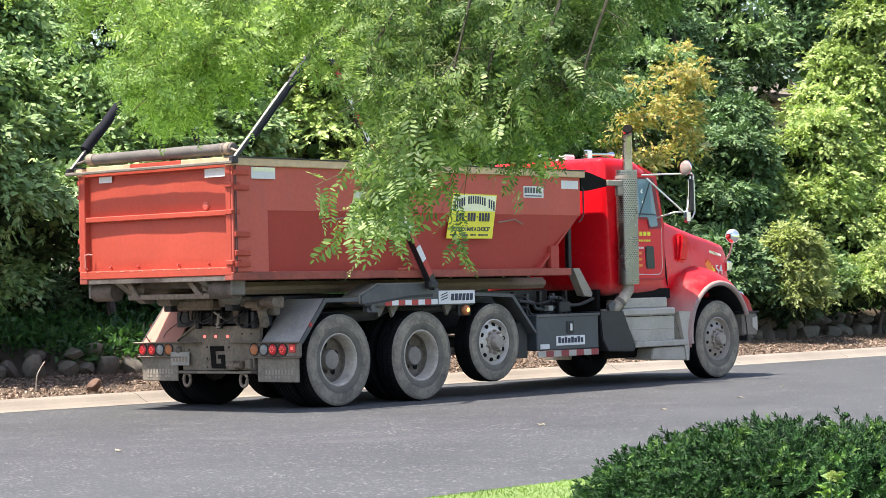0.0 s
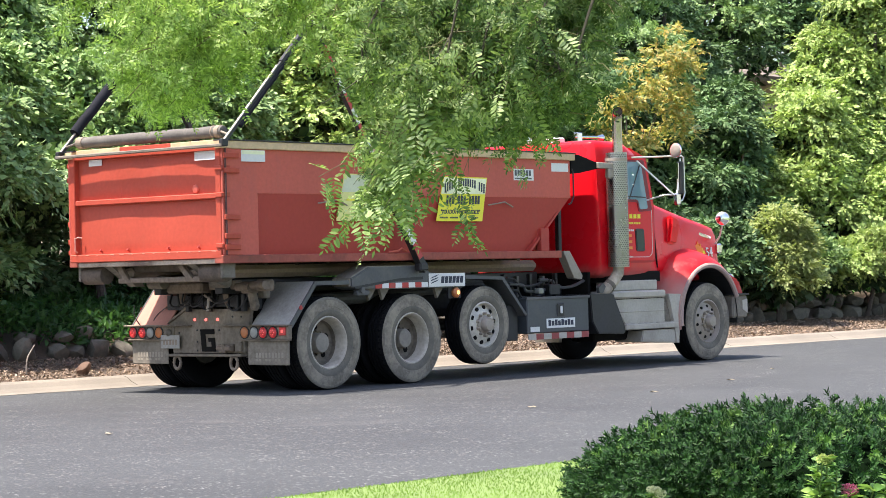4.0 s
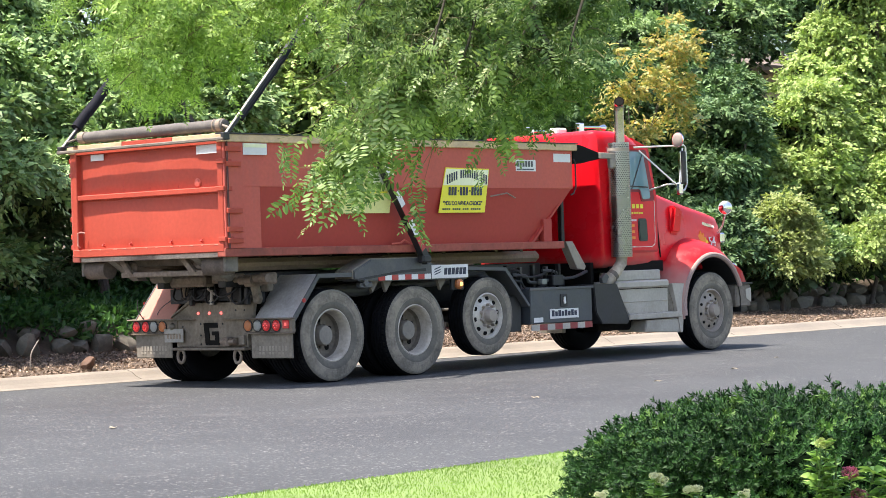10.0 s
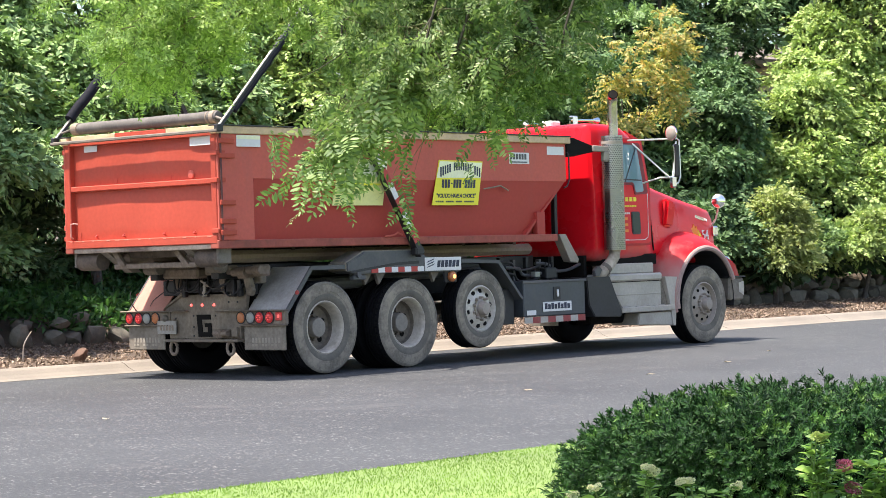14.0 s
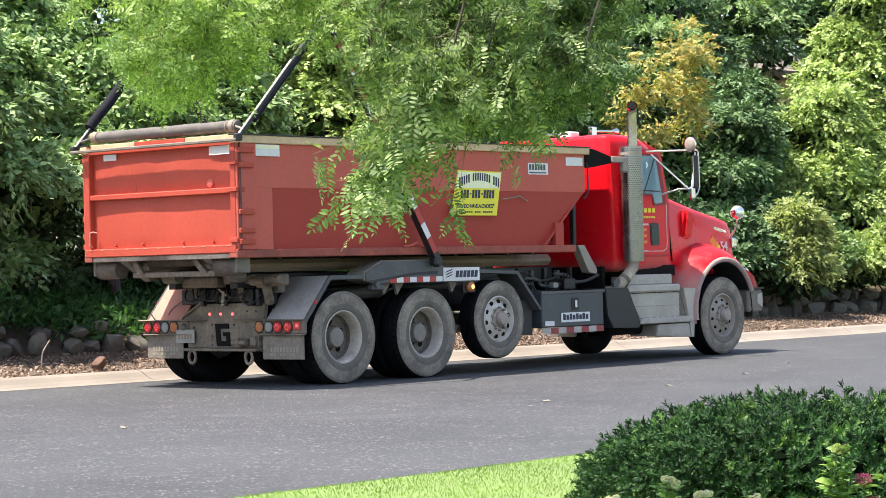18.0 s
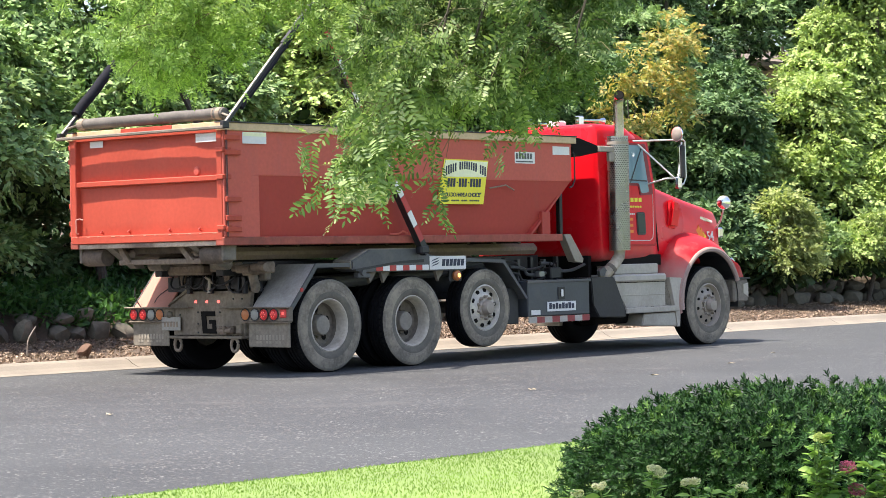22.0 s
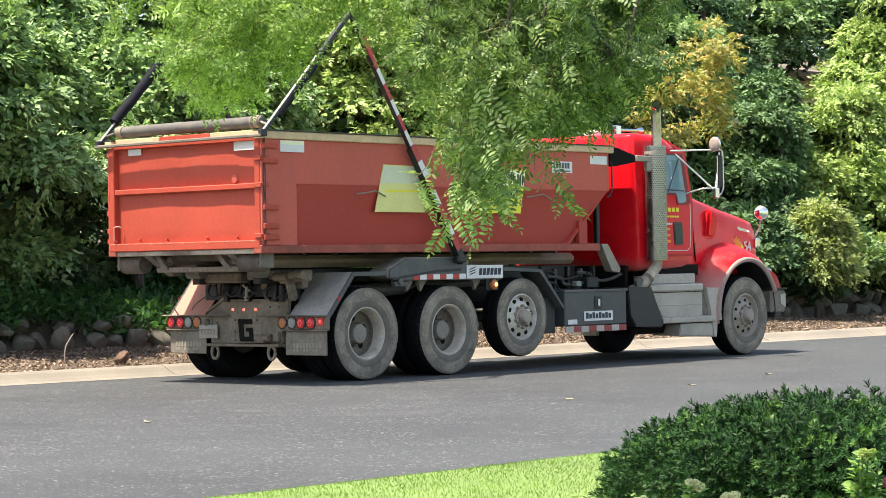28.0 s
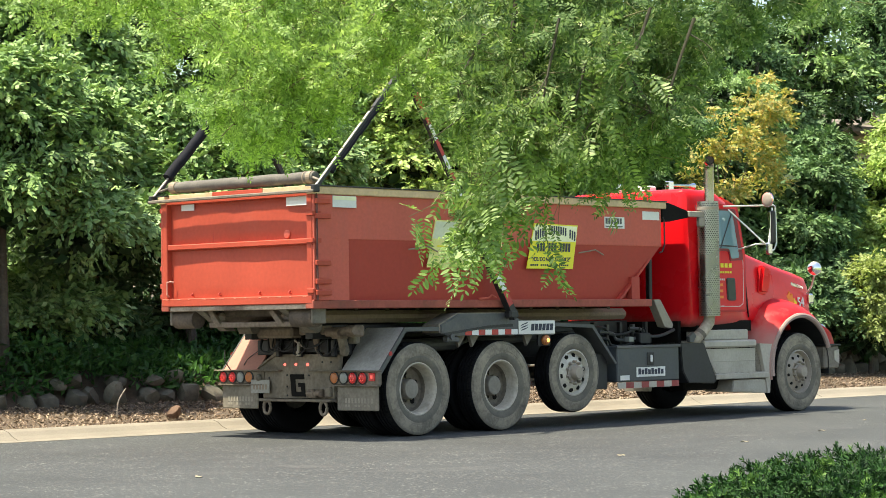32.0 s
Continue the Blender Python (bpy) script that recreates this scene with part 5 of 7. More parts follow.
hood = loft([hood_ring(6.60, 1.20, 2.20, 0.93, 0.84, 0.10), hood_ring(7.0, 1.20, 2.11, 0.88, 0.79, 0.10), hood_ring(7.6, 1.15, 1.985, 0.82, 0.735, 0.10),
             hood_ring(8.15, 1.05, 1.885, 0.765, 0.69, 0.10), hood_ring(8.40, 0.95, 1.835, 0.735, 0.66, 0.10), hood_ring(8.50, 0.90, 1.76, 0.71, 0.63, 0.10), hood_ring(8.535, 0.92, 1.62, 0.66, 0.58, 0.10)], CAB_RED, "hood", truck, "sloping red hood")
part("grille", B(8.50, 8.56, -0.46, 0.46, 0.92, 1.55, 0.02), CHROME, hood)
for s in (-1, 1):
    # wheel-arch shell
    secs = []
    n = 22
    for j, (yy, grow) in enumerate(((0.56, 0.20), (0.74, 0.19), (0.92, 0.155), (1.06, 0.105), (1.16, 0.05), (1.215, 0.0), (1.235, -0.035))):
        ring = []
        for k in range(n + 1):
            a = math.pi * (0.12 + 0.95 * k / n)
            R = 0.735 + grow
            ring.append((7.47 + (0.70 + (R - 0.70) * 0.8) * math.cos(a) * 1.02, s * yy, 0.60 + R * math.sin(a) * 1.02))
        secs.append(ring)
    bm = bmesh.new()
    outer = [[bm.verts.new(p) for p in r] for r in secs]
    inner = [[bm.verts.new((7.47 + (p[0] - 7.47) * 0.96, p[1] - 0.02 * s, 0.60 + (p[2] - 0.60) * 0.96)) for p in r] for r in secs]
    for grid, flip in ((outer, 1), (inner, -1)):
        for u, v in zip(grid, grid[1:]):
            for k in range(n):
                bm.faces.new((u[k], u[k + 1], v[k + 1], v[k])[::flip])
    for k in range(n):
        bm.faces.new((outer[-1][k], outer[-1][k + 1], inner[-1][k + 1], inner[-1][k]))
        bm.faces.new((outer[0][k + 1], outer[0][k], inner[0][k], inner[0][k + 1]))
    for k in (0, n):
        for j in range(6):
            bm.faces.new((outer[j][k], outer[j + 1][k], inner[j + 1][k], inner[j][k]))
    fe = part("front_fender", bm, FENDER_RED, truck, "red wheel arch with pale dust", smooth=True)
    bm = bmesh.new()
    liner = [[bm.verts.new((7.47 + 0.675 * math.cos(a), s * yy, 0.60 + 0.675 * math.sin(a))) for a in [math.pi * (-0.05 + 1.1 * k / n) for k in range(n + 1)]] for yy in (0.55, 1.215)]
    for k in range(n):
        bm.faces.new((liner[0][k], liner[0][k + 1], liner[1][k + 1], liner[1][k]))
    bm.faces.new(liner[0])
    part("arch_liner", bm, BLACK, fe)
    lip = [(7.47 + 0.695 * math.cos(a), s * 1.225, 0.60 + 0.695 * math.sin(a)) for a in [math.pi * (0.12 + 0.93 * k / 24) for k in range(25)]]
    part("fender_lip", T(lip, 0.036, 8), mat("dusty_lip", (0.36, 0.26, 0.23), 0.8, dirt=(0.30, 0.25, 0.21), amount=0.3), fe, "dust-grey rim of the arch")
    part("headlamp", B(8.10, 8.42, *sorted((s * 0.62, s * 1.02)), 0.94, 1.17, 0.05), CHROME, truck)
    part("nose_fender", P([(8.05, 1.18), (8.30, 1.08), (8.42, 0.86), (8.10, 0.80)], "y", *sorted((s * 0.58, s * 1.16)), bevel=0.03), CAB_DUSTY, truck)
    sc = part("hood_scoop", P([(7.02, 1.60), (7.24, 1.58), (7.33, 1.92), (7.12, 1.985)], "y", *sorted((s * 0.70, s * 0.875)), bevel=0.035), CAB_RED, hood, smooth=True)
    # thin darker strip: the slight shadow at the bulge put into colour
    part("scoop_shade", P([(7.015, 1.63), (7.022, 1.63), (7.10, 1.95), (7.093, 1.95)], "y", *sorted((s * 0.80, s * 0.85))), CAB_DUSTY, sc)
    fl = part("flame_decal", P([(7.80, 1.45), (8.02, 1.45), (8.01, 1.52), (7.98, 1.54), (7.97, 1.60), (7.93, 1.56), (7.90, 1.635), (7.86, 1.58), (7.80, 1.56)], "y", *sorted((s * 0.66, s * 0.752)), bevel=0.004), ORANGE, hood, "orange flame-shaped decal")
    part("decal_edge", P([(8.01, 1.46), (8.09, 1.455), (8.07, 1.50), (8.05, 1.49), (8.02, 1.54)], "y", *sorted((s * 0.66, s * 0.744))), YELLOW, fl)
    part("hood_badge", P([(7.97, 1.715), (8.27, 1.66), (8.275, 1.70), (7.975, 1.76)], "y", *sorted((s * 0.60, s * 0.722)), bevel=0.004), CHROME, hood)
    part("front_marker", B(8.44, 8.55, *sorted((s * 0.60, s * 0.72)), 1.46, 1.60, 0.02), CHROME, hood)
    # mirrors
    my = s * 1.42
    mf = part("mirror_frame", joined(lambda bm: tube(bm, [(6.02, s * 1.02, 2.74), (6.60, my, 2.755), (6.64, my, 2.73), (6.65, my, 2.25), (6.60, my, 2.17), (6.48, my, 2.13)], 0.012, 8),
                                     lambda bm: tube(bm, [(6.12, s * 1.03, 2.70), (6.47, my, 2.20)], 0.012, 8),
                                     lambda bm: tube(bm, [(6.28, s * 1.04, 2.17), (6.36, s * 1.3, 2.24), (6.50, my, 2.24)], 0.012, 8),
                                     lambda bm: tube(bm, [(6.47, my, 2.22), (6.57, my, 2.72)], 0.012, 8)), TUBE, truck)
    turn = pose(6.55, my, 2.46, 0, 0, -40 if s < 0 else 40)
    mg = part("mirror_head", B(-0.03, 0.04, -0.075, 0.075, -0.22, 0.22, 0.02), BLACK, mf)
    mg.matrix_basis = turn
    part("mirror_glass", B(-0.037, -0.031, -0.065, 0.065, -0.20, 0.20, 0), MIRROR, mg)
    part("mirror_base", B(6.44, 6.52, *sorted((my - 0.04 * s, my + 0.04 * s)), 2.10, 2.26, 0.02), CHROME, mf)
    cv = part("spot_mirror", lathe(bmesh.new(), [(0.10, 0), (0.10, 0.02), (0.07, 0.05), (0.005, 0.065)], 20), CHROME, mf, smooth=True)
    cv.matrix_basis = pose(6.46, my, 2.825, 0, 0, -98 if s < 0 else -82)
    part("spot_glass", lathe(bmesh.new(), [(0.094, 0), (0.08, -0.010), (0.05, -0.019), (0.004, -0.024)], 20), ALLOY, cv, smooth=True)
    hm = part("hood_mirror", lathe(bmesh.new(), [(0.098, 0), (0.10, 0.03), (0.075, 0.07), (0.005, 0.09)], 20), CHROME, truck, "round chrome hood mirror", smooth=True)
    hm.matrix_basis = pose(8.12, s * 1.02, 1.94, 0, 0, -62 if s < 0 else -118)
    part("hood_mirror_glass", lathe(bmesh.new(), [(0.092, 0), (0.075, -0.014), (0.045, -0.026), (0.004, -0.032)], 20), MIRROR, hm, smooth=True)
    part("hood_mirror_arm", T([(8.40, s * 0.70, 1.60), (8.34, s * 0.82, 1.70), (8.16, s * 1.0, 1.88)], 0.014, 8), TUBE, truck)
bump = part("bumper", B(8.06, 8.42, -1.20, 1.20, 0.56, 0.87, 0.02), DUSTY_STEEL, truck, "dusty grey bumper")
part("bumper_plate", P([(8.29, 0.80), (8.415, 0.82), (8.415, 0.62), (8.29, 0.68)], "y", -1.206, -1.18, 0.003), GALV, bump, "pale scuffed bumper end")
part("bumper_lip", P([(8.04, 0.872), (8.44, 0.872), (8.44, 0.895), (8.04, 0.90)], "y", -1.22, 1.22, 0.004), BLACK, bump)
ct = bpy.data.curves.new("unit_number", "FONT")
ct.body, ct.size, ct.extrude = "54", 0.19, 0.006
ct.materials.append(WHITE)
tx = new("unit_number", ct)
tx.parent = hood
tx.matrix_basis = pose(8.10, -0.748, 1.415, 84, 0, 5)
# roof lamps and horns
for k, yy in enumerate((-0.72, -0.36, 0.0, 0.36, 0.72)):
    part("roof_lamp", B(6.02, 6.16, yy - 0.06, yy + 0.06, 2.90, 2.97, 0.025), AMBER if k else CLEAR_LENS, truck)
for hx, hy in ((5.42, -0.55), (5.42, 0.30)):
    part("air_horn", joined(lambda bm: tube(bm, [(hx, hy, 3.02), (hx + 0.50, hy, 3.03)], 0.014, 10, 0.02), lambda bm: tube(bm, [(hx + 0.5, hy, 3.03), (hx + 0.60, hy, 3.033)], 0.024, 14, 0.042),
                            lambda bm: box(bm, hx + 0.02, hx + 0.12, hy - 0.04, hy + 0.04, 2.95, 3.08, 0.01)), CHROME, truck)
part("roof_beacon", B(5.60, 5.80, -0.1, 0.1, 2.95, 3.05, 0.02), WHITE, truck)
part("sun_visor", P([(6.12, 2.88), (6.42, 2.78), (6.43, 2.74), (6.14, 2.80)], "y", -0.92, 0.92, 0.01), CAB_RED, truck)

# ---- the container on the truck ----
RUST = mat("rusty_steel", (0.10, 0.075, 0.055), 0.85, var=0.35, scale=4, fine=30, bump=0.4, dirt=(0.20, 0.155, 0.12), amount=0.3, dirt_scale=3)
bin_ = empty("roll_off_container")
tagged(bin_, "battered red steel roll-off container with faded panels and decals", "container")
X0, X1, HW = -1.66, 4.40, 1.245
Z0, ZM, Z1 = 1.47, 2.18, 2.655
for s in (-1, 1):
    yo, yi = s * HW, s * (HW - 0.035)
    part("side_upper", P([(X0 + 0.05, ZM), (X1, ZM), (X1, Z1), (X0 + 0.05, Z1)], "y", *sorted((yo, yi)), bevel=0.004), BIN_SIDE, bin_, "faded upper side panel")
    bm = bmesh.new()
    low = s * (HW - 0.10)
    ring_a = [(-1.10, s * (HW - 0.006), ZM), (X1 - 0.02, s * (HW - 0.006), ZM), (3.56, low, Z0 + 0.02), (-1.12, low, Z0 + 0.02)]
    ring_b = [(x, y - s * 0.03, z) for x, y, z in ring_a]
    va, vb = [bm.verts.new(p) for p in ring_a], [bm.verts.new(p) for p in ring_b]
    bm.faces.new(va)
    bm.faces.new(vb[::-1])
    for k in range(4):
        bm.faces.new((va[k], vb[k], vb[(k + 1) % 4], va[(k + 1) % 4]))
    part("side_lower", bm, BIN_DARKENED, bin_, "lower panel, darkened in colour as it faces down")
    part("rear_panel", P([(X0 + 0.05, Z0), (-1.11, Z0), (-1.11, ZM), (X0 + 0.05, ZM)], "y", *sorted((yo, yi)), bevel=0.003), BIN_SIDE, bin_)
    part("bottom_rail", B(X0, 4.18, *sorted((s * (HW + 0.012), s * (HW - 0.12))), 1.43, 1.52, 0.008), RAIL_RED, bin_, "dented bottom rail with rusty scuffs")
    top = part("top_rail", B(X0 - 0.01, 4.47, *sorted((s * (HW + 0.035), s * (HW - 0.08))), Z1, Z1 + 0.085, 0.008), CREAM, bin_, "chipped cream top rail")
    part("rail_lip", B(X0 - 0.01, 4.48, *sorted((s * (HW + 0.045), s * (HW - 0.09))), Z1 + 0.085, Z1 + 0.098, 0.002), BLACK, top)
    part("front_post", B(3.80, 3.96, *sorted((s * (HW - 0.01), s * (HW - 0.09))), 1.52, 1.80, 0.004), BIN_DARKENED, bin_)
    part("front_gusset", P([(3.56, 1.53), (3.82, 1.53), (3.82, 1.74)], "y", *sorted((s * (HW - 0.11), s * (HW - 0.10)))), BIN_DARKENED, bin_)
    part("pull_pin", T([(4.42, s * (HW + 0.01), 2.55), (4.45, s * (HW + 0.01), 2.5), (4.45, s * (HW + 0.01), 2.2), (4.40, s * (HW + 0.01), 2.12), (4.34, s * (HW + 0.01), 2.10)], 0.010, 8), BLACK, bin_)
    # hinge column with plates
    part("corner_post", B(X0 + 0.012, X0 + 0.30, *sorted((s * (HW - 0.01), s * (HW + 0.018))), Z0 + 0.05, Z1 - 0.0, 0.006), BIN_SIDE, bin_)
    part("hinge_rod", T([(X0 + 0.045, s * (HW + 0.03), 1.52), (X0 + 0.045, s * (HW + 0.03), 2.66)], 0.012, 8), mat("rusty_rod", (0.10, 0.035, 0.028), 0.7), bin_)
    for z in (1.60, 1.72, 1.92, 2.42, 2.58):
        part("hinge_plate", B(X0 + 0.02, X0 + 0.24, *sorted((s * (HW + 0.018), s * (HW + 0.05))), z - 0.028, z + 0.028, 0.006), BIN_RED, bin_)
    # long skid, ribs under the floor
    part("skid", B(-1.45, 4.50, *sorted((s * 0.46, s * 0.62)), 1.275, 1.415, 0.05), mat("brown_skid_steel", (0.32, 0.236, 0.182), 0.8, var=0.2, scale=2, dirt=(0.12, 0.09, 0.07), amount=0.25), bin_, "rusty weathered skid rail")
    part("ground_roller", T([(-1.50, s * 0.80, 1.335), (-1.50, s * 1.14, 1.335)], 0.10, 22), RUST, bin_, "steel ground roller", smooth=True)
    part("roller_hanger", B(-1.60, -1.40, *sorted((s * 1.14, s * 1.18)), 1.27, 1.45, 0.01), DUSTY_STEEL, bin_)
    part("roller_hanger", P([(-1.62, 1.45), (-1.30, 1.45), (-1.10, 1.20), (-1.22, 1.20)], "y", *sorted((s * 0.62, s * 0.74))), DUSTY_STEEL, bin_)
for a, b in (((-0.37, 1.43), (-0.54, 1.28)), ((0.63, 1.43), (0.49, 1.28))):
    part("angle_hanger", P([(a[0], a[1]), (a[0] - 0.09, a[1]), (b[0] - 0.08, b[1]), (b[0] + 0.02, b[1])], "x", -1.52, -1.47, 0.004), BROWN, bin_)
part("rear_channel", B(-1.50, -1.30, -0.72, 0.62, 1.24, 1.30, 0.01), BROWN, bin_)
for k in range(12):
    x = -1.35 + k * 0.5
    part("floor_rib", B(x - 0.03, x + 0.03, -0.58, 0.58, 1.36, 1.46, 0.004), RUST, bin_)
part("floor_pan", B(X0 + 0.05, 3.9, -1.13, 1.13, 1.46, 1.50, 0), DUSTY_STEEL, bin_)
part("front_wall", joined(lambda bm: prism(bm, [(X1 - 0.04, Z1), (X1, Z1), (X1, ZM), (3.60, 1.5), (3.55, 1.5), (X1 - 0.04, ZM)], "y", -1.22, 1.22)), BIN_DARKENED, bin_)
part("front_rail", B(4.36, 4.47, -1.16, 1.16, Z1, Z1 + 0.085, 0.006), CREAM, bin_)
part("front_cap", P([(4.46, 2.745), (4.64, 2.735), (5.14, 2.615), (5.10, 2.575), (4.62, 2.50), (4.46, 2.49)], "y", -1.21, 1.21, 0.01), VOID, bin_, "black overhanging front flap")

# tailgate, set back between the corner posts
XG = X0 + 0.082
CHIP = mat("bare_chipped_paint", (0.60, 0.22, 0.15), 0.6, var=0.3, scale=8, bump=0.1)
gate = part("tailgate", B(XG - 0.005, XG + 0.045, -1.17, 1.17, 1.52, 2.64, 0.004), BIN_RED, bin_, "red tailgate with dents")
bm = gate.data
GX = XG - 0.075
for s in (-1, 1):
    part("gate_post", B(GX, XG + 0.02, *sorted((s * 1.15, s * 1.235)), 1.50, 2.67, 0.008), BIN_RED, gate)
part("gate_bottom_rail", B(GX - 0.01, XG, -1.235, 1.235, 1.485, 1.575, 0.008), BIN_RED, gate, "scuffed lower rail")
rc = random.Random(17)
for k in range(13):
    yc = -1.12 + k * 0.186 + rc.uniform(-0.04, 0.04)
    wd = rc.uniform(0.010, 0.040)
    part("paint_chip", P([(yc - wd, 1.559), (yc + wd * 0.8, 1.561), (yc + wd, 1.566), (yc - wd * 0.7, 1.568)], "x", GX - 0.0125, GX - 0.0105), CHIP, gate)
part("gate_middle_rail", B(GX + 0.005, XG, -1.15, 1.15, 2.125, 2.185, 0.008), BIN_RED, gate)
part("gate_sill", B(XG - 0.06, XG + 0.1, -1.235, 1.25, 1.43, 1.482, 0.006), mat("scraped_sill", (0.42, 0.335, 0.255), 0.75, var=0.25, scale=3, dirt=(0.10, 0.058, 0.042), amount=0.42, dirt_scale=2.2), bin_, "bare scraped sill")
part("gate_top_rail", B(GX + 0.01, XG + 0.06, -1.235, 1.245, 2.64, 2.675, 0.006), BIN_RED, gate)
bm = bmesh.new()
for k in range(3):
    box(bm, XG - 0.035, XG + 0.05, 1.24 - (k + 1) * 0.83 + 0.004, 1.24 - k * 0.83, 2.677, 2.755, 0.004)
tr = part("gate_top_board", bm, CREAM, bin_, "top board in cream and red lengths")
tr.data.materials.append(BIN_RED)
for p in tr.data.polygons:
    p.material_index = 1 if 0.0 < p.center.y + 0.42 < 0.83 else 0
part("gate_handle", T([(GX - 0.0, 1.12, 1.60), (GX - 0.03, 1.12, 1.62), (GX - 0.03, 1.12, 1.76), (GX, 1.10, 1.77), (GX + 0.03, 1.07, 1.76)], 0.010, 8), mat("pale_worn_red", (0.55, 0.26, 0.20), 0.6), gate, "pale bent handle")
for yy in (0.77, 0.31, -0.35, -0.83):
    part("gate_hook", T([(XG - 0.006, yy, 1.60), (XG - 0.045, yy, 1.615), (XG - 0.03, yy - 0.02, 1.63)], 0.010, 6), BIN_DARKENED, gate)
part("gate_rivet", lathe(bmesh.new(), [(0.05, 0), (0.04, 0.012), (0.005, 0.016)], 16), BIN_SIDE, gate, "round weld mark").matrix_basis = pose(XG - 0.018, -0.79, 2.24, 0, 0, 90)
for z in (2.16, 1.62, 2.45):
    part("gate_hinge", B(GX - 0.02, XG + 0.04, -1.27, -1.16, z - 0.025, z + 0.025, 0.006), BIN_RED, gate)

# the dented sheet between the rails
def dented(y0, y1, z0, z1, depth, seed):
    bm = bmesh.new()
    n, m = 44, 18
    grid = []
    for i in range(n + 1):
        row = []
        for k in range(m + 1):
            y, z = y0 + (y1 - y0) * i / n, z0 + (z1 - z0) * k / m
            edge = min(1.0, 6 * min(i / n, 1 - i / n), 5 * min(k / m, 1 - k / m))
            d = depth * (0.5 + 0.5 * noise.noise(Vector((y * 1.5, z * 2.6, seed)))) + 0.3 * depth * noise.noise(Vector((y * 6, z * 2, seed + 7)))
            row.append(bm.verts.new((XG - 0.007 - max(0.0, d) * edge, y, z)))
        grid.append(row)
    for a, b in zip(grid, grid[1:]):
        for k in range(m):
            bm.faces.new((a[k], a[k + 1], b[k + 1], b[k]))
    return part("gate_sheet", bm, BIN_RED, gate, "dented sheet of red steel", smooth=True)


dented(1.15, -1.15, 2.185, 2.64, 0.022, 1.3)
dented(1.15, -1.15, 1.575, 2.125, 0.018, 4.1)
for yy in (0.42, -0.02, -0.47):
    part("seam", B(XG - 0.014, XG - 0.005, yy - 0.004, yy + 0.004, 2.20, 2.60, 0.002), BIN_DARKENED, gate)

# decals
def decal(name, x0, x1, z0, z1, material, parent, label="", y=-HW, lift=0.0, skew=0.0):
    """A thin sheet on the near side; skew slides its foot back."""
    return part(name, P([(x0 - skew, z0), (x1 - skew, z0), (x1, z1), (x0, z1)], "y", y - lift - 0.003, y - lift - 0.001), material, parent, label)



def sign(xa, parent, faded):
    board = part("sign", P([(xa - 0.15, 1.885), (xa + 0.69, 1.885), (xa + 0.80, 2.41), (xa, 2.42)], "y", -HW - 0.012, -HW - 0.004), FADED_YELLOW if faded else YELLOW, parent, "yellow sign, pale at the top, with dark writing")
    part("sign_header", P([(xa - 0.055, 2.21), (xa + 0.755, 2.21), (xa + 0.785, 2.395), (xa + 0.01, 2.405)], "y", -HW - 0.014, -HW - 0.0122), FADED_HEAD if faded else PALE_YELLOW, board)
    if faded:
        part("faded_writing", B(xa + 0.02, xa + 0.66, -HW - 0.0165, -HW - 0.0142, 2.115, 2.135, 0), YELLOW, board)
        return board
    n = 18
    for word in (range(0, 5), range(6, 14), range(15, 18)):
        bm = bmesh.new()
        for k in word:
            t = k / (n - 1)
            x = xa + 0.02 + 0.71 * t
            z = 2.222 + 0.08 * math.sin(math.pi * t)
            h = 0.112 - 0.02 * math.sin(math.pi * t)
            prism(bm, [(x - 0.013, z), (x + 0.013, z), (x + 0.018, z + h), (x - 0.008, z + h)], "y", -HW - 0.0168, -HW - 0.0144)
        part("arched_name", bm, INK, board, "arched row of dark bars")
    bm = bmesh.new()
    for k in range(12):
        if k in (3, 7):
            box(bm, xa + 0.045 + k * 0.052, xa + 0.07 + k * 0.052, -HW - 0.0168, -HW - 0.0144, 2.135, 2.15, 0)
        else:
            prism(bm, [(xa + 0.03 + k * 0.052, 2.09), (xa + 0.068 + k * 0.052, 2.09), (xa + 0.08 + k * 0.052, 2.19), (xa + 0.042 + k * 0.052, 2.19)], "y", -HW - 0.0168, -HW - 0.0144)
    part("number_bars", bm, INK, board, "row of dark bars")
    ct = bpy.data.curves.new("slogan", "FONT")
    ct.body, ct.size, ct.extrude, ct.shear = '"YOU DO HAVE A CHOICE"', 0.0655, 0.001, 0.2
    ct.space_character = 0.86
    ct.offset = 0.0022
    ct.materials.append(INK)
    t = new("slogan", ct)
    t.parent = board
    t.matrix_basis = pose(xa - 0.075, -HW - 0.0135, 1.975, 90, 0, 0)
    for word in (range(0, 4), range(5, 9), range(10, 13), range(14, 19)):
        bm = bmesh.new()
        for k in word:
            box(bm, xa - 0.085 + k * 0.037, xa - 0.057 + k * 0.037, -HW - 0.0145, -HW - 0.0125, 1.918, 1.937, 0)
        part("small_print", bm, INK, board, "row of tiny dark bars")
    return board


sign(1.95, bin_, False)
sign(0.25, bin_, True)
decal("sticker", -1.37, -1.01, 2.52, 2.645, WHITE, bin_, "white sticker with a yellow band", lift=0.02)
part("sticker_band", B(-1.36, -1.02, -HW - 0.0245, -HW - 0.0235, 2.60, 2.64, 0), PALE_YELLOW, bin_)
decal("sticker", 4.02, 4.36, 2.51, 2.615, WHITE, bin_, "plain white sticker")
wb = decal("warning_label", 3.27, 3.66, 2.39, 2.53, WHITE, bin_, "white label with small dark bars")
bm = bmesh.new()
for k in range(6):
    box(bm, 3.29 + k * 0.055, 3.33 + k * 0.055, -HW - 0.0048, -HW - 0.0035, 2.445, 2.515, 0)
box(bm, 3.29, 3.62, -HW - 0.0048, -HW - 0.0035, 2.405, 2.42, 0)
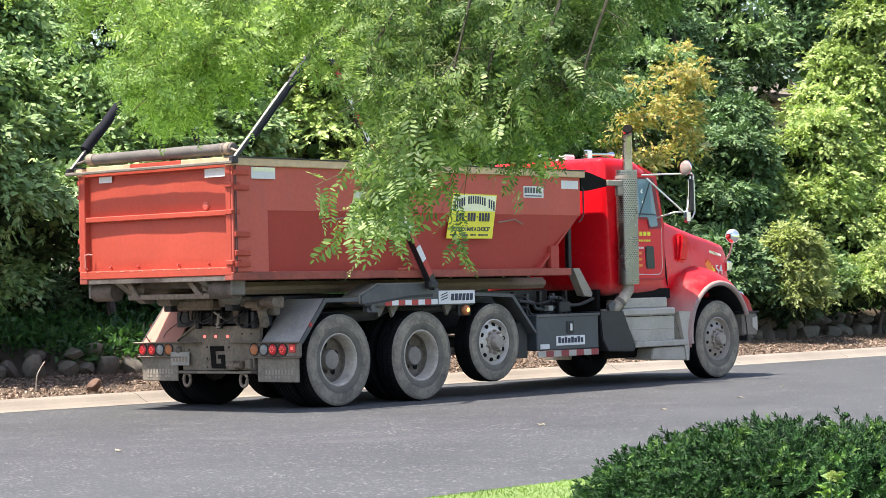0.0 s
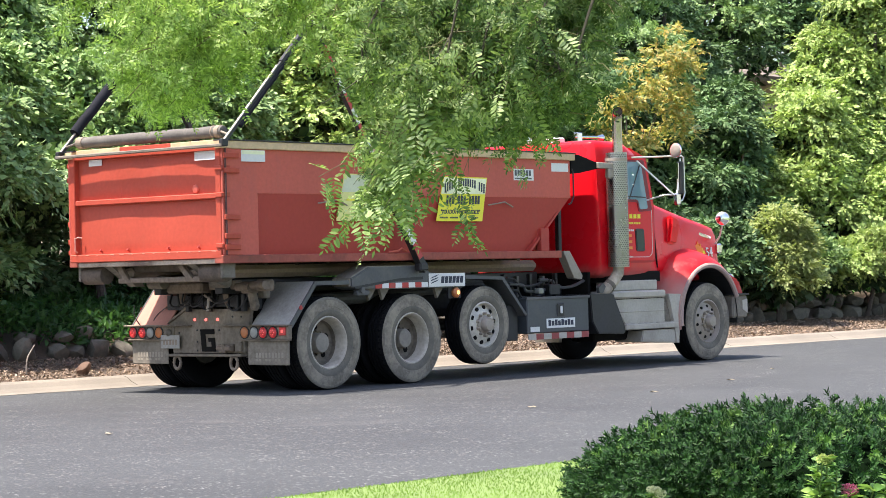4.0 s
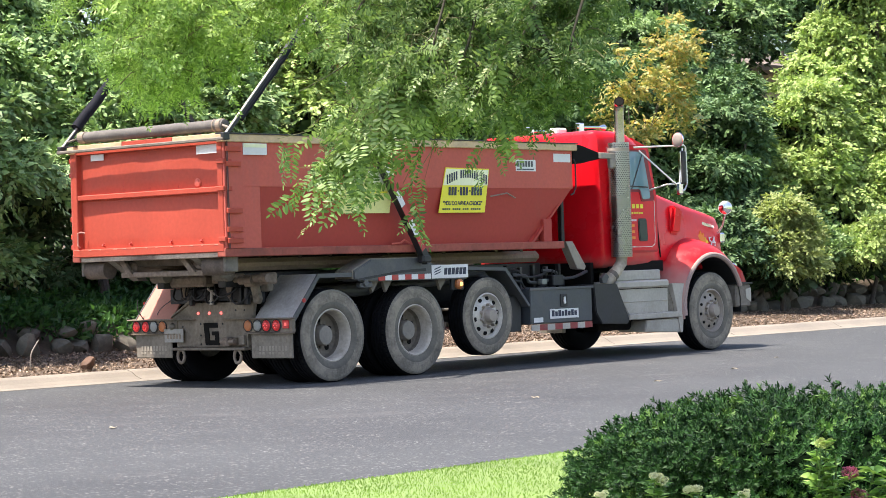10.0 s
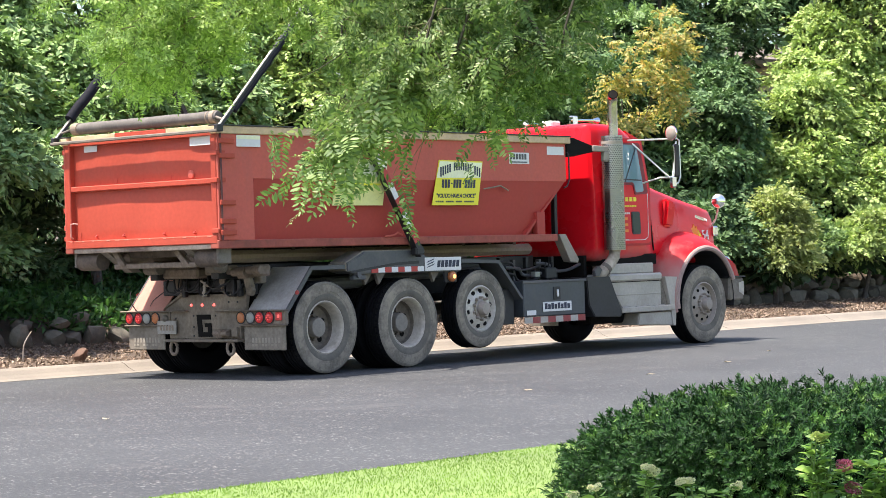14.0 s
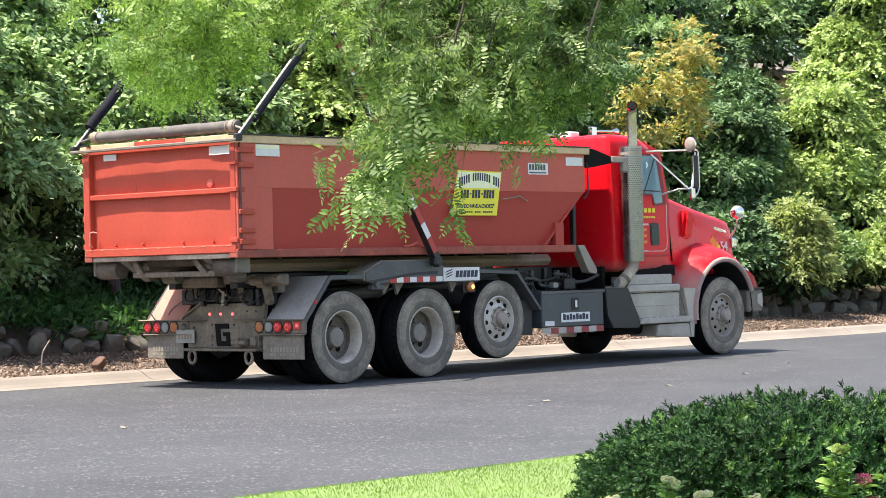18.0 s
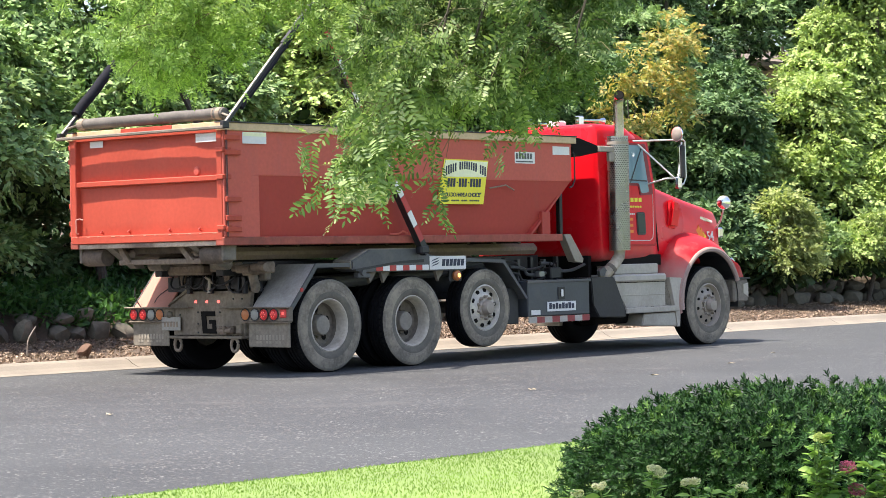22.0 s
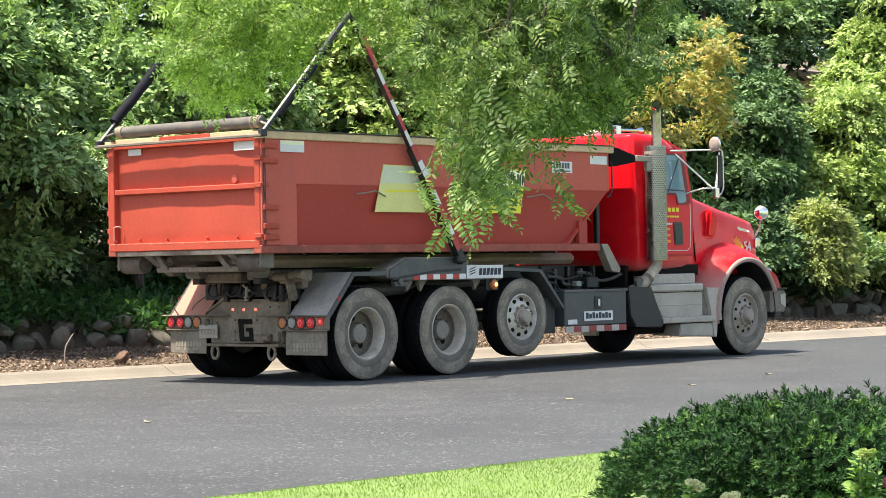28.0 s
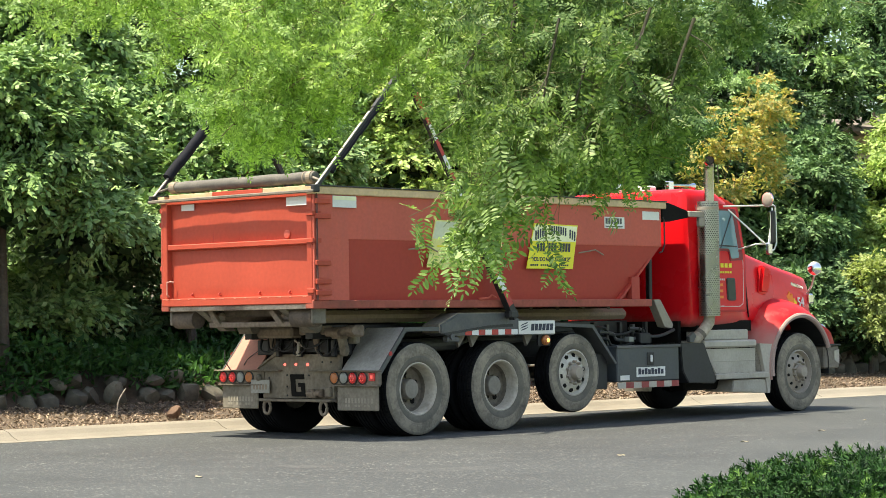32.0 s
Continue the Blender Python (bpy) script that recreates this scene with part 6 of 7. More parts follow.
part("label_bars", bm, GREY_STEEL, wb)
part("gate_sticker", B(XG - 0.034, XG - 0.031, 0.72, 0.94, 2.565, 2.635, 0), WHITE, gate)
part("gate_sticker", B(XG - 0.036, XG - 0.032, -1.12, -0.80, 2.545, 2.645, 0), WHITE, gate)
for x in (0.05, 3.0):
    part("bent_wire", T([(x - 0.25, -HW - 0.02, 2.08), (x - 0.1, -HW - 0.05, 2.10), (x + 0.05, -HW - 0.03, 2.12), (x + 0.22, -HW - 0.02, 2.06)], 0.009, 6), TAN_STEEL, bin_)
part("bent_wire", T([(0.95, -HW - 0.02, 1.53), (1.1, -HW - 0.03, 1.54), (1.16, -HW - 0.03, 1.57), (1.24, -HW - 0.03, 1.54)], 0.012, 6), BIN_SIDE, bin_)

# ---- trees and shrubs behind the road ----
def crown_lobes(rng, centre, radii, lobes, taper=0.42):
    """Middles and sizes of the leafy masses over the outside of an uneven crown."""
    a = rng.uniform(-math.pi, math.pi, lobes)
    a = np.where((np.sin(a) > 0) & (rng.uniform(0, 1, lobes) < 0.6), -a, a)
    h = rng.uniform(-1, 1, lobes)
    rad = (1.05 - taper * (h + 1)) * rng.uniform(0.70, 1.0, lobes)
    cc = np.array(centre) + np.stack([np.cos(a) * rad, np.sin(a) * rad, h], 1) * np.array(radii)
    return cc, rng.uniform(0.55, 1.25, lobes)


def unit(v):
    return v / (np.linalg.norm(v, axis=1)[:, None] + 1e-9)


def leaf_sprays(rng, cc, size, sprays, per, lobe_r, leaf, width, reach, flat=0.55, hang=0.12):
    """Leaves set two-ranked on short shoots; every shoot lies in a plane of its own on the lobe's outside."""
    n = len(cc) * sprays
    e = rng.normal(0, 1, (n, 3))
    e[:, 2] = np.where(rng.uniform(0, 1, n) < 0.82, np.abs(e[:, 2]), e[:, 2])
    e[:, 1] -= 0.35
    e = unit(e)
    lc = np.repeat(cc, sprays, 0)
    lump = 1 + 0.25 * np.sin(e[:, :1] * 7 + lc[:, :1] * 9) * np.cos(e[:, 1:2] * 6)
    p = lc + e * (np.repeat(size, sprays)[:, None] * lobe_r) * lump * rng.uniform(0.62, 1.0, (n, 1)) * np.array([1, 1, flat])
    axis = unit(e * np.array([1, 1, 0.3]) + rng.normal(0, 0.45, (n, 3)) - np.array([0, 0, hang]))
    nrm = np.array([0, 0, 0.55]) + e * 0.9 + rng.normal(0, 0.36, (n, 3))
    side = unit(np.cross(nrm, axis))
    nrm = np.cross(axis, side)
    L = reach * rng.uniform(0.6, 1.25, (n, 1))
    u = (np.tile(np.linspace(0.05, 1, per), n) + rng.normal(0, 0.05, n * per))[:, None]
    sg = np.tile(np.where(np.arange(per) % 2, 1.0, -1.0), n)[:, None]
    A, S, N, LL = (np.repeat(q, per, 0) for q in (axis, side, nrm, L))
    at = np.repeat(p, per, 0) + A * u * LL - np.array([0, 0, 0.28]) * LL * u * u
    d = unit(A * (0.5 + 0.5 * u) + S * sg * (0.95 - 0.75 * u) + rng.normal(0, 0.17, at.shape) - np.array([0, 0, 0.22]))
    s = unit(np.cross(N + rng.normal(0, 0.24, at.shape), d))
    nl = np.cross(d, s)
    l = (leaf * rng.uniform(0.7, 1.25, len(at)))[:, None]
    w = l * width * 0.5
    v = np.stack([at, at + d * l * 0.40 + s * w - nl * l * 0.05, at + d * l - nl * l * 0.10, at + d * l * 0.40 - s * w - nl * l * 0.05], 1).reshape(-1, 3)
    i = np.arange(len(at))[:, None] * 4
    return v, np.concatenate([i + np.array([[0, 1, 2]]), i + np.array([[0, 2, 3]])], 0)


def tree(name, label, x, y, crown_z, radii, lobes, per, lobe_r, size, material, seed, width=0.5, kind_of="tree"):
    """crown_z: the crown's middle, over the sea of the road."""
    rng = np.random.default_rng(seed)
    z = bank(x, y) - 0.05
    th = empty(name, pose(x, y, z))
    tagged(th, label, kind_of)
    crown_z -= z
    yellow = material is LEAF_YELLOW
    cc, big = crown_lobes(rng, (0, 0, crown_z), radii, lobes, 0.12 if yellow else 0.42)
    cc, big = cc[cc[:, 2] > 0.2], big[cc[:, 2] > 0.2]
    if yellow:      # one bough stands out above the rest
        up = np.array([0.55, -0.45, crown_z + 1.10]) + rng.normal(0, 1, (9, 3)) * np.array([0.36, 0.2, 0.17])
        cc, big = np.concatenate([cc, up]), np.concatenate([big, np.full(9, 0.8)])
    v, f = leaf_sprays(rng, cc, big, max(8, per // 5), 7, lobe_r, size, width, size * 2.0, 0.72)
    mesh_arrays("crown", v, f, material, th)
    # dark leaves added inside the crown to block light; shade is in their colour
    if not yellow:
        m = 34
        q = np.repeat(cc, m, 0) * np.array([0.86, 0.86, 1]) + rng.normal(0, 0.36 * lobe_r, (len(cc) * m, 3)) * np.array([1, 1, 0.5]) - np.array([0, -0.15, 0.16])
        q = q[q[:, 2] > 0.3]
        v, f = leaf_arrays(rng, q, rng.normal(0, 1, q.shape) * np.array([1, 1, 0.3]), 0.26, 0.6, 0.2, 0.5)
        mesh_arrays("added_shade_leaves", v, f, LEAF_INNER, th)
    top = crown_z + radii[2] * 0.45
    r0 = (0.03 + 0.018 * top) * (0.25 if yellow else 1.0)
    lean = rng.normal(0, 0.10, 2)
    pts = [(lean[0] * k, lean[1] * k, top * k / 5) for k in range(6)]
    part("trunk", T(pts, r0, 9, r0 * 0.3), BARK, th, smooth=True)
    for q in cc[:: max(1, lobes // 9)]:
        a = Vector(pts[0]).lerp(Vector(pts[-1]), rng.uniform(0.25, 0.8))
        b = Vector(q)
        m = a.lerp(b, 0.5) + Vector((0, 0, 0.12 * (b - a).length))
        part("limb", T([a, m, b], r0 * 0.34, 5, r0 * 0.07), BARK, th, smooth=True)
    return th


G1 = "trees and shrubs on the bank"
LB = "broad-leaved green tree with layered drooping sprays"
LD = "dark green leafy tree in partial shade"
LT = "tall green tree behind the others"
LL = "bright yellow-green tree in full sun"
SPEC = [
    # name, label, x, y, crown middle height, radii, lobes, leaves each, lobe size, leaf length, material, width
    ("tree", LB, -0.9, 5.3, 3.5, (1.6, 1.1, 1.0), 40, 700, 0.62, 0.105, LEAF_BROAD, 0.58),
    ("tree", LB, 1.3, 6.9, 3.5, (1.5, 1.3, 1.0), 40, 700, 0.56, 0.105, LEAF_BROAD, 0.58),
    ("tree", LB, 3.6, 6.8, 3.5, (1.5, 1.3, 0.95), 40, 700, 0.56, 0.105, LEAF_BROAD, 0.58),
    ("tree", LB, 5.9, 7.4, 3.6, (1.6, 1.3, 1.3), 38, 700, 0.60, 0.105, LEAF_BROAD, 0.58),
    ("tree", LB, 2.4, 8.8, 4.8, (2.4, 1.6, 1.5), 44, 700, 0.70, 0.105, LEAF_BROAD, 0.58),
    ("tree", LB, 6.9, 9.2, 5.0, (2.4, 1.6, 1.5), 44, 700, 0.70, 0.105, LEAF_BROAD, 0.58),
    ("tree", LL, 9.6, 7.8, 4.3, (1.9, 1.3, 1.5), 46, 640, 0.56, 0.098, LEAF_LIGHT, 0.58),
    ("tree", LB, 12.6, 8.1, 4.0, (2.0, 1.4, 1.6), 40, 700, 0.64, 0.105, LEAF_BROAD, 0.58),
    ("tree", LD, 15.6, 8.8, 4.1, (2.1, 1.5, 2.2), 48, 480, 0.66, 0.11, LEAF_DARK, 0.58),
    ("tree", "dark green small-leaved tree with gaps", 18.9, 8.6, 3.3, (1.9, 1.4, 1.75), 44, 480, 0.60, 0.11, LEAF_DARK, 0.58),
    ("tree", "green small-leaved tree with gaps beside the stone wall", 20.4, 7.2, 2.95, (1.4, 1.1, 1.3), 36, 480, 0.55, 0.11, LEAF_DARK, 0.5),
    ("shrub", "rounded olive-green shrub by the stone wall", 16.55, 3.50, 1.52, (0.85, 0.7, 0.64), 48, 420, 0.30, 0.075, LEAF_OLIVE, 0.5),
    ("tree", LL, 22.9, 7.0, 3.1, (2.2, 1.6, 1.5), 95, 560, 0.54, 0.092, LEAF_LIGHT, 0.6),
    ("tree", LL, 26.3, 7.2, 5.1, (3.0, 1.6, 2.6), 150, 560, 0.60, 0.092, LEAF_LIGHT, 0.6),
    ("tree", LL, 25.4, 7.6, 5.3, (1.9, 1.1, 1.0), 70, 520, 0.55, 0.092, LEAF_LIGHT, 0.6),
    ("tree", LL, 23.9, 5.6, 2.25, (1.35, 0.9, 0.75), 44, 500, 0.46, 0.09, LEAF_LIGHT, 0.6),
    ("tree", LT, 0.5, 11.5, 6.0, (3.0, 2.0, 2.4), 46, 460, 0.95, 0.15, LEAF_BROAD, 0.5),
    ("tree", LT, 6.5, 12.0, 6.4, (3.0, 2.0, 2.4), 46, 460, 0.95, 0.15, LEAF_BROAD, 0.5),
    ("tree", LT, 12.2, 12.0, 6.2, (3.0, 2.0, 2.4), 46, 460, 0.95, 0.15, LEAF_BROAD, 0.5),
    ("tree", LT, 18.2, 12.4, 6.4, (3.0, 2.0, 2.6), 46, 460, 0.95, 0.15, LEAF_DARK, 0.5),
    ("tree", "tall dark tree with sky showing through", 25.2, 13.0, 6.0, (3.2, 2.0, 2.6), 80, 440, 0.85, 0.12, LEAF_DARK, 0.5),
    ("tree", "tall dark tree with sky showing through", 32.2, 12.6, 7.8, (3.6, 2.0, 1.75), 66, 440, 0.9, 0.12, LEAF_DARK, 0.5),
    ("tree", "tree whose leaves are turning yellow and orange", 17.0, 6.9, 4.28, (1.5, 0.7, 0.85), 36, 120, 0.28, 0.082, LEAF_YELLOW, 0.6),
    ("shrub", "dark shaded shrub under the trees", 0.2, 6.3, 1.45, (1.6, 0.9, 0.7), 26, 380, 0.55, 0.11, LEAF_BROAD, 0.58),
    ("shrub", "dark shaded shrub under the trees", -2.4, 6.0, 1.5, (1.4, 0.9, 0.8), 26, 380, 0.50, 0.11, LEAF_BROAD, 0.58),
    ("tree", LB, -3.1, 6.0, 3.2, (1.4, 1.1, 1.2), 40, 640, 0.55, 0.105, LEAF_BROAD, 0.58),
    ("shrub", "dark shaded shrub under the trees", 2.9, 8.2, 1.6, (1.6, 0.9, 0.7), 22, 380, 0.55, 0.11, LEAF_DARK, 0.58),
    ("shrub", "dark shaded shrub under the trees", 5.4, 8.2, 1.6, (1.6, 0.9, 0.7), 22, 380, 0.55, 0.11, LEAF_DARK, 0.58),
    ("shrub", "dark shaded shrub under the trees", 17.2, 6.6, 1.4, (1.2, 0.8, 0.7), 22, 380, 0.50, 0.11, LEAF_DARK, 0.58),
    ("shrub", "dark shaded shrub under the trees", 22.2, 8.0, 1.5, (1.6, 0.9, 0.7), 22, 380, 0.55, 0.11, LEAF_DARK, 0.58),
    ("shrub", "leafy shrub hanging over the stone wall", 12.4, 4.5, 1.5, (1.5, 0.8, 0.40), 30, 440, 0.40, 0.10, LEAF_BROAD, 0.5),
    ("shrub", "leafy shrub hanging over the stone wall", 15.6, 4.15, 1.50, (1.2, 0.8, 0.42), 36, 460, 0.40, 0.10, LEAF_DARK, 0.55),
    ("shrub", "leafy shrub hanging over the stone wall", 18.3, 3.95, 1.30, (1.0, 0.7, 0.26), 28, 460, 0.34, 0.085, LEAF_BROAD, 0.55),
    ("shrub", "leafy shrub hanging over the stone wall", 19.5, 3.45, 1.36, (1.1, 0.9, 0.30), 34, 460, 0.34, 0.085, LEAF_LIGHT, 0.55),
    ("shrub", "dark shaded shrub under the trees", 19.3, 5.0, 1.15, (1.5, 0.7, 0.6), 26, 420, 0.45, 0.10, LEAF_DARK, 0.58),
    ("shrub", "leafy shrub hanging over the stone wall", 21.0, 3.45, 1.60, (1.2, 0.9, 0.30), 34, 460, 0.40, 0.09, LEAF_LIGHT, 0.5),
    ("shrub", "leafy shrub hanging over the stone wall", 23.4, 3.45, 1.92, (1.8, 1.0, 0.30), 36, 460, 0.42, 0.09, LEAF_BROAD, 0.5),
    ("tree", LD, 20.9, 9.4, 4.3, (1.7, 1.2, 1.9), 44, 420, 0.5, 0.10, LEAF_BROAD, 0.5),
    ("tree", LD, 26.2, 12.8, 5.4, (2.0, 1.2, 1.5), 34, 420, 0.6, 0.11, LEAF_DARK, 0.58),
    ("tree", LD, 24.9, 10.2, 3.55, (2.4, 1.2, 1.75), 50, 520, 0.6, 0.10, LEAF_DARK, 0.5),
    ("shrub", "low leafy plant spilling over the stone wall", 22.2, 4.3, 0.75, (0.7, 0.4, 0.3), 12, 320, 0.30, 0.10, LEAF_COVER, 0.45),
    ("tree", "tall thin-crowned tree with sky showing through", 28.2, 12.8, 8.1, (1.9, 1.3, 1.2), 20, 260, 0.55, 0.12, LEAF_BROAD, 0.5),
]
for i, (nm, lab, x, y, cz, rad, cl, per, cr, sz, mt, wd) in enumerate(SPEC):
    tagged(tree(nm, lab, x, y, cz, rad, cl, per, cr, sz, mt, 100 + i, wd, kind_of=nm), group=G1)

# far woods that close the view between the trunks
rng = np.random.default_rng(77)
n = 110000
x = rng.uniform(-4, 60, n)
y = rng.uniform(15.5, 24, n)
top = 7.4 + 0.05 * x + 0.7 * np.sin(x * 0.55) + 0.5 * np.sin(x * 1.7 + 1)
top = np.where((x > 37) & (x < 43), top * 0.95, top)
h = rng.uniform(0, 1, n)
h = np.where(np.sin(x * 2.1 + y * 0.8) * np.sin(h * 9 + x) > 0.55, h * 0.6, h)
at = np.stack([x, y, 1.2 + h * top], 1)
v, f = leaf_arrays(rng, at, rng.normal(0, 1, (n, 3)) + np.array([0, -0.6, 0.3]), 0.20, 0.6, 0.3)
tagged(mesh_arrays("far_woods", v, f, LEAF_DARK), "dense dark green woods far behind", "woods", kind="stuff")

# a house far behind the trees
house = empty("house", pose(35.1, 16.8, bank(35.1, 16.8) + 0.75))
tagged(house, "pale house half hidden far behind the trees", "house")
PLASTER = mat("house_wall", (0.36, 0.29, 0.225), 0.8, scale=0.8)
ROOF = mat("roof_shingle", (0.20, 0.165, 0.14), 0.85, scale=2, bump=0.4)
part("wall", B(-5, 5, -1.5, 4.5, -1.3, 4.0, 0.01), PLASTER, house)
part("roof", P([(-2.2, 4.0), (1.5, 4.9), (5.2, 4.0), (5.2, 3.85), (-2.2, 3.85)], "x", -5.5, 5.5), ROOF, house)
for wx in (-3.2, -0.4, 2.6):
    wf = part("window", B(wx, wx + 1.2, -1.56, -1.49, 1.6, 3.0, 0.01), WHITE, house)
    part("pane", B(wx + 0.08, wx + 1.12, -1.575, -1.561, 1.68, 2.92, 0), GLASS, wf)

# a weathered fence between the trunks
fence = empty("wooden_fence", pose(23.5, 10.4, bank(23.5, 10.4)))
tagged(fence, "weathered brown wooden rail fence among the trees", "fence")
FENCE = mat("weathered_wood", (0.24, 0.19, 0.14), 0.85, scale=4)
for k in range(5):
    part("post", B(-4 + k * 2, -3.88 + k * 2, -0.06, 0.06, -0.2, 1.75, 0.01), FENCE, fence)
for z in (0.5, 1.05, 1.6):
    part("rail", B(-4.0, 4.1, -0.10, -0.06, z - 0.08, z + 0.06, 0.01), FENCE, fence)

# ground cover on the bank
rng = np.random.default_rng(31)
n = 58000
x = rng.uniform(-5, 26, n)
k = np.array([kerb_y(u) for u in x])
d = np.where(x > 9, 2.45, 2.40) + 5.0 * rng.uniform(0, 1, n) ** np.where(x > 9, 1.9, 1.3)
hump = 0.12 + 0.42 * (0.5 + 0.5 * np.sin(x * 2.3 + d * 3)) * (0.5 + 0.5 * np.sin(x * 0.9 + 2)) + 0.12
z = np.array([bank(u, w) for u, w in zip(x, k + d)]) + hump * rng.uniform(0.3, 1, n)
at = np.stack([x, k + d, z], 1)
at = at[(x < 12.5) | (d > 3.1) | (np.sin(x * 3.1) > 0.75)]
n = len(at)
v, f = leaf_arrays(rng, at, np.tile(np.array([[0, -0.5, 0.5]]), (n, 1)), 0.13, 0.42, 0.2, 0.7)
tagged(mesh_arrays("ground_cover", v, f, LEAF_COVER), "low dark green ground cover spilling over the stones", "ground cover", kind="stuff")

# ---- near side: lawn, hedge, flowers ----
rng = np.random.default_rng(8)
n = 52000
x = rng.uniform(-13.2, -5.6, n)
y = NEAR_EDGE - 0.05 - 3.6 * rng.uniform(0, 1, n) ** 1.2
at = np.stack([x, y, np.array([bank(u, w) for u, w in zip(x, y)]) + 0.008], 1)
v, f = leaf_arrays(rng, at, np.tile(np.array([[0, 0, 1.6]]), (n, 1)), 0.017, 0.22, 0.0, 0.55)
tagged(mesh_arrays("grass", v, f, GRASS), "short bright green lawn grass", "grass", kind="stuff")


def hedge():
    """A clipped yew mound: needle sprays standing out of a core coloured dark for shade."""
    rng = np.random.default_rng(21)
    th = empty("yew_hedge", pose(-8.95, -13.80, 0.05, 0, 0, -41))
    tagged(th, "dense rounded dark green yew hedge", "hedge")
    rx, ry, rz = 1.97, 1.02, 0.575

    def surf(d):
        q = np.sign(d) * np.abs(d) ** np.array([0.6, 0.7, 0.62])
        wob = 1 + 0.020 * np.sin(q[:, 0] * 9) + 0.02 * np.sin(q[:, 1] * 11 + q[:, 0] * 4) + 0.016 * np.sin(q[:, 0] * 31 + q[:, 2] * 13) * np.sin(q[:, 1] * 17 + q[:, 2] * 23)
        return q * np.array([rx, ry, rz]) * wob[:, None]
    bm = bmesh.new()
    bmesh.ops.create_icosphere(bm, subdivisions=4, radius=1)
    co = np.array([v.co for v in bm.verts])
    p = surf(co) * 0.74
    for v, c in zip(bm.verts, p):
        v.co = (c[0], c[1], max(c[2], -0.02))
    # near-black core: the shade between the needles put into colour
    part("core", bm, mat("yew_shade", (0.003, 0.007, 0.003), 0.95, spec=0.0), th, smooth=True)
    # short stout shoots that end in stars of strap-like needles
    n, each, m = 3000, 4, 15
    d = rng.normal(0, 1, (n, 3))
    d[:, 2] = np.abs(d[:, 2])
    d = unit(d)
    root = surf(d) * (0.945 - 0.14 * rng.uniform(0, 1, (n, 1)) ** 1.6)
    fresh = (rng.uniform(0, 1, n) < 0.03 + 0.24 * np.clip(d[:, 2] - 0.25, 0, 1))
    for name, pick, material in (("needles", ~fresh, LEAF_YEW), ("fresh_growth", fresh, LEAF_YEW_NEW)):
        dd = np.repeat(d[pick], each, 0)
        dirn = unit(dd + rng.normal(0, 0.50, dd.shape))
        L = rng.uniform(0.018, 0.040, len(dd))[:, None]
        base = np.repeat(root[pick], each, 0) + rng.normal(0, 0.022, dd.shape)
        t = np.tile(np.linspace(0.1, 1.0, m), len(dd))[:, None]
        turn = (np.tile(np.arange(m) * 2.4, len(dd)) + np.repeat(rng.uniform(0, 6.28, len(dd)), m))[:, None]
        A = np.repeat(dirn, m, 0)
        S = np.repeat(unit(np.cross(dirn, rng.normal(0, 1, dd.shape))), m, 0)
        W = np.cross(A, S)
        out = S * np.cos(turn) + W * np.sin(turn)
        at = np.repeat(base, m, 0) + A * np.repeat(L, m, 0) * t
        nd = unit(out * (1.25 - 0.75 * t) + A * 0.75 + rng.normal(0, 0.12, at.shape))
        side = unit(np.cross(nd, A))
        l = 0.025 * rng.uniform(0.75, 1.2, (len(at), 1))
        w = l * 0.125
        v = np.stack([at, at + nd * l * 0.3 + side * w, at + nd * l * 0.75 + side * w, at + nd * l, at + nd * l * 0.75 - side * w, at + nd * l * 0.3 - side * w], 1).reshape(-1, 3)
        i = np.arange(len(at))[:, None] * 6
        f = np.concatenate([i + np.array([[0, a, a + 1]]) for a in (1, 2, 3, 4)], 0)
        mesh_arrays(name, v, f, material, th)


hedge()


# pale leaves fallen on the road
rl = random.Random(5)
DRY_LEAF = mat("dry_leaf", (0.30, 0.26, 0.18), 0.8)
for x, y in ((-1.9, -5.6), (0.6, -5.2), (2.9, -4.6), (5.3, -3.6), (-6.0, -4.4)):
    bm = bmesh.new()
    L = rl.uniform(0.035, 0.065)
    o = [bm.verts.new((L * math.cos(a) * (1 if i % 2 else 0.8), 0.5 * L * math.sin(a), 0.006 * (i % 3))) for i, a in enumerate([k * math.pi / 4 for k in range(8)])]
    bm.faces.new(o)
    lf = part("fallen_leaf", bm, DRY_LEAF)
    lf.matrix_basis = pose(x, y, 0.006, 0, 0, rl.uniform(0, 360))
    tagged(lf, "small pale dry leaf lying on the asphalt", "leaf", group="fallen leaves on the road")

blooms = []


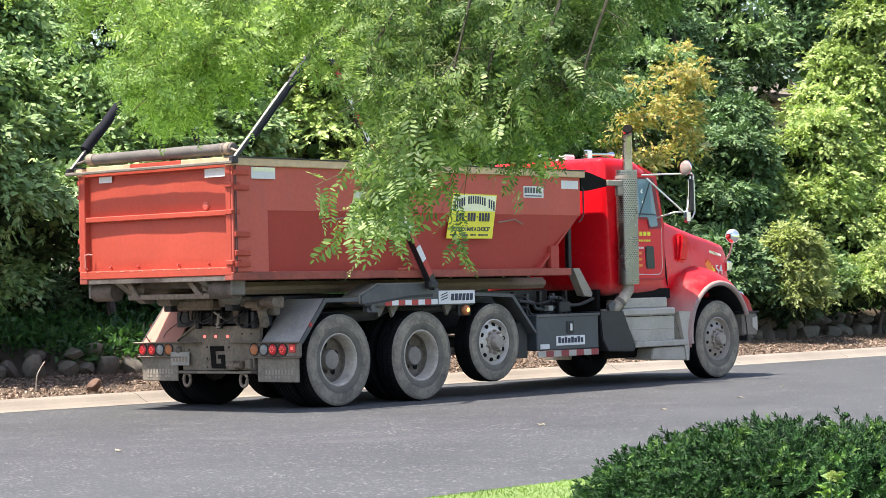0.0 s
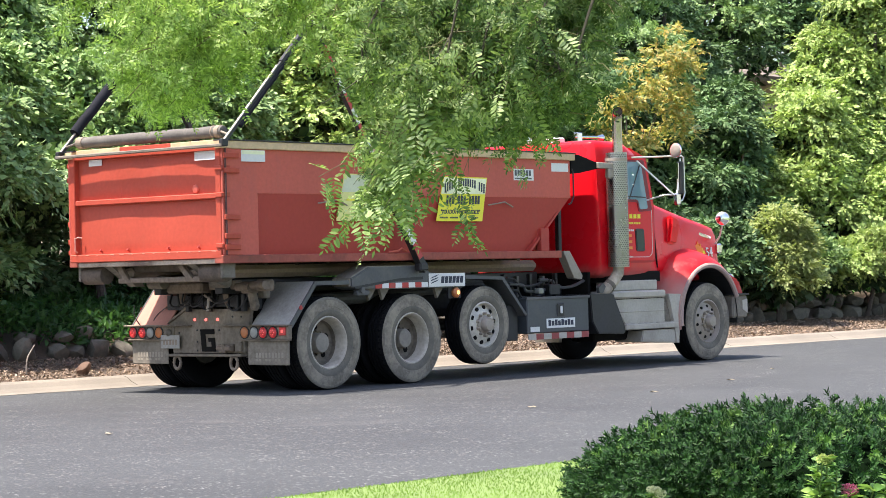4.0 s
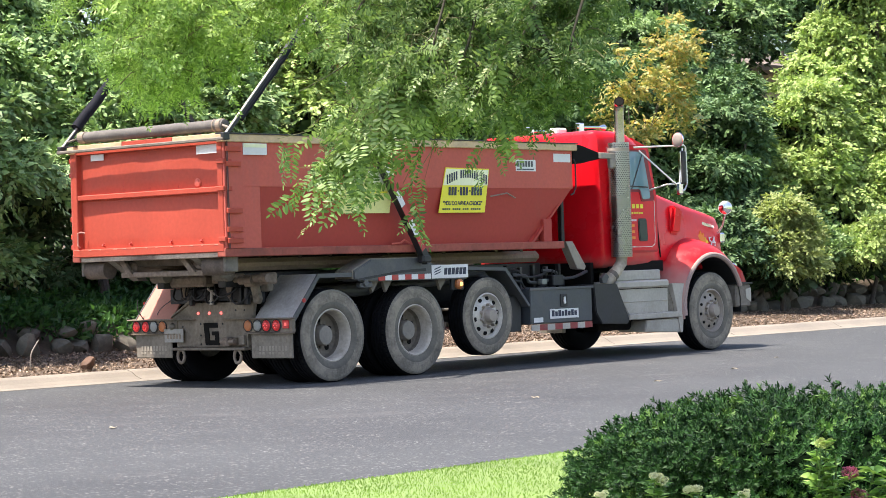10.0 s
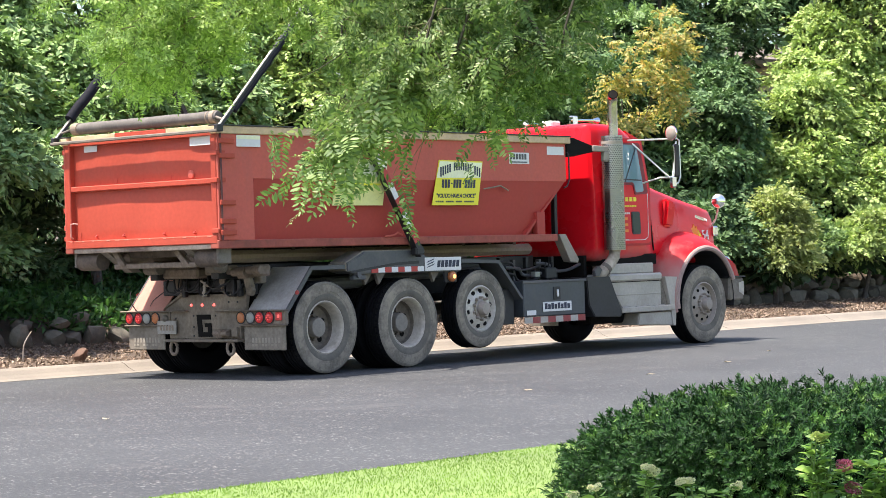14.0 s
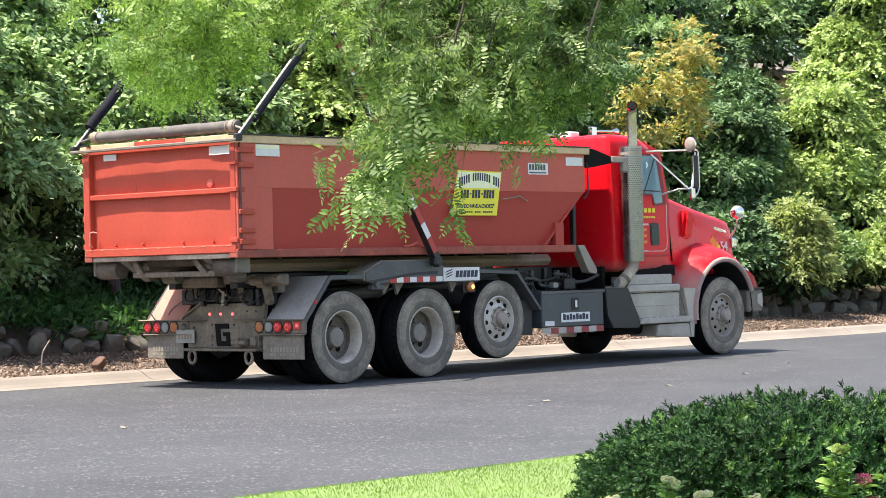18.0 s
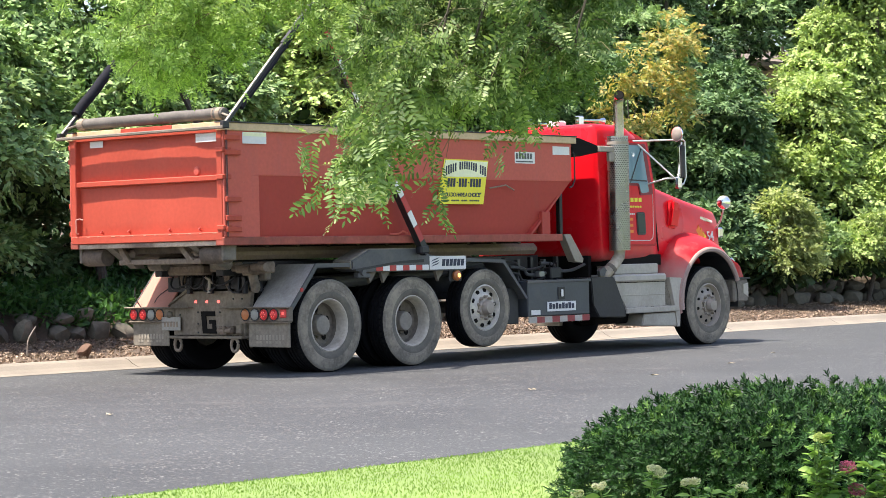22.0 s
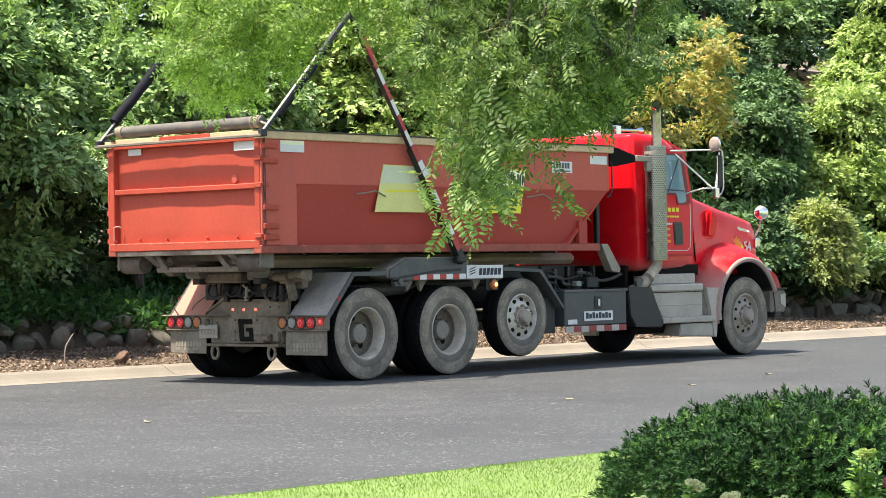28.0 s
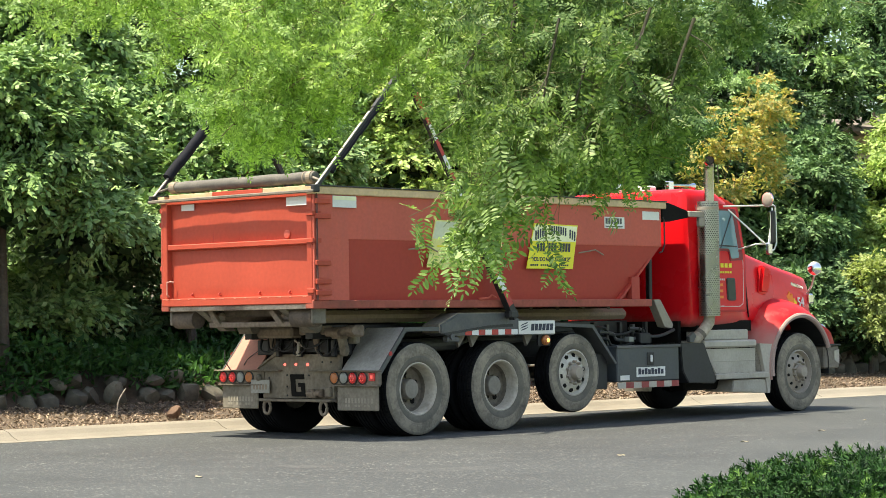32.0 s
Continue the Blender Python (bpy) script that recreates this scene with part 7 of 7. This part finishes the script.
def lance_leaves(rng, at, out, length):
    """Smooth pointed leaves, folded along the midrib and drooping at the tip: vertices and triangles."""
    d = unit(out + rng.normal(0, 0.12, out.shape))
    side = unit(np.cross(d, np.array([0, 0, 1.0]) + rng.normal(0, 0.35, d.shape)))
    up = np.cross(side, d)
    l = length * rng.uniform(0.6, 1.15, (len(at), 1))
    w = l * rng.uniform(0.20, 0.27, (len(at), 1))
    sag = rng.uniform(0.05, 0.30, (len(at), 1))
    V = [at]
    for t, wide in ((0.25, 0.75), (0.52, 1.0), (0.78, 0.62)):
        m = at + d * l * t - up * l * sag * t * t
        V += [m + side * w * wide + up * w * wide * 0.35, m, m - side * w * wide + up * w * wide * 0.35]
    V.append(at + d * l - up * l * sag)
    v = np.stack(V, 1).reshape(-1, 3)
    tri = [(0, 1, 2), (0, 2, 3), (7, 10, 8), (8, 10, 9)]
    for a in (1, 4):
        tri += [(a, a + 3, a + 4), (a, a + 4, a + 1), (a + 1, a + 4, a + 5), (a + 1, a + 5, a + 2)]
    i = np.arange(len(at))[:, None] * 11
    return v, np.concatenate([i + np.array([q]) for q in tri], 0)


def bloom(name, label, heads, seed, petals, foot, n_leaf, leaf=0.075):
    """A leafy plant whose stems end in flat flower heads at the given places."""
    rng = np.random.default_rng(seed)
    fx, fy = foot
    fz = bank(fx, fy) + 0.01
    th = empty(name, pose(fx, fy, fz))
    blooms.append((th, (fx, fy, fz), float(seed)))
    tagged(th, label, "flower", group="flowers before the hedge")
    for hx, hy, hz, big in heads:
        e = np.array([hx - fx, hy - fy, hz - fz])
        mid = e * np.array([0.55, 0.55, 0.5]) + rng.normal(0, 0.015, 3)
        st = part("stem", T([(e[0] * 0.2, e[1] * 0.2, 0), tuple(mid), tuple(e)], 0.005, 5, 0.003), STEM, th)
        t = rng.uniform(0.2, 0.99, n_leaf)[:, None]
        p = (1 - t) ** 2 * (e * np.array([0.2, 0.2, 0])) + 2 * t * (1 - t) * mid + t * t * e
        o = rng.normal(0, 1, p.shape)
        o[:, 2] = 0.35
        o[:, :2] /= np.linalg.norm(o[:, :2], axis=1)[:, None]
        v, f = lance_leaves(rng, p + rng.normal(0, 0.006, p.shape), o, leaf)
        mesh_arrays("leaves", v, f, LEAF_SPIREA, st, True)
        if big:
            # white heads are clusters of small balls, the pink ones single domes
            balls, spread, r = (3, 0.009, 0.023) if petals is PETAL_PINK else (4, 0.0150, 0.0108)
            n = int(700 * math.sqrt(big))
            q = unit(rng.normal(0, 1, (n, 3)))
            turn = np.arange(balls) * 6.28 / balls + rng.uniform(0, 6)
            knot = np.stack([np.cos(turn), np.sin(turn), rng.uniform(-0.3, 0.5, balls)], 1) * spread * math.sqrt(big)
            at = e + knot[rng.integers(0, balls, n)] + q * r * rng.uniform(0.85, 1.05, (n, 1)) * np.array([1, 1, 0.85])
            v, f = leaf_arrays(rng, at, q, 0.0055, 0.9, 0.0, 0.4)
            mesh_arrays("flower_head", v, f, petals, st)


STEM = mat("stem", (0.10, 0.16, 0.04), 0.7)
WL, PL = "creamy-white spirea flower heads on leafy stems", "deep pink spirea flower heads on pale green stems"
bloom("spirea", WL, [(-11.60, -13.98, 0.445, 1.1), (-11.585, -13.995, 0.425, 0.7), (-11.56, -13.95, 0.40, 0)], 1, PETAL_WHITE, (-11.50, -13.86), 22, 0.055)
bloom("spirea", WL, [(-11.52, -14.075, 0.385, 1.0), (-11.50, -14.09, 0.39, 0.6), (-11.40, -14.10, 0.36, 0), (-11.388, -14.226, 0.365, 0.9)], 2, PETAL_WHITE, (-11.38, -14.05), 26, 0.06)
bloom("spirea", WL, [(-11.736, -13.824, 0.375, 1.0), (-11.79, -13.763, 0.35, 0.6)], 3, PETAL_WHITE, (-11.66, -13.72), 26, 0.06)
bloom("spirea", "tall pale green spirea in bud", [(-11.178, -14.469, 0.545, 1.3), (-11.192, -14.455, 0.54, 0.9), (-11.20, -14.44, 0.52, 0), (-11.15, -14.49, 0.50, 0), (-11.16, -14.48, 0.44, 0), (-11.12, -14.44, 0.40, 0), (-11.19, -14.45, 0.40, 0)], 4, PETAL_BUD, (-11.10, -14.38), 44, 0.062)
bloom("spirea", PL, [(-11.125, -14.53, 0.427, 1.0), (-11.105, -14.552, 0.345, 1.3), (-11.063, -14.601, 0.44, 0), (-11.03, -14.62, 0.38, 0), (-11.05, -14.62, 0.34, 0)], 5, PETAL_PINK, (-11.0, -14.45), 40, 0.068)
bloom("spirea", "leafy spirea with reddish tips", [(-11.83, -13.70, 0.33, 0), (-11.80, -13.73, 0.35, 0), (-11.86, -13.65, 0.30, 0)], 6, PETAL_PINK, (-11.74, -13.60), 40, 0.05)
bloom("spirea", "bright leafy spirea without flowers", [(-11.04, -14.64, 0.47, 0), (-11.02, -14.66, 0.43, 0), (-10.99, -14.68, 0.40, 0), (-11.03, -14.65, 0.36, 0)], 7, PETAL_WHITE, (-10.96, -14.56), 46, 0.065)

# ---- the near tree whose sprays hang before the truck ----
# its frame: x across the view, y away along it, z up
TREE = pose(-12.55, -13.80, 0.08, 0, 0, -49.1)
near_tree = empty("honey_locust", TREE)
tagged(near_tree, "green locust tree with feathery leaves swaying in the wind", "tree")
part("trunk", T([(3.6, 0.8, 0.0), (3.55, 0.8, 1.0), (3.45, 0.75, 2.2), (3.2, 0.7, 3.3), (3.0, 0.7, 5.0)], 0.19, 14, 0.10), BARK, near_tree, smooth=True)
part("limb", T([(3.3, 0.72, 2.9), (2.4, 0.5, 3.25), (1.2, 0.25, 3.2), (0.0, 0.05, 3.0), (-1.2, 0.0, 2.85), (-2.2, 0.0, 2.7)], 0.07, 10, 0.02), BARK, near_tree, smooth=True)


def compound(rng, pairs=9, length=0.20, leaflet=0.040, fine=False):
    """One feathery leaf hanging from the origin along -z: leaflets in pairs on a thin stalk."""
    V, F, k = [], [], 0
    bend = rng.uniform(-0.25, 0.25)
    for i in range(pairs * 2 + 1):
        if rng.uniform() < 0.05:
            continue
        t = 1.0 if i == pairs * 2 else (i // 2 + 1) / (pairs + 0.6)
        p = np.array([bend * t * t * length, 0.15 * t * t * length, -t * length])
        s = 0 if i == pairs * 2 else (1 if i % 2 else -1)
        d = np.array([s * 0.88 + rng.normal(0, 0.06), rng.normal(0, 0.20) + 0.16, (-0.42 if s else -1.0) + rng.normal(0, 0.08)])
        d /= np.linalg.norm(d)
        w = np.cross(d, np.array([0.1 * s + rng.normal(0, 0.16), 1.0, 0.2 + rng.normal(0, 0.16)]))
        w /= np.linalg.norm(w)
        L = leaflet * rng.uniform(0.8, 1.15) * (0.75 + 0.5 * math.sin(math.pi * min(t, 0.95)))
        up = np.cross(w, d)
        if fine:
            V += [p, p + d * L * 0.5 + w * L * 0.19, p + d * L, p + d * L * 0.5 - w * L * 0.19]
            F += [(k, k + 1, k + 2), (k, k + 2, k + 3)]
            k += 4
            continue
        q = [p, p + d * L * 0.35 + w * L * 0.16 + up * L * 0.05, p + d * L * 0.75 + w * L * 0.13, p + d * L, p + d * L * 0.75 - w * L * 0.13, p + d * L * 0.35 - w * L * 0.16 + up * L * 0.05]
        V += q
        F += [(k, k + 1, k + 5), (k + 1, k + 2, k + 5), (k + 2, k + 4, k + 5), (k + 2, k + 3, k + 4)]
        k += 6
    return np.array(V), np.array(F)


LEAVES = [compound(np.random.default_rng(s), 7 + s % 4) for s in range(8)]
FINE = [compound(np.random.default_rng(20 + s), 7 + s % 4, 0.17, 0.036, True) for s in range(8)]


def spray(rng, twigs, per_twig, pivot, scale=1.0, hang=0.55, kinds=LEAVES):
    """Feathery leaves along twigs (point lists in the tree's frame), in the pivot's space: leaf arrays."""
    VV, FF, base = [], [], 0
    pv = np.array(pivot)
    for tw, cnt in zip(twigs, per_twig):
        pts = np.array(tw, float) - pv
        seg = len(pts) - 1
        for _ in range(cnt):
            u = rng.uniform(0.12, 1.0) ** 0.8 * seg
            i = min(int(u), seg - 1)
            p = pts[i] + (pts[i + 1] - pts[i]) * (u - i) + rng.normal(0, 0.02, 3)
            along = (pts[i + 1] - pts[i]) / (np.linalg.norm(pts[i + 1] - pts[i]) + 1e-9)
            d = rng.normal(0, 0.75, 3) + along * 0.6 + np.array([0, 0, -hang])
            d /= np.linalg.norm(d)
            z = -d
            xax = np.cross(rng.normal(0, 1, 3) + np.array([0, 0.7, 0]), z)
            xax /= np.linalg.norm(xax) + 1e-9
            R = np.stack([xax, np.cross(z, xax), z], 1)
            v, f = kinds[rng.integers(8)]
            VV.append((v * scale * rng.uniform(0.6, 1.15)) @ R.T + p)
            FF.append(f + base)
            base += len(v)
    return np.concatenate(VV), np.concatenate(FF)


def bough(name, label, pivot, twigs, counts, seed, scale=1.0, hang=0.55, kinds=LEAVES, material=None):
    rng = np.random.default_rng(seed)
    v, f = spray(rng, twigs, counts, pivot, scale, hang, kinds)
    ob = part(name, T([(0, 0, 0.45), (0.02, 0, 0.2), (-0.03, 0, 0.0)], 0.016, 7, 0.009), TWIG, near_tree, label, smooth=True)
    ob.matrix_basis = pose(*pivot)
    for tw in twigs:
        pts = [(Vector(p) - Vector(pivot)) for p in tw]
        part("twig", T(pts, 0.0026, 5, 0.0010), GREEN_TWIG, ob, smooth=True)
    mesh_arrays("foliage", v, f, material or LEAF_LOCUST, ob)
    return ob


def U(px):
    return (px - 784) * 0.00196


def Zh(py):
    return 1.20 + (441 - py) * 0.00196


def boughs_in(ob, pivot, lines):
    """Dark bare boughs that show among the leaves, each with short side twigs."""
    rng = np.random.default_rng(61)
    for line in lines:
        pts = bent([Vector((U(px), -0.24, Zh(py))) - Vector(pivot) for px, py in line])
        br = part("branch", T(pts, 0.0062, 6, 0.0025), TWIG, ob, "thin dark branch", smooth=True)
        for k in range(2, len(pts) - 2, 3):
            d = Vector((rng.normal(0, 0.07), rng.normal(0, 0.03), -0.05 - 0.06 * rng.uniform()))
            part("side_twig", T([pts[k], pts[k] + d * 0.5 + Vector((0.01, 0, 0)), pts[k] + d], 0.0025, 4, 0.001), TWIG, br)


def droop(rng, a, b, y0, n=6, sag=0.12):
    """A twig from a to b (across, height) that arches over and hangs."""
    pts = []
    yy = y0 + rng.normal(0, 0.10)
    for k in range(n):
        t = k / (n - 1)
        pts.append((a[0] + (b[0] - a[0]) * t + sag * 0.3 * math.sin(3 * t) + rng.normal(0, 0.022), yy + 0.18 * t * rng.normal(0, 0.6), a[1] + (b[1] - a[1]) * t ** 1.5 + sag * math.sin(math.pi * t) * 0.9 + rng.normal(0, 0.012)))
    return pts


def region(rng, n, px0, px1, py0, py1, y0, slant=-0.30):
    """Twigs that fill a stretch of the crown in uneven layers."""
    out = []
    for k in range(n):
        bx, by = rng.uniform(px0, px1), rng.uniform(py0, py1)
        by += 0.6 * ((round(by / 46) * 46 + 14 * math.sin(bx * 0.021)) - by)
        b = (U(bx), Zh(by))
        out.append(droop(rng, (b[0] - slant * rng.uniform(-1.1, 1.1), b[1] + rng.uniform(0.0, 0.16)), b, y0 + rng.uniform(-0.25, 0.35), sag=0.05))
    return out


rg = np.random.default_rng(4)
# the spray that hangs lowest
hang_ends = [(562, 340), (572, 318), (590, 300), (628, 388), (618, 350), (630, 345), (640, 320), (648, 300), (655, 310), (668, 325), (700, 270), (768, 372), (755, 345), (740, 300), (600, 300), (612, 280), (625, 300), (650, 280), (560, 262), (672, 300), (690, 290),
             (610, 262), (630, 250), (650, 240), (680, 230), (665, 215), (690, 225), (700, 215), (735, 220), (770, 225), (880, 265), (895, 245), (850, 215),
             (660, 200), (690, 190), (720, 195)]
tw = []
for px, py in hang_ends:
    if px < 645:      # these reach out sideways from the bough before they hang
        top = (max(px + 40, 690 + rg.uniform(-35, 60)), min(py - 25, 205 + rg.uniform(-25, 20)))
        tw.append(droop(rg, (U(top[0]), Zh(top[1])), (U(px), Zh(py)), -0.15, sag=0.05))
    else:
        tw.append(droop(rg, (U(px + 80 + rg.uniform(-40, 70)), Zh(70)), (U(px), Zh(py)), -0.15))
LOW_PIVOT = (U(760), 0.0, 2.15)
low_spray = bough("hanging_spray", "lowest feathery spray", LOW_PIVOT, tw, [12] * len(tw), 41, 0.72, 1.0, material=LEAF_LOCUST)
rg = np.random.default_rng(9)
tw = region(rg, 34, 195, 330, -20, 150, 0.1, -0.10) + region(rg, 20, 310, 450, -40, 72, 0.1, -0.08) + region(rg, 12, 440, 560, -90, 10, 0.1, -0.08) + region(rg, 5, 520, 640, 5, 62, 0.1, -0.08) + region(rg, 44, 130, 540, -190, -25, 0.2) + region(rg, 20, -150, 110, -200, -65, 0.2)
left_spray = bough("left_spray", "feathery spray", (U(420), 0.1, 2.55), tw, [30] * len(tw), 42, 0.55, 0.3, kinds=FINE, material=LEAF_LOCUST_SUNLIT)
tw = region(rg, 30, 690, 880, 40, 195, 0.0, -0.2) + region(rg, 18, 580, 760, -190, 30, 0.15) + region(rg, 6, 600, 680, -60, 45, 0.1, -0.1) + region(rg, 6, 590, 665, 75, 150, 0.0, -0.1)
mid_spray = bough("middle_spray", "feathery spray", (U(720), 0.0, 2.6), tw, [32] * len(tw), 43, 0.60, 0.3, kinds=FINE)
boughs_in(mid_spray, (U(720), 0.0, 2.6), (((820, -60), (795, 36), (775, 104), (738, 150)), ((860, 20), (837, 93), (795, 150)), ((690, -40), (640, 50), (655, 120))))
tw = region(rg, 32, 840, 985, 0, 222, 0.05, -0.2) + region(rg, 14, 990, 1075, -40, 110, 0.05, -0.1) + region(rg, 6, 965, 1040, 110, 200, 0.05, -0.1) + region(rg, 16, 760, 930, -30, 80, -0.1, -0.1) + region(rg, 40, 780, 1180, -190, 20, 0.2) + region(rg, 10, 1150, 1330, -190, -75, 0.2)
right_spray = bough("right_spray", "feathery spray", (U(980), 0.05, 2.6), tw, [34] * len(tw), 44, 0.60, 0.3, kinds=FINE, material=LEAF_LOCUST_SHADED)
boughs_in(right_spray, (U(980), 0.05, 2.6), (((985, -80), (956, 0), (930, 62), (873, 124), (862, 150)), ((945, 10), (951, 36), (978, 90), (984, 132)), ((1060, -60), (1030, 20), (1010, 90), (1015, 150)), ((930, 62), (900, 75), (880, 70))))


# ---- wind ----
# seconds and how far the lowest spray is pushed across the view, in centimetres
WIND = [(0, 2.7), (0.5, 2.0), (1, 2.6), (1.5, 3.5), (2, 3.1), (2.5, 6.2), (3, 8.0), (3.5, 7.4), (5.5, 7.8), (6, 1.4), (6.5, -1), (7, 1), (7.5, 3.9), (8, 6.2), (8.5, 4.3), (9, 2.7),
        (9.5, -0.8), (10, -5.6), (10.5, -6.2), (11, -6.6), (11.5, -1.8), (12, -3.3), (12.5, -5.2), (13, -3), (13.5, -6.8), (15.5, -7), (16, -4.9), (16.5, -4.3), (17, -4.1), (17.5, -1.4),
        (18, 1.2), (18.5, 2.4), (19, 2.9), (19.5, 1), (20, -2), (20.5, -2.4), (21, 1), (21.5, 3.7), (22, 0), (22.5, -3.9), (23, -3.1), (23.5, -2), (24, 4.3), (24.5, 6.9), (25, 13.5),
        (25.5, 20.4), (27.5, 27.4), (28, 23.5), (28.5, 23.1), (29, 22), (29.5, 17.5), (30, 17.2), (30.5, 17.6), (31, 9.8), (31.5, 11.8), (32, 6.7)]


def motions():
    """The sprays swing about their pivots above the view."""
    reach = 0.62
    for ob, pivot, share, late, own in ((low_spray, LOW_PIVOT, 1.0, 0.0, 0.0), (left_spray, (U(420), 0.1, 2.55), 0.30, 0.25, 0.9),
                                        (mid_spray, (U(720), 0.0, 2.6), 0.42, 0.1, 0.6), (right_spray, (U(980), 0.05, 2.6), 0.16, 0.3, 0.7)):
        rows = []
        for t, cm in WIND:
            turn = -math.degrees(math.atan2(cm * 0.01 * share, reach if ob is low_spray else 0.9))
            turn += own * math.sin(2.1 * t + late * 9)
            nod = 0.8 * math.sin(1.7 * t + late * 5) + 0.02 * cm
            rows.append((t, pose(*pivot, nod, turn, 0)))
        walk(ob, rows)
    for ob, at, late in blooms:
        walk(ob, [(t, pose(*at, 0.12 * cm + 0.7 * math.sin(2.6 * t + late), -0.20 * cm + 0.9 * math.sin(2.1 * t + late * 2), 0)) for t, cm in WIND])


motions()
